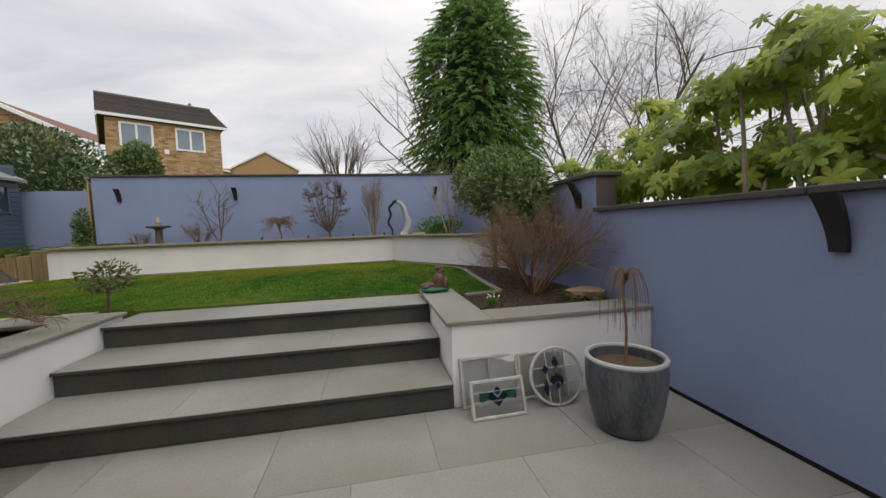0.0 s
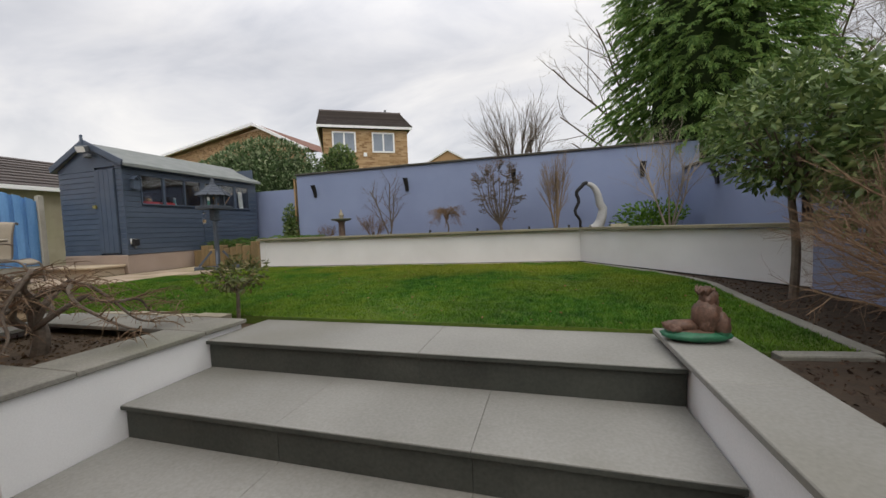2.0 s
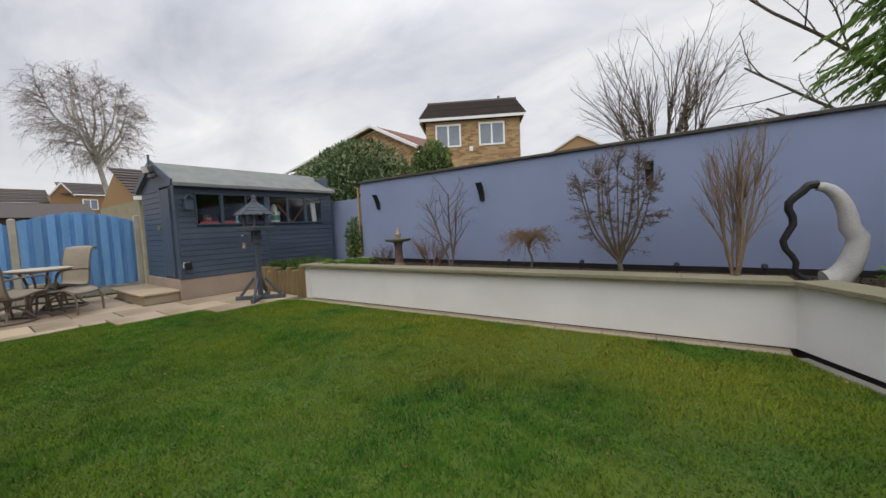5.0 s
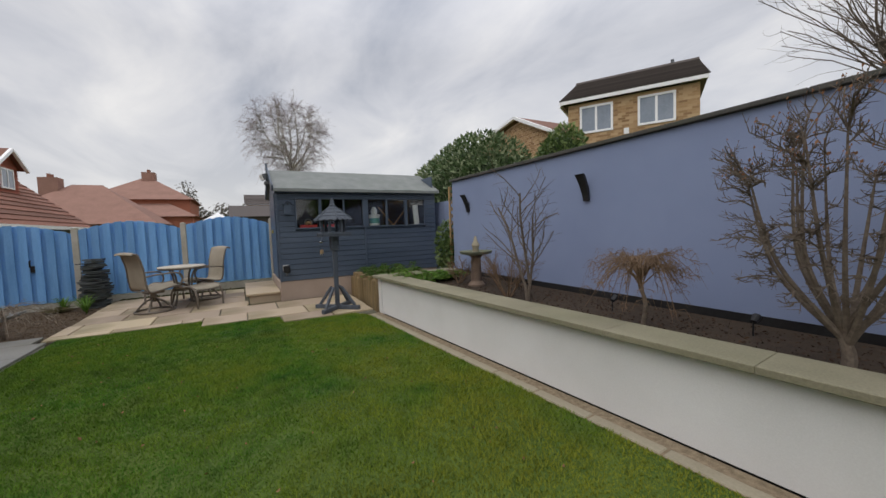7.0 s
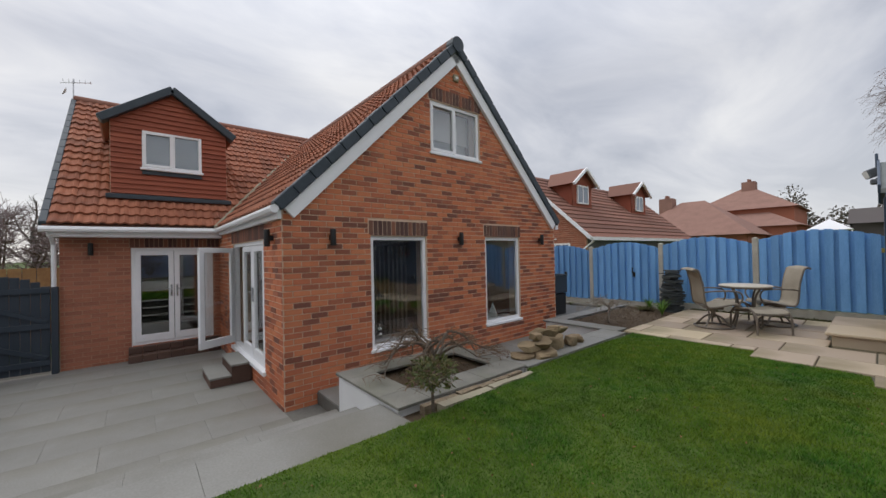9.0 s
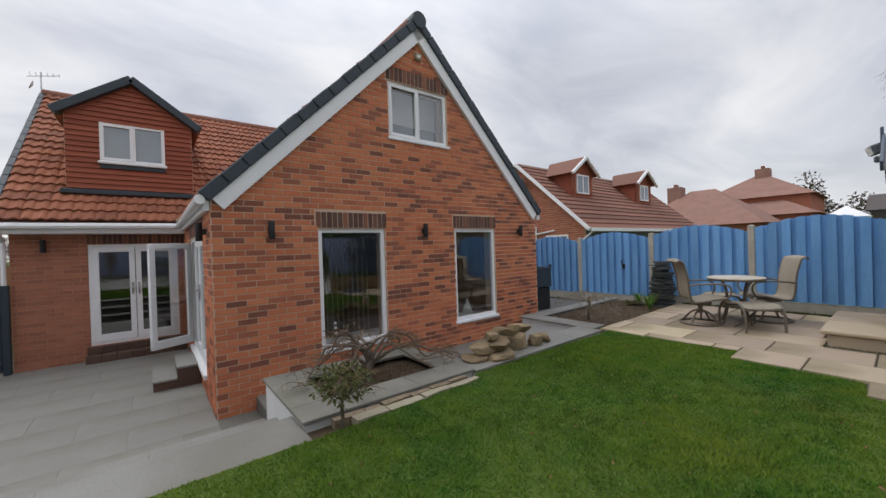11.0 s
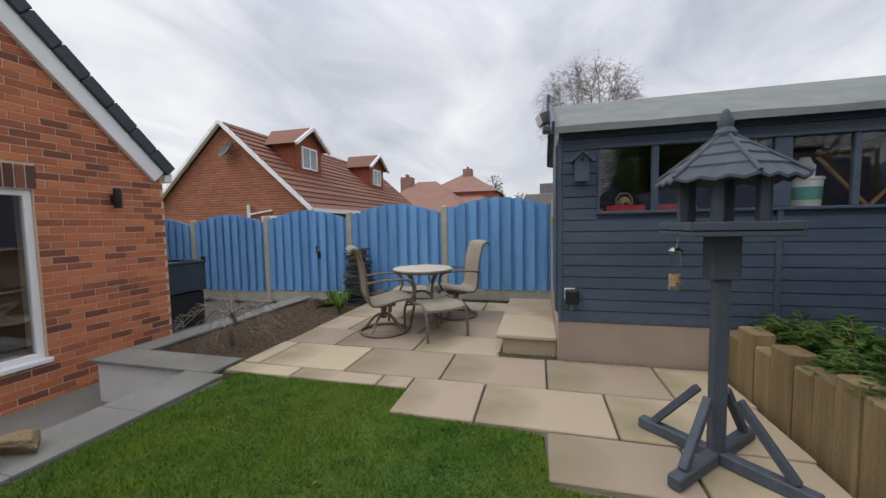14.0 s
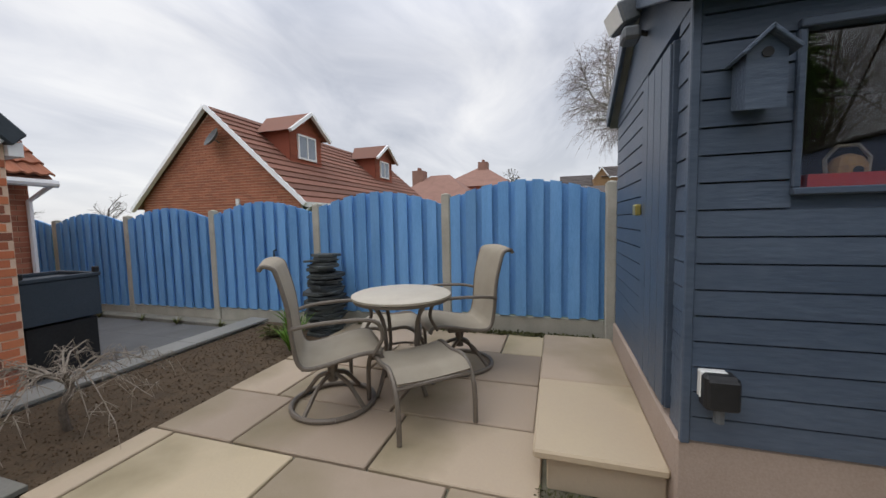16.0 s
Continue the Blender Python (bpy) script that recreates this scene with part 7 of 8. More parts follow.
# round-headed evergreen standard in the side bed
hol = thing("evergreen_standard", "round-headed glossy evergreen on a slender trunk", "tree", at=pose(1.76, 4.98, LAWN))
part("trunk", S().tube(curve([(0, 0, -.03), (.02, .01, .4), (-.02, 0, .80), (.03, .02, 1.2)], 4), .032, 8, .02), BARK, hol)
s = S()
r = random.Random(6)
for k in range(26):
    a, e = r.uniform(0, 6.28), r.uniform(-.2, 1.2)
    s.tube(curve([(0, 0, .85 + r.uniform(-.1, .3)), (.22 * math.cos(a), .22 * math.sin(a), 1.0 + .2 * e), (.48 * math.cos(a) * math.cos(e), .48 * math.sin(a) * math.cos(e), 1.12 + .48 * math.sin(e))], 3), .011, 4, .004)
part("crown_twig", s, BARK, hol)
Q, P = crown_points(rs, 4000, (0.06, -0.02, 1.28), (.62, .62, .50), .35, 24, .62, 5)
part("crown", leaf_mesh("crown", Q, rs.uniform(.05, .095, len(Q)), P + rs.normal(size=P.shape) * .8 + (0, 0, -.25), LF_HOL, .3, .42), LF_HOL, hol, "small glossy dark green leaves")

lau = thing("evergreen_shrub", "bushy dark glossy evergreen against the blue side wall", "shrub", at=pose(1.86, 4.22, .55))
s = S().tube(curve([(0, 0, -.03), (.03, .02, .4), (0, .02, .8)], 4), .022, 7, .014)
for k in range(16):
    a = r.uniform(0, 6.28)
    s.tube(curve([(0, 0, .3 + .4 * r.random()), (.12 * math.cos(a), .2 * math.sin(a), .8), (.18 * math.cos(a), .4 * math.sin(a), r.uniform(.7, 1.3))], 3), .009, 4, .004)
part("stem", s, BARK, lau)
Q, P = crown_points(rs, 2600, (-.02, 0, .98), (.28, .55, .55), .3, 18, .55, 61)
part("crown", leaf_mesh("crown", Q, rs.uniform(.05, .10, len(Q)), P + rs.normal(size=P.shape) * .8 + (0, 0, -.2), LF_HOL, .3, .42), LF_HOL, lau, "glossy dark green leaves")

# brown twiggy shrub at the corner of the side bed
TW = [(9, .66, 34, .03, .16), (8, .6, 40, .02, .2), (6, .6, 42, .0, .24), (0, 0, 0, 0, .28)]
sh = bare_tree("bare_shrub", "dense brown leafless shrub in the side bed", pose(1.62, 3.42, .55), .82, .0125, TW, 21, TWIG, 17, .72, "shrub")

# low plants in the side bed
def tuft(name, label, at, n, h, spread, material, seed, droop=.5, wide=.06, category="plant"):
    r = random.Random(seed)
    t = thing(name, label, category, "", at)
    s = S()
    for k in range(n):
        a, R, H = r.uniform(0, 6.28), spread * r.uniform(.4, 1), h * r.uniform(.6, 1.1)
        c, s_ = math.cos(a), math.sin(a)
        pts = [Vector((c * R * f * (.5 + .5 * f), s_ * R * f * (.5 + .5 * f), H * (f * 1.6 - droop * 1.2 * f * f))) for f in (0, .3, .6, .85, 1)]
        w = wide * r.uniform(.6, 1.1)
        vs, fs = [], []
        for f, p in zip((.6, 1, .9, .5, .05), pts):
            vs += [p + Vector((-s_, c, 0)) * w * f * .5, p + Vector((s_, -c, 0)) * w * f * .5]
        for i in range(4):
            fs.append((2 * i, 2 * i + 1, 2 * i + 3, 2 * i + 2))
        s.add(vs, fs)
    part("leaves", s, material, t)
    return t


def fern(name, label, at, n, L, seed, material=LF_FERN, group="", up=.45, category="plant"):
    """Arching fronds with rows of leaflets."""
    r = random.Random(seed)
    t = thing(name, label, category, group, at)
    pts, dirs, sz, ribs = [], [], [], S()
    for k in range(n):
        a, q = r.uniform(0, 6.28), L * r.uniform(.6, 1.1)
        c, s_ = math.cos(a), math.sin(a)
        e = up * r.uniform(.5, 1.6)
        P = [Vector((c * q * f, s_ * q * f, q * (e * 1.6 * f - 1.1 * e * f * f) + .02)) for f in [i / 8 for i in range(9)]]
        ribs.tube(P, .004, 3, .001)
        for i in range(1, 9):
            for w in (-1, -.6, .6, 1):
                pts.append(P[i])
                dirs.append(Vector((c * .55 - s_ * w, s_ * .55 + c * w, r.uniform(-.2, .25))))
                sz.append(q * (.34 - .028 * i) * r.uniform(.8, 1.15))
    part("stalks", ribs, TWIG, t)
    part("fronds", leaf_mesh("fronds", pts, sz, dirs, material, .2, .26, seed), material, t)
    return t


sdr = tuft("snowdrop_clump", "small clump of thin leaves with white snowdrops", pose(1.02, 2.92, .55), 60, .10, .09, LF_FERN, 3, .4, .007)
for k in range(9):
    a, q = 2.4 * k, .02 + .007 * k
    part("flower", S().lathe([(.001, .013), (.004, .008), (.0055, 0), (.004, -.005)], 6, pose(q * math.cos(a), q * math.sin(a), .10 + .006 * (k % 4))), WHITEP, sdr, "white snowdrop")
    part("flower_stalk", S().tube([(q * .6 * math.cos(a), q * .6 * math.sin(a), 0), (q * math.cos(a), q * math.sin(a), .115 + .006 * (k % 4))], .0015, 4), LF_FERN, sdr)
fern("low_evergreen", "low pale green spreading plant by the coping", pose(1.80, 2.86, .55), 26, .20, 5, LF_BRN)
for x_, y_, L_, sd in ((-7.05, 8.05, .34, 1), (-6.75, 8.15, .40, 2), (-6.4, 8.0, .42, 3), (-6.05, 8.1, .38, 4), (-5.75, 8.2, .34, 5), (-6.5, 8.5, .42, 6), (-6.05, 7.95, .30, 14)):
    fern("fern", "bushy deep green fern behind the timber edging", pose(x_, y_, .86), 44, L_ * .95, sd, LF_FERND, group="ferns", up=.75)
for x_, y_, L_, sd in ((-5.15, 8.15, .42, 7), (-4.85, 8.0, .36, 8), (-5.0, 8.45, .40, 9)):
    fern("juniper", "spreading bright green juniper in the long planter", pose(x_, y_, 1.03), 34, L_, sd, group="junipers", up=.3)
Q, P = crown_points(rs, 1700, (0, 0, .18), (.60, .36, .34), .3, 9, .6, 31)
ev_ = thing("low_evergreen", "low glossy evergreen bush in the planter corner", "shrub", at=pose(1.62, 8.25, 1.0))
part("leaves", leaf_mesh("leaves", Q, rs.uniform(.05, .09, len(Q)), P + rs.normal(size=P.shape) * .6, LF_FERN), LF_FERN, ev_)
part("stem", S().tube([(0, 0, 0), (0, 0, .3)], .02, 6, .01), BARK, ev_)
iv = thing("ivy", "dark climbing ivy on the trellis", "climber", at=pose(-5.86, 9.0, .9))
Q, P = crown_points(rs, 1500, (0, 0, .45), (.20, .18, .55), .3, 8, .4, 33)
part("leaves", leaf_mesh("leaves", Q, rs.uniform(.05, .09, len(Q)), P + rs.normal(size=P.shape) * .7, LF_HOL), LF_HOL, iv)
part("stem", S().tube([(0, 0, -.1), (.02, 0, .6)], .015, 6, .006), BARK, iv)

TAN = mat("tan_stem", (0.15, 0.11, 0.075), (0.28, 0.21, 0.145), 0.9, 9, 60, 0.4)
# bare shrubs in the long planter
FAN = [(10, .6, 28, .06, .10), (6, .55, 34, .05, .16), (4, .5, 36, .02, .2), (0, 0, 0, 0, .22)]
bare_tree("bare_shrub", "open bare shrub with budding twigs against the wall", pose(-3.02, 8.32, 1.03), 1.10, .016, [(9, .48, 40, .05, .16), (5, .42, 46, .03, .22), (3, .4, 50, .0, .25), (0, 0, 0, 0, .25)], 4, BARK, 3, .20, "shrub", "planter shrubs")
bare_tree("bare_shrub", "small bare shrub low in the planter", pose(-3.38, 8.36, 1.03), .46, .009, FAN, 14, TWIG, 7, .75, "shrub", "planter shrubs")
bare_tree("bare_shrub", "low bare red-brown shrub by the bird bath", pose(-4.52, 8.45, 1.03), .34, .007, FAN, 15, TWIG, 6, .6, "shrub", "planter shrubs")
crown_tree("bare_shrub", "dense rounded bare shrub on a short trunk against the wall", pose(-.84, 8.28, 1.03), [(0, 0, -.05), (.02, 0, .10), (-.01, .01, .22)], .034, (-.03, .02, .80), (.54, .34, .58), 14, 190, 7, -.35, .0027, 5, BARK, BARK, "shrub", "planter shrubs", .35, .5, LF_DRY)
bare_tree("bare_shrub", "upright vase of pale bare stems", pose(.12, 8.2, 1.03), 1.08, .014, [(8, .56, 15, .11, .13), (6, .5, 18, .09, .15), (4, .48, 24, .05, .18), (0, 0, 0, 0, .2)], 6, TAN, 8, .15, "shrub", "planter shrubs")
bare_tree("bare_shrub", "multi-stemmed bare shrub with pale stems", pose(1.72, 7.75, 1.02), 1.28, .013, [(8, .6, 36, .05, .12), (6, .55, 38, .03, .16), (4, .5, 36, .02, .2), (0, 0, 0, 0, .22)], 7, BARKB, 5, .38, "shrub", "planter shrubs")


def weeper(label, at, h, R, n, seed, mat_=TWIG, thick=.018, flat=.35):
    """A low dome of arching, drooping twigs on a short crooked trunk."""
    r = random.Random(seed)
    t = thing("weeping_shrub", label, "shrub", "weeping shrubs", at)
    part("trunk", S().tube(curve([(0, 0, -.04), (.03, .01, h * .35), (-.02, .02, h * .62), (.01, 0, h * .8)], 4), thick, 7, thick * .7), BARK, t)
    s = S()
    for k in range(n):
        a = 6.283 * k / n + r.uniform(-.3, .3)
        c, s_ = math.cos(a), math.sin(a)
        q = R * r.uniform(.55, 1.05)
        b0 = Vector((0, 0, h * r.uniform(.6, .85)))
        b1 = Vector((c * q * .45, s_ * q * .45, h * r.uniform(.85, 1.1)))
        b2 = Vector((c * q, s_ * q, h * r.uniform(.25, flat + .5)))
        P = curve([b0, b1, b2], 5)
        s.tube(P, thick * .32, 5, thick * .08)
        for j in range(12):
            f = r.uniform(.3, 1)
            i = min(int(f * (len(P) - 1)), len(P) - 2)
            w = a + r.uniform(-1.2, 1.2)
            l_ = q * r.uniform(.15, .4)
            o = P[i]
            e1 = o + Vector((math.cos(w) * l_ * .6, math.sin(w) * l_ * .6, r.uniform(-.02, .06)))
            e2 = o + Vector((math.cos(w) * l_, math.sin(w) * l_, -l_ * r.uniform(.2, .8)))
            s.tube([o, e1, e2], thick * .11, 3, thick * .04)
            for _ in range(3):
                e3 = e1 + Vector((r.uniform(-.1, .1), r.uniform(-.1, .1), r.uniform(-.12, .02))) * (R * .9)
                s.tube([e1, e3], thick * .07, 3, thick * .03)
    part("crown_twig", s, mat_, t)
    return t




def contorted(label, at, reach, h, limbs, seed, bark):
    """Low crooked limbs that creep outwards over the planter, with hooked twigs."""
    r = random.Random(seed)
    t = thing("weeping_shrub", label, "shrub", "weeping shrubs", at)
    part("trunk", S().tube(curve([(0, 0, -.05), (.03, .02, .10), (-.02, .03, .20)], 4), .045, 8, .036), bark, t)
    wood, thin = S(), S()
    for k in range(limbs):
        a = 6.283 * (k + r.uniform(-.3, .3)) / limbs
        p, pts = Vector((0, 0, r.uniform(.12, .22))), []
        L, n = reach * r.uniform(.6, 1.05), 7
        top = h * r.uniform(.5, 1.0)
        for i in range(n + 1):
            f = i / n
            pts.append(Vector((math.cos(a) * L * f, math.sin(a) * L * f * .62, .15 + top * math.sin(math.pi * min(1, f * 1.12)) * (1 - .35 * f))) + Vector((r.uniform(-1, 1), r.uniform(-1, 1), r.uniform(-.7, .7))) * (.055 if i else 0))
            a += r.uniform(-.22, .22)
        P = curve(pts, 4)
        wood.tube(P, .020 * r.uniform(.7, 1.1), 6, .005)
        for j in range(20):
            i = r.randrange(len(P) // 4, len(P))
            o, w, l_ = P[i], a + r.uniform(-1.7, 1.7), r.uniform(.10, .30)
            q1 = o + Vector((math.cos(w), math.sin(w), r.uniform(-.1, .5))) * l_ * .5
            q2 = q1 + Vector((math.cos(w + r.uniform(-1, 1)), math.sin(w + r.uniform(-1, 1)), r.uniform(-.7, .2))) * l_ * .5
            thin.tube(curve([o, q1, q2], 3), .0042, 4, .0016)
            for _ in range(4):
                e = q1.lerp(q2, r.random())
                v = Vector((r.uniform(-1, 1), r.uniform(-1, 1), r.uniform(-.8, .5))) * .09
                thin.tube([e, e + v * .6, e + v + Vector((0, 0, -.02))], .0021, 3, .001)
    part("limb", wood, bark, t, "crooked grey limbs")
    part("crown_twig", thin, TWIG, t)


contorted("low crooked bare weeping maple spreading over the raised planter", pose(-3.02, 3.02, .52), .95, .40, 11, 3, BARK)
weeper("small weeping bare maple in the flower bed", pose(-7.22, 3.06, .53), .44, .55, 15, 4, BARKB, .024, .15)
weeper("small domed weeping shrub in the long planter", pose(-1.85, 8.32, 1.03), .50, .36, 46, 5, TWIG, .016, .45)
mini = thing("small_shrub", "small round bronze-green shrub on a single stem", "shrub", at=pose(-2.36, 3.88, .55) @ Matrix.Diagonal((.92, .92, .80, 1)))
part("trunk", S().tube([(0, 0, -.03), (.01, 0, .2), (0, .01, .32)], .017, 7, .012), BARK, mini)
s = S()
r = random.Random(16)
for k in range(14):
    a = r.uniform(0, 6.28)
    s.tube([(0, 0, .25), (.12 * math.cos(a), .12 * math.sin(a), .36), (.22 * math.cos(a), .22 * math.sin(a), r.uniform(.34, .5))], .006, 4, .003)
part("crown_twig", s, BARK, mini)
Q, P = crown_points(rs, 460, (0, 0, .44), (.26, .26, .19), .3, 12, .6, 12)
part("crown", leaf_mesh("crown", Q, rs.uniform(.04, .07, len(Q)), P + rs.normal(size=P.shape) * .7, LF_BRN, .3, .42), LF_BRN, mini, "bronze-green leathery leaves")
for x_, y_, sd in ((-9.0, 3.35, 21), (-8.75, 3.45, 22), (-9.3, 3.0, 23)):
    tuft("iris_clump", "clump of strappy green leaves in the bed", pose(x_, y_, .53), 40, .26, .22, LF_FERN, sd, .45, .02)
for x_, y_, sd in ((-9.52, 1.7, 31), (-9.52, .9, 32), (-9.53, .2, 33), (-9.52, -.7, 34)):
    tuft("weed_clump", "small green weeds along the drive kerb", pose(x_, y_, .425), 24, .09, .12, LF_BRN, sd, .5, .02)
fern("moss_clump", "yellow-green mossy clump by the slates", pose(-9.15, 2.95, .53), 40, .22, 24, LF_BRN)

# bare trees beyond the walls
def knuckle(c, size, r):
    """A rough eight-sided swelling on a cut limb."""
    vs = [tuple(Vector(c) + Vector((x, y, z)) * size * r.uniform(.7, 1.2)) for x, y, z in ((1, 0, 0), (-1, 0, 0), (0, 1, 0), (0, -1, 0), (0, 0, 1), (0, 0, -1))]
    return vs, [(0, 2, 4), (2, 1, 4), (1, 3, 4), (3, 0, 4), (2, 0, 5), (1, 2, 5), (3, 1, 5), (0, 3, 5)]


BIG = [(9, .62, 42, .05, .09), (8, .6, 40, .04, .14), (7, .56, 38, .03, .18), (5, .55, 36, .0, .2), (0, 0, 0, 0, .22)]
pol = thing("bare_tree", "pollarded bare tree with upright shoots behind the wall", "tree", "far trees", pose(-.62, 10.0, -.45))
r = random.Random(31)
part("trunk", S().tube(curve([(0, 0, 0), (.03, .02, 1.6), (-.02, 0, 2.7)], 4), .10, 8, .08), BARK, pol)
limb, shoot = S(), S()
for k in range(11):
    a = 6.283 * (k + r.uniform(-.3, .3)) / 11
    end = Vector((math.cos(a) * r.uniform(.28, .62), math.sin(a) * r.uniform(.2, .55), r.uniform(3.2, 3.62)))
    P = curve([(0, 0, 2.6), (end.x * .6, end.y * .6, 2.85), end], 5)
    limb.tube([q + Vector((r.uniform(-.03, .03), r.uniform(-.03, .03), r.uniform(-.02, .02))) for q in P], .030, 6, .017)
    for q in P[-5:]:
        limb.add(*knuckle(q, .036, r))
    for j in range(13):
        o = P[-1 - r.randrange(4)]
        d = Vector((math.cos(a) * r.uniform(.0, 1.0) + r.uniform(-.25, .25), math.sin(a) * r.uniform(.0, 1.0) + r.uniform(-.25, .25), 1)).normalized()
        grow(shoot, r, o, d, r.uniform(.5, 1.15), .0052, 0, [(5, .42, 38, .02, .2), (0, 0, 0, .04, .22)])
part("limb", limb, BARK, pol, "knobbly cut-back limbs")
part("crown_twig", shoot, BARK, pol)
bare_tree("bare_tree", "large dark bare tree beyond the side wall", pose(11.0, 16.5, -.5), 9.0, .085, [(12, .62, 52, -.01, .10), (9, .6, 46, -.03, .16), (7, .56, 42, -.03, .2), (5, .5, 40, .0, .22), (0, 0, 0, 0, .22)], 33, BARK, 4, .5, "tree", "far trees")
lt = thing("bare_tree", "bare tree leaning out beside the conifer", "tree", "far trees", pose(3.0, 12.2, -.5))
r = random.Random(35)
s = S()
part("trunk", S().tube([(0, 0, 0), (-.15, 0, 2.0), (-.4, .05, 3.4)], .13, 8, .09), BARK, lt)
for z0, dx, dz, L in ((2.9, -1, .45, 2.6), (3.3, -1, .75, 3.0), (3.4, -.8, 1.2, 3.0), (3.1, -1, .25, 2.0), (3.4, -.3, 1, 2.6)):
    grow(s, r, Vector((-.35, 0, z0)), Vector((dx, r.uniform(-.3, .3), dz)), L * 1.15, .032, 0, [(5, .5, 42, .03, .14), (5, .5, 44, .02, .18), (3, .5, 42, .0, .2), (0, 0, 0, 0, .22)])
part("crown_twig", s, BARK, lt)
WHITEB = mat("silver_birch_bark", (0.32, 0.30, 0.27), (0.62, 0.60, 0.56), 0.9, 6, 50, 0.4, stain=.5, stain_col=(.06, .055, .05))
FINE = mat("birch_twig", (0.19, 0.155, 0.15), (0.33, 0.27, 0.265), 0.9, 10, 60, 0.2)
crown_tree("birch_tree", "silver birch with a fine bare weeping crown", pose(-25, 9.55, -.5), [(0, 0, -.1), (.05, -.1, 3.0), (-.05, -.45, 5.4), (0, -.75, 7.2)], .15, (0, -.80, 8.05), (2.6, 2.6, 2.45), 15, 330, 6, .75, .0065, 41, WHITEB, FINE, hollow=.5)
# flowering evergreen hedge behind the shed
hg = thing("evergreen_shrub", "big pale-flowering evergreen shrub behind the shed", "shrub", at=pose(-8.7, 11.6, -.4))
part("stem", S().tube([(0, 0, 0), (.2, 0, 1.8), (0, 0, 3)], .12, 8, .03), BARK, hg)
Q, P = crown_points(rs, 21000, (-.3, 0, 2.55), (2.75, 1.5, 2.15), .62, 22, .30, 51)
part("crown", leaf_mesh("crown", Q, rs.uniform(.09, .17, len(Q)), P + rs.normal(size=P.shape) * .7, LF_HED, .3, .45), LF_HED, hg)


def shade_core(parent, centre, radii):
    """A near-black core that stands for the shade inside a dense shrub, seen between its leaves."""
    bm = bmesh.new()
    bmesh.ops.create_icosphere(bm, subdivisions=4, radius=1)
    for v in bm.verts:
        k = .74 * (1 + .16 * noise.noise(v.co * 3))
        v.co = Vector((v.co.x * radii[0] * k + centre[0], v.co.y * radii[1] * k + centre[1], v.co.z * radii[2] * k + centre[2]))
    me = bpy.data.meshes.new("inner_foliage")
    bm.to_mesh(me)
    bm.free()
    me.materials.append(LF_SHADE)
    part("inner_foliage", me, LF_SHADE, parent, "dark core standing for the shade inside the crown")


shade_core(hg, (-.3, 0, 2.55), (2.75, 1.5, 2.15))
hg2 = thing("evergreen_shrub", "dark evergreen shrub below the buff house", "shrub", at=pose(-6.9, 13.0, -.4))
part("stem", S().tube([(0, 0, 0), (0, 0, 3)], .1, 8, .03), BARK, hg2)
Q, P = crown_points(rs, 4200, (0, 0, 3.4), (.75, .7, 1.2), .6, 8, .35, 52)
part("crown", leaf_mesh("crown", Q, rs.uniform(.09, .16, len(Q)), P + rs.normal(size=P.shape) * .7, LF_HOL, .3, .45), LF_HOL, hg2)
shade_core(hg2, (0, 0, 3.4), (.75, .7, 1.2))

# ---- grass: short leaning blades over the lawn, mossy in patches ----
def inside(px, py, poly):
    c = np.zeros(len(px), bool)
    for (xa, ya), (xb, yb) in zip(poly, poly[1:] + poly[:1]):
        hit = ((ya > py) != (yb > py)) & (px < (xb - xa) * (py - ya) / (yb - ya + 1e-12) + xa)
        c ^= hit
    return c


r = np.random.default_rng(77)
n = 560000
px, py = r.uniform(-6.6, 1.8, n), r.uniform(3.5, 8.0, n)
ok = inside(px, py, lawn_poly)
px, py = px[ok], py[ok]
n = len(px)
hgt = r.uniform(.008, .024, n) * (1 + .30 * np.sin(2.3 * px + 1.1) * np.sin(1.9 * py) + .35 * np.sin(11 * px + 3 * np.sin(4.3 * py)) * np.sin(9 * py + 2.5 * np.sin(5.1 * px)))
ang, ln = r.uniform(0, 2 * np.pi, n), r.uniform(.2, 1.1, n)
w = r.uniform(.0020, .0042, n)
V = np.empty((n, 3, 3))
V[:, 0] = np.stack([px - np.sin(ang) * w, py + np.cos(ang) * w, np.full(n, LAWN)], 1)
V[:, 1] = np.stack([px + np.sin(ang) * w, py - np.cos(ang) * w, np.full(n, LAWN)], 1)
V[:, 2] = np.stack([px + np.cos(ang) * hgt * ln, py + np.sin(ang) * hgt * ln, LAWN + hgt], 1)
me = bpy.data.meshes.new("grass")
me.vertices.add(n * 3)
me.vertices.foreach_set("co", V.reshape(-1))
me.loops.add(n * 3)
me.loops.foreach_set("vertex_index", np.arange(n * 3, dtype=np.int32))
me.polygons.add(n)
me.polygons.foreach_set("loop_start", np.arange(0, n * 3, 3, dtype=np.int32))
me.materials.append(BLADE)
me.update(calc_edges=True)
tagged(new("grass", me), "short mossy lawn grass in green and yellow patches", "grass", "", "stuff")
# leaf litter and crumbs on the beds
def litter(name, label, n, x0, x1, y0, y1, z, material, seed, size=(.008, .028), keep=None):
    r = np.random.default_rng(seed)
    P = np.stack([r.uniform(x0, x1, n), r.uniform(y0, y1, n), np.full(n, z)], 1)
    if keep:
        P = P[inside(P[:, 0], P[:, 1], keep)]
    D = r.normal(size=P.shape) * (1, 1, .35)
    D[:, 2] = np.abs(D[:, 2])
    ob = new(name, leaf_mesh(name, P, r.uniform(*size, len(P)), D, material, .5, .6, seed))
    tagged(ob, label, "litter", "", "stuff")


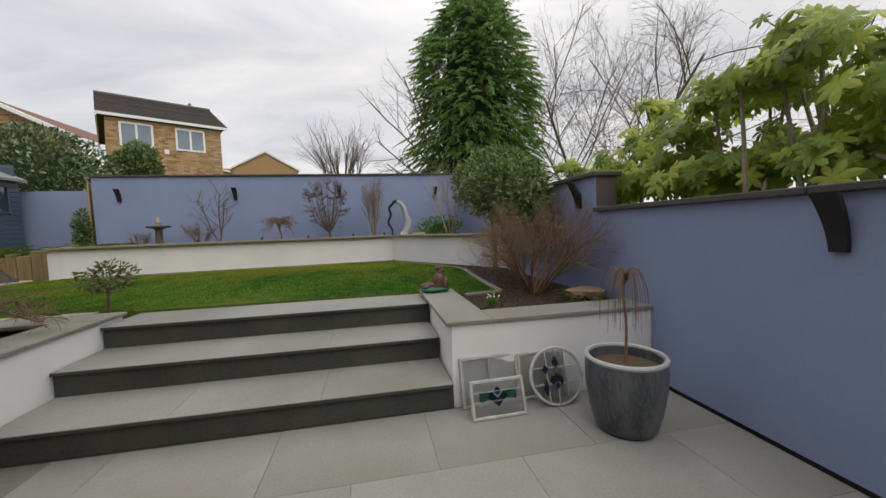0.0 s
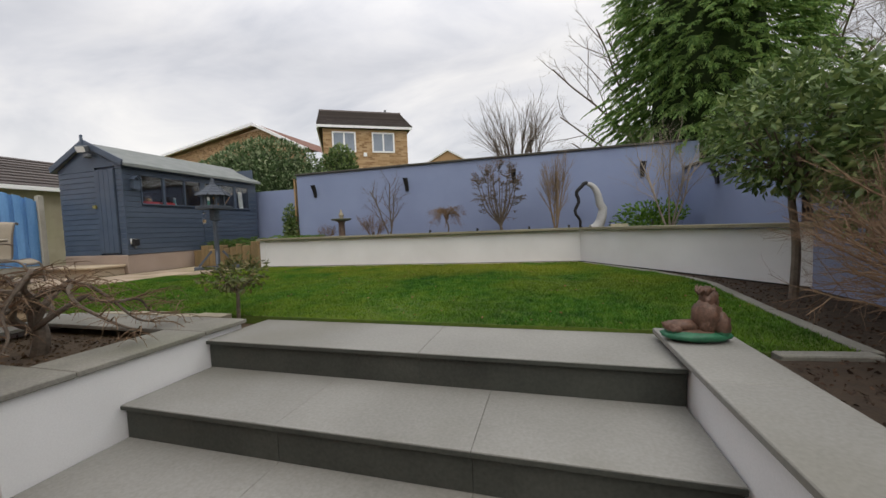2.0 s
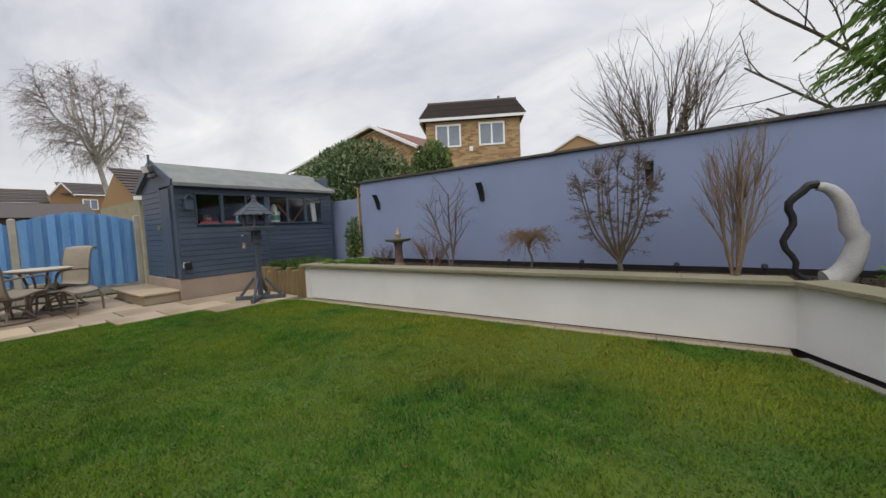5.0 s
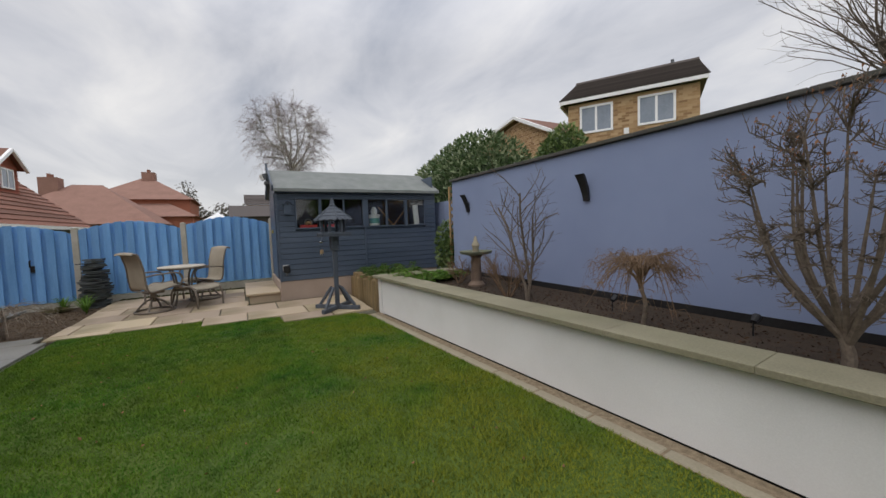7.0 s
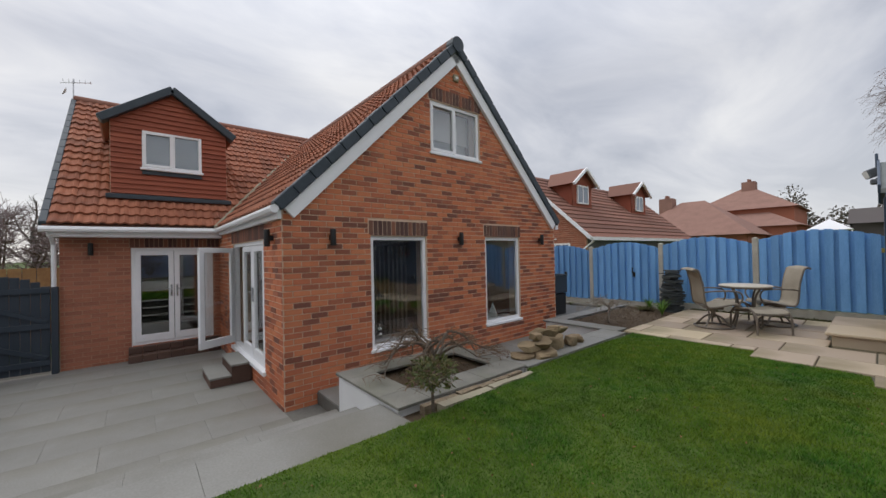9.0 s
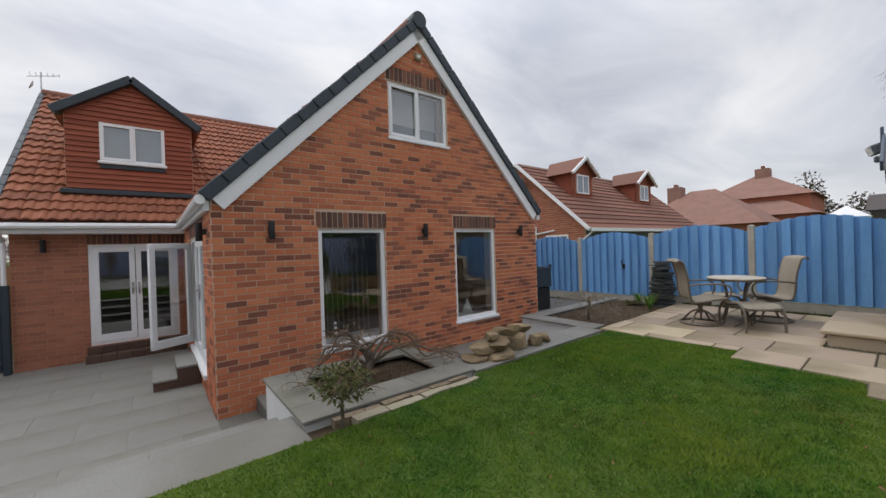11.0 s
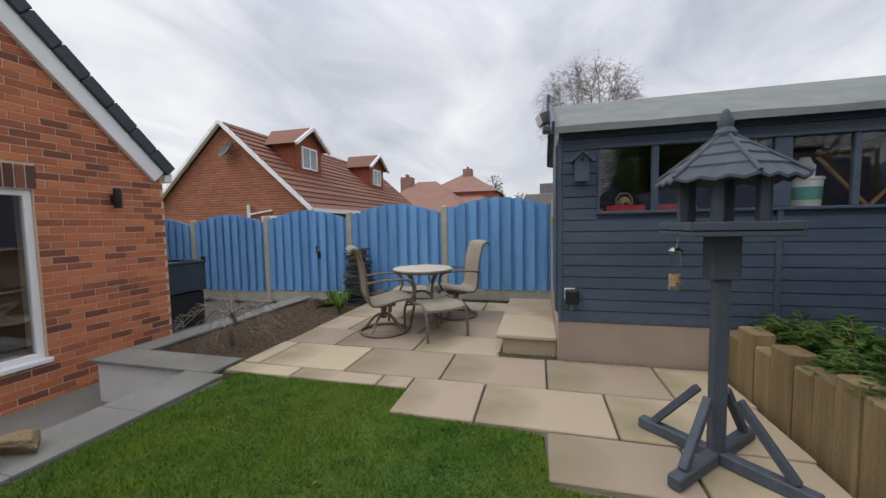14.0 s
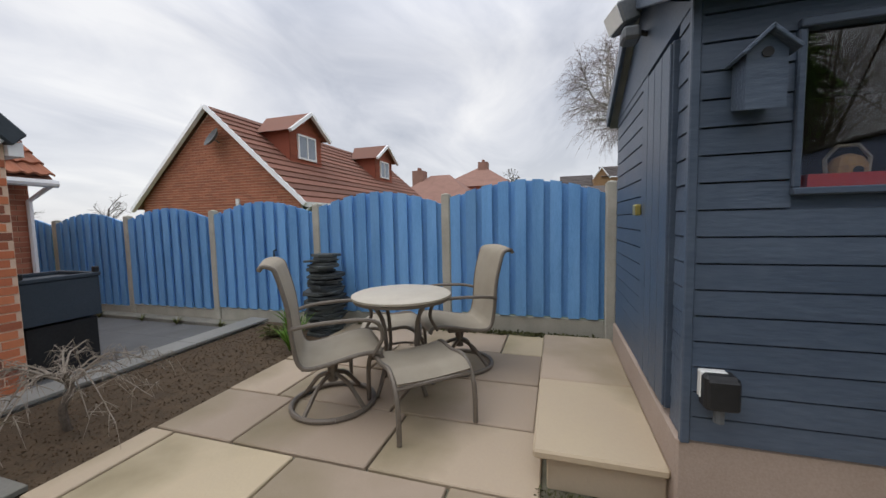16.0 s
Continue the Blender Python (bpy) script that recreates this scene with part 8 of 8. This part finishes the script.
SOILCRUMB = leafy("soil_crumb", (0.05, 0.032, 0.018), (0.15, 0.098, 0.056), 0.95, None, .02)
BARKCHIP = leafy("bark_mulch", (0.024, 0.015, 0.010), (0.105, 0.062, 0.038), 0.9, None, .05)
litter("mulch", "dark bark mulch in the long planter", 21000, -5.4, 2.25, 5.6, 9.0, 1.03, BARKCHIP, 5, keep=[(-5.4, 7.8), (0.5, 8.22), (2.2, 5.6), (2.25, 9.03), (-5.4, 9.03)])
litter("mulch_side", "bark litter in the side bed", 3500, .86, 2.12, 2.7, 6.6, .556, BARKCHIP, 6, keep=[(.87, 2.74), (2.12, 2.74), (2.12, 5.46), (1.28, 6.8), (1.26, 6.6), (1.44, 6.1), (1.52, 5.7), (1.42, 4.5), (1.38, 3.6), (.95, 3.5)])
litter("crumbs_bed", "soil crumbs in the flower bed", 4500, -9.5, -6.82, 2.44, 3.6, .536, SOILCRUMB, 7, (.008, .022))
litter("crumbs_planter", "soil crumbs in the house planter", 1200, -4.3, -2.3, 2.7, 3.4, .521, SOILCRUMB, 8, (.01, .03))
MOSS = leafy("dark_moss", (0.035, 0.042, 0.014), (0.13, 0.13, 0.05), 0.95, None, .05)
litter("moss_shed", "dark moss and dirt along the shed foot", 900, -7.36, -7.27, 6.47, 7.62, DECK + .002, MOSS, 12, (.004, .010))
litter("moss_step", "dark moss along the step foot", 260, -7.42, -7.37, 5.9, 6.45, DECK + .002, MOSS, 13, (.008, .02))
litter("moss_fence", "moss and weeds at the fence foot", 1500, -9.72, -9.60, 3.7, 6.4, DECK + .003, MOSS, 14, (.015, .05))
litter("fallen_leaves", "scattered pale fallen leaves and daisies on the lawn", 260, -6.5, 1.4, 3.8, 7.8, LAWN + .02, LF_DRY, 9, (.012, .030), keep=lawn_poly)

# ---- neighbouring houses ----
def simple_window(parent, at, w, h, mull=1):
    """A far white window: outwards -y."""
    f = .07
    s = S().box(-f, w + f, -.04, .05, -f, 0).box(-f, w + f, -.04, .05, h, h + f).box(-f, 0, -.04, .05, 0, h).box(w, w + f, -.04, .05, 0, h)
    for k in range(mull):
        x = w * (k + 1) / (mull + 1)
        s.box(x - f / 2, x + f / 2, -.04, .05, 0, h)
    win = part("window", s, UPVC, parent, "white window frame", at=at)
    part("pane", S().box(0, w, -.018, -.006, 0, h), FARGLASS, win)
    return win


# opaque panes; the blue-grey base paints in the sky they reflect
FARGLASS = mat("sky_tinted_glass", (0.20, 0.24, 0.30), (0.27, 0.31, 0.38), 0.12, 2, 20, 0.0, spec=.5)


def tiles_plain(parent, p00, p10, p11, p01, material, rows):
    """A pitched slope in stepped courses."""
    a, b, c, d = map(Vector, (p00, p10, p11, p01))
    nrm = (b - a).cross(d - a).normalized()
    if nrm.z < 0:
        nrm = -nrm
    s = S()
    for i in range(rows):
        f0, f1 = i / rows, (i + 1) / rows
        q = [a.lerp(d, f0) + nrm * .05, b.lerp(c, f0) + nrm * .05, b.lerp(c, f1) + nrm * .005, a.lerp(d, f1) + nrm * .005, a.lerp(d, f0), b.lerp(c, f0)]
        s.add(q, [(0, 1, 2, 3), (0, 4, 5, 1)])
    part("roof_covering", s, material, parent)["kind"] = "stuff"


# buff brick house above the back wall
ang = math.degrees(math.atan2(18.15 - 15.95, -6.1 + 9.75))
bh = thing("buff_house", "buff brick house with white windows and dark tiled roof", "house", at=pose(-9.55, 16.15, 0, 0, 0, ang))
part("wall", S().box(0, 3.8, 0, 6, -.5, 5.85), BUFF, bh)
fr2 = S()
z = 2.5
odd = 0
while z < 5.7:
    for s_, e_ in brick_course(0, 3.8, [(.39, 1.43, 4.81, 5.73), (2.15, 3.19, 4.81, 5.73)], z, .066, odd, .225):
        fr2.box(s_ + .005, e_ - .005, -.010, .01, z, z + .066)
    z += .076
    odd = 1 - odd
part("brickwork", fr2, BUFF, bh)["kind"] = "stuff"
part("roof", S().add([(-.22, -.15, 5.95), (4.0, -.15, 5.95), (4.0, 3.1, 7.5), (-.22, 3.1, 7.5), (-.22, 6.25, 5.95), (4.0, 6.25, 5.95)], [(0, 1, 2, 3), (3, 2, 5, 4), (0, 3, 4), (1, 5, 2), (0, 4, 5, 1)]), TILEG, bh)
tiles_plain(bh, (-.25, -.2, 5.97), (4.03, -.2, 5.97), (4.03, 3.1, 7.53), (-.25, 3.1, 7.53), TILEG, 12)
part("fascia", S().box(-.22, 4.0, -.20, -.14, 5.86, 5.97), UPVC, bh, "white fascia and gutter")
part("barge", S().box(-.25, -.20, -.2, 6.2, 5.80, 5.96), UPVC, bh)
part("ridge", S().tube([(-.25, 3.1, 7.55), (4.03, 3.1, 7.55)], .1, 8), TILEG, bh)
part("flue", S().tube([(3.2, 3.1, 7.4), (3.2, 3.1, 7.75)], .06, 6), GREYM, bh)
simple_window(bh, pose(.46, -.0, 4.88), .90, .78)
simple_window(bh, pose(2.22, -.0, 4.88), .90, .78)
part("vent", S().box(1.75, 1.9, -.05, .0, 4.62, 4.8), UPVC, bh)
# lower annex to the right of it
an = thing("annex_house", "low buff brick annex with tiled gable roof", "house", at=pose(-13.9, 30.6, 1.75, 0, 0, 14) @ Matrix.Diagonal((1.5, 1.5, 1.10, 1)))
part("wall", S().box(0, 5.5, 0, 6, -2.3, 4.2).add([(2.6, -.02, 4.2), (5.5, -.02, 4.2), (4.05, -.02, 5.3)], [(0, 1, 2)]), BUFF, an)
part("roof", S().add([(-.6, -.3, 4.9), (2.4, -.3, 3.9), (2.4, 6, 3.9), (-.6, 6, 4.9), (2.4, -.3, 4.15), (4.05, -.3, 5.45), (5.7, -.3, 4.15), (2.4, 6, 4.15), (4.05, 6, 5.45), (5.7, 6, 4.15)], [(0, 1, 2, 3), (4, 5, 8, 7), (5, 6, 9, 8)]), TILED, an)
part("gable_front", S().add([(2.5, -.28, 3.4), (5.6, -.28, 3.4), (5.6, -.28, 4.15), (4.05, -.28, 5.40), (2.5, -.28, 4.15)], [(0, 1, 2, 3, 4)]), BUFF, an)
part("lean_front", S().add([(-.6, -.28, 3.0), (2.4, -.28, 3.0), (2.4, -.28, 3.88), (-.6, -.28, 4.88)], [(0, 1, 2, 3)]), BUFF, an)
part("barge", S().tube([(-.6, -.34, 4.9), (2.4, -.34, 3.9)], .07, 4), UPVC, an)
for sg in (-1, 1):
    part("barge", S().tube([(4.05, -.32, 5.42), (4.05 + sg * 1.7, -.32, 4.12)], .07, 4), UPVC, an)
# second buff house, gable towards the garden
g2 = thing("gable_house", "buff brick house with a shallow tiled gable", "house", at=pose(-16.2, 19.7, 0, 0, 0, 0))
part("wall", S().add([(-14, 3, -.5), (3.2, 0, -.5), (3.2, 0, 5.9), (0, 0, 7.45), (-14, 3, 6.6)], [(0, 1, 2, 3, 4)]), MORTAR, g2)
gb_, z, odd = S(), 4.0, 0
while z < 7.3:
    hi_ = 3.2 if z < 5.9 else max(.05, 3.2 * (7.42 - z) / 1.52)
    lo_ = -13.5 if z < 6.55 else -max(.05, 14 * (7.42 - z) / .85)
    for s_, e_ in brick_course(lo_, hi_, [], z, .1, odd, .26):
        ya, yb = -3 / 14 * min(0, s_), -3 / 14 * min(0, e_)
        gb_.add([(s_ + .01, ya - .015, z), (e_ - .01, yb - .015, z), (e_ - .01, yb - .015, z + .1), (s_ + .01, ya - .015, z + .1)], [(0, 1, 2, 3)])
    z += .115
    odd = 1 - odd
part("brickwork", gb_, BUFF, g2)["kind"] = "stuff"
part("roof", S().add([(0, -.3, 7.66), (3.5, -.3, 5.92), (3.5, 8, 5.92), (0, 8, 7.66), (-15, 2.9, 6.80), (-12, 5.5, 7.60)], [(0, 1, 2, 3), (0, 5, 4), (0, 3, 5)]), TILED, g2)
for a, b_ in (((0, -.34, 7.6), (3.5, -.34, 5.86)), ((0, -.34, 7.6), (-15, 2.86, 6.72))):
    part("barge", S().tube([a, b_], .11, 4), UPVC, g2, "white barge board")
simple_window(g2, pose(-1.0, -.02, 4.3), 1.1, 1.0)
# low bungalow behind the shed, seen past its gable
bg = thing("bungalow", "low buff bungalow with brown tiled roof and white gutter", "house", "far houses", pose(-18, 8.7, 0))
part("wall", S().box(-6, 0, 0, 7.5, -.5, 3.15), COPEY, bg)
tiles_plain(bg, (.35, -.25, 3.25), (.35, 7.7, 3.25), (-3.0, 7.7, 4.75), (-3.0, -.25, 4.75), TILEG, 10)
part("gable_end", S().add([(0, 0, 3.15), (-6, 0, 3.15), (-3, 0, 4.6)], [(0, 1, 2)]), BUFF, bg)
part("gutter", S().box(.30, .42, -.25, 7.7, 3.12, 3.26), UPVC, bg, "white gutter and fascia")
part("downpipe", S().tube([(.36, .15, 3.15), (.05, .15, 2.9), (.05, .15, -.4)], .045, 6), UPVC, bg)
# two houses far beyond the blue fence
h3 = thing("gable_house", "far brown-roofed house beyond the fence", "house", "far houses", pose(-42, 6.5, 0))
part("wall", S().box(-5, 0, 0, 2.8, -.5, 4.7), BUFF, h3)
tiles_plain(h3, (.3, -.15, 4.7), (.3, 2.85, 4.7), (-2.5, 2.85, 5.95), (-2.5, -.15, 5.95), TILEG, 8)
simple_window(h3, pose(.02, 1.6, 3.7, 0, 0, 90), .8, .7)
h4 = thing("gable_house", "far buff gabled house with a brown roof", "house", "far houses", pose(-41, 9.2, 0))
part("wall", S().box(-6, 0, 0, 3.6, -.5, 5.3).add([(0.01, 0, 5.3), (0.01, 1.2, 5.3), (0.01, .6, 6.15)], [(0, 1, 2)]), BUFF, h4)
tiles_plain(h4, (.2, .55, 5.35), (.2, 3.8, 5.35), (-2.2, 3.8, 6.5), (-2.2, .55, 6.5), TILEG, 8)
for sg in (-1, 1):
    part("barge", S().tube([(.1, .6, 6.2), (.1, .6 + sg * .72, 5.2)], .06, 4), UPVC, h4)
simple_window(h4, pose(.02, 1.8, 4.2, 0, 0, 90), .8, .7)

# red brick bungalow with two dormers
nb_ = thing("neighbour_house", "red brick gabled house with two tile-hung dormers", "house", at=pose(-16.5, -6.15, 0))
NW, NE, NA = 3.75, 2.75, 6.1
part("wall", S().add([(0, -NW, -.5), (0, NW, -.5), (0, NW, NE), (0, 0, NA - .1), (0, -NW, NE), (-14, NW, -.5), (-14, NW, NE), (-14, -NW, -.5), (-14, -NW, NE)], [(0, 1, 2, 3, 4), (1, 5, 6, 2), (0, 4, 8, 7)]), MORTAR, nb_)
fr3, z, odd = S(), .6, 0
while z < NA - .25:
    hw = NW if z < NE else NW * (NA - .2 - z) / (NA - .2 - NE)
    for s_, e_ in brick_course(-hw, hw, [(1.7, 2.9, .9, 2.25)], z, .09, odd, .33):
        fr3.box(-.005, .012, s_ + .007, e_ - .007, z, z + .088)
    z += .1
    odd = 1 - odd
part("brickwork", fr3, OLDBRICK, nb_)["kind"] = "stuff"
tiles_plain(nb_, (.2, NW + .35, NE - .25), (-14, NW + .35, NE - .25), (-14, 0, NA + .05), (.2, 0, NA + .05), TILED, 15)
tiles_plain(nb_, (.2, -NW - .35, NE - .25), (-14, -NW - .35, NE - .25), (-14, 0, NA + .05), (.2, 0, NA + .05), TILED, 8)
for sg in (-1, 1):
    part("barge", S().tube([(.22, 0, NA), (.22, sg * (NW + .35), NE - .30)], .10, 4), UPVC, nb_, "white barge board")
part("gutter", S().box(-14, .2, NW + .3, NW + .42, NE - .38, NE - .22), UPVC, nb_, "white gutter and fascia")
part("side_cladding", S().box(-14, -.1, NW + .005, NW + .03, -.4, NE - .3), GREYM, nb_)
part("downpipe", S().tube([(-.1, NW + .3, NE - .4), (.06, NW - .1, NE - .75), (.06, NW - .25, -.4)], .05, 6), UPVC, nb_)
part("soil_pipe", S().tube([(.08, 1.1, -.4), (.08, 1.1, 2.75)], .07, 8).tube([(.08, 1.1, 2.35), (.08, 2.2, 2.5)], .04, 6), UPVC, nb_)
simple_window(nb_, pose(.03, 1.75, 1.35, 0, 0, 90), 1.1, .85, 2)
slope_y = lambda z: (NW + .35) * (NA + .05 - z) / (NA + .3 - NE)
for x_, w, zf, zt in ((-2.55, 2.0, 4.25, 5.80), (-9.8, 2.2, 4.25, 5.85)):
    d = part("dormer", S().add([(x_ - w / 2, slope_y(zf), zf), (x_ + w / 2, slope_y(zf), zf), (x_ + w / 2, slope_y(zf), zt - .3), (x_, slope_y(zf), zt + .45), (x_ - w / 2, slope_y(zf), zt - .3), (x_ + w / 2, slope_y(zt), zt - .3), (x_ - w / 2, slope_y(zt), zt - .3)], [(1, 0, 4, 3, 2), (1, 2, 5), (0, 6, 4)]), HANG, nb_, "red tile-hung gabled dormer")
    hz = zf
    while hz < zt + .3:
        hw = w / 2 if hz < zt - .35 else max(.05, w / 2 * (zt + .45 - hz) / .75)
        part("tile_course", S().add([(x_ - hw, slope_y(zf) + .05, hz), (x_ + hw, slope_y(zf) + .05, hz), (x_ + hw, slope_y(zf) + .01, hz + .16), (x_ - hw, slope_y(zf) + .01, hz + .16)], [(1, 0, 3, 2)]), HANG, d)
        hz += .15
    k = slope_y(zt + .45)
    for sg in (-1, 1):
        part("dormer_roof", S().add([(x_, slope_y(zf) + .3, zt + .55), (x_ + sg * (w / 2 + .3), slope_y(zf) + .3, zt - .38), (x_ + sg * (w / 2 + .3), slope_y(zt - .38), zt - .38), (x_, .2, zt + .55)], [(0, 1, 2, 3)]), TILED, d)
        part("barge", S().tube([(x_, slope_y(zf) + .32, zt + .5), (x_ + sg * (w / 2 + .3), slope_y(zf) + .32, zt - .42)], .09, 4), UPVC, d, "white barge board")
    simple_window(d, pose(x_ + .5, slope_y(zf) + .06, zf + .25, 0, 0, 180), 1.0, .85)
part("satellite_dish", S().lathe([(.02, 0), (.25, .04), (.38, .14)], 14, pose(.25, .4, 4.9, 60, 0, 70), False).tube([(.05, .4, 4.8), (.3, .4, 4.9)], .02, 5), GREYM, nb_)


def hip_house(at, w, l, e, h, label, chim):
    t = thing("hipped_house", label, "house", "far houses", at)
    part("wall", S().box(-w / 2, w / 2, -l / 2, l / 2, -.6, e), OLDBRICK, t)
    part("roof", S().add([(-w / 2 - .4, -l / 2 - .4, e), (w / 2 + .4, -l / 2 - .4, e), (w / 2 + .4, l / 2 + .4, e), (-w / 2 - .4, l / 2 + .4, e), (0, -l / 2 + w * .42, e + h), (0, l / 2 - w * .42, e + h)], [(0, 1, 4), (1, 2, 5, 4), (2, 3, 5), (3, 0, 4, 5), (3, 2, 1, 0)]), FARTILE, t)
    for cx_, cy_ in chim:
        c = part("chimney", S().box(cx_ - .6, cx_ + .6, cy_ - .55, cy_ + .55, e + h * .4, e + h + .45), FARTILE, t)
        for q in (-.22, .22):
            part("chimney_pot", S().lathe([(.15, 0), (.13, .3)], 8, pose(cx_ + q, cy_, e + h + .45)), TILED, c)


# rose-brown tile, its colour lightened to stand for distance haze
FARTILE = mat("hazed_rose_tile", (0.24, 0.135, 0.105), (0.33, 0.19, 0.15), 0.9, 1.5, 18, 0.3)
hip_house(pose(-40, -4.7, 0), 9, 9.4, 2.9, 3.3, "hipped red-roofed house beyond the fence", ((.3, -2.0),))
hip_house(pose(-50, -2.5, 0), 9, 8.0, 5.5, 2.7, "distant taller hipped red-roofed house", ((.3, .2),))
hip_house(pose(-46.5, -2.2, 0), 7, 8.2, 3.7, 1.9, "lower hipped wing of the distant house", ((1.0, -2.6),))
hip_house(pose(-60, 15, 0, 0, 0, 5), 10, 14, 2.5, 2.6, "distant low house behind other roofs", ())
ct = thing("canopy_tent", "white pointed canopy beyond the fence", "canopy", at=pose(-33, 4.4, -.22))
part("roof", S().add([(-1.0, -1.0, 3.05), (1.0, -1.0, 3.05), (1.0, 1.0, 3.05), (-1.0, 1.0, 3.05), (0, 0, 3.74)], [(0, 1, 4), (1, 2, 4), (2, 3, 4), (3, 0, 4)]), UPVC, ct)
for a in (-.95, .95):
    part("pole", S().tube([(.95, a, -.5), (.95, a, 3.05)], .04, 5), UPVC, ct)
# timber fence and garage behind the gate and on the far side
tagged(part("garage", S().box(-40, -34, 5.3, 10.3, -.5, 3.2).add([(-40.3, 5.1, 3.2), (-33.7, 5.1, 3.2), (-33.7, 10.5, 3.2), (-40.3, 10.5, 3.2), (-37, 5.1, 4.3), (-37, 10.5, 4.3)], [(0, 4, 5, 3), (1, 2, 5, 4), (0, 1, 4), (2, 3, 5)]), TILEG), "low brown-roofed garage beyond the blue fence", "garage")
yf = thing("timber_fence", "weathered brown timber fence beyond the gate", "fence", at=pose(.8, -7.5, 0))
for k in range(16):
    part("board", S().box(.25 * k + .005, .25 * k + .24, 0, .03, -.2, 1.75, .004), WOODB, yf)
for z in (.3, 1.4):
    part("rail", S().box(0, 4, -.04, 0, z, z + .08), WOODB, yf)

crown_tree("bare_shrub", "dense bare thicket beyond the garden gate", pose(3.0, -12.0, -.4), [(0, 0, -.1), (.1, 0, .5), (0, .1, 1.1)], .10, (0, 0, 2.5), (2.3, 1.8, 1.75), 16, 330, 6, .0, .010, 77, BARK, FINE, "shrub", "far trees", .2)
FARLEAF = leafy("far_dull_leaf", (0.06, 0.06, 0.045), (0.16, 0.135, 0.10), 0.8, None, .1)
# far woods: bare crowns and hedges round the horizon
FARW = mat("far_bare_wood", (0.075, 0.062, 0.055), (0.15, 0.13, 0.115), 0.95, 2, 20, 0.3, spread=.4)
r = random.Random(90)
for name, n, spots in (("far_wood", 10, [(-60 + r.uniform(-6, 6), -26 + 6 * i + r.uniform(-2, 2), r.uniform(3.2, 4.8)) for i in range(12)]),
                       ("far_wood_south", 10, [(3 + 3.2 * i + r.uniform(-1, 1), -24 + r.uniform(-5, 5), r.uniform(3.0, 4.6)) for i in range(7)] + [(-14 - 7 * i, -40 + r.uniform(-5, 5), r.uniform(4, 5)) for i in range(6)])):
    s = S()
    for x_, y_, h in spots:
        rr_ = random.Random(int(x_ * 10 + y_))
        grow(s, rr_, Vector((x_, y_, -.5)), Vector((0, 0, 1)), h, .16, 0, [(9, .6, 44, .06, .1), (7, .55, 42, .03, .16), (6, .5, 40, .0, .2), (0, 0, 0, 0, .25)])
    tagged(part(name, s, FARW), "hazy bare winter trees in the distance", "trees", "", "stuff")
Q = []
r2 = np.random.default_rng(19)
for k in range(60):
    x_, y_ = -66 + r2.uniform(-4, 4), -40 + 1.6 * k
    q, _ = crown_points(r2, 160, (x_, y_, .6), (2.2, 1.6, 2.2), .4, 5, .3, k)
    Q.append(q)
Q = np.concatenate(Q)
ob = new("far_hedge", leaf_mesh("far_hedge", Q, r2.uniform(.4, .8, len(Q)), r2.normal(size=Q.shape), LF_HOL))
tagged(ob, "dark hedge line along the horizon", "hedge", "", "stuff")
Q = []
for k in range(9):
    q, _ = crown_points(r2, 260, (-55 + r2.uniform(-1, 1), .6 + .75 * k, 3.6), (1.2, 1.0, 2.0 + .4 * math.sin(k * 1.7)), .4, 6, .35, 100 + k)
    Q.append(q)
q, _ = crown_points(r2, 700, (-60, -.2, 6.0), (1.9, 1.7, 3.2), .4, 9, .5, 130)
Q.append(q)
Q = np.concatenate(Q)
ob = new("far_evergreens", leaf_mesh("far_evergreens", Q, r2.uniform(.25, .5, len(Q)), r2.normal(size=Q.shape), FARLEAF))
tagged(ob, "dark hedge and evergreen tree among the far roofs", "hedge", "", "stuff")
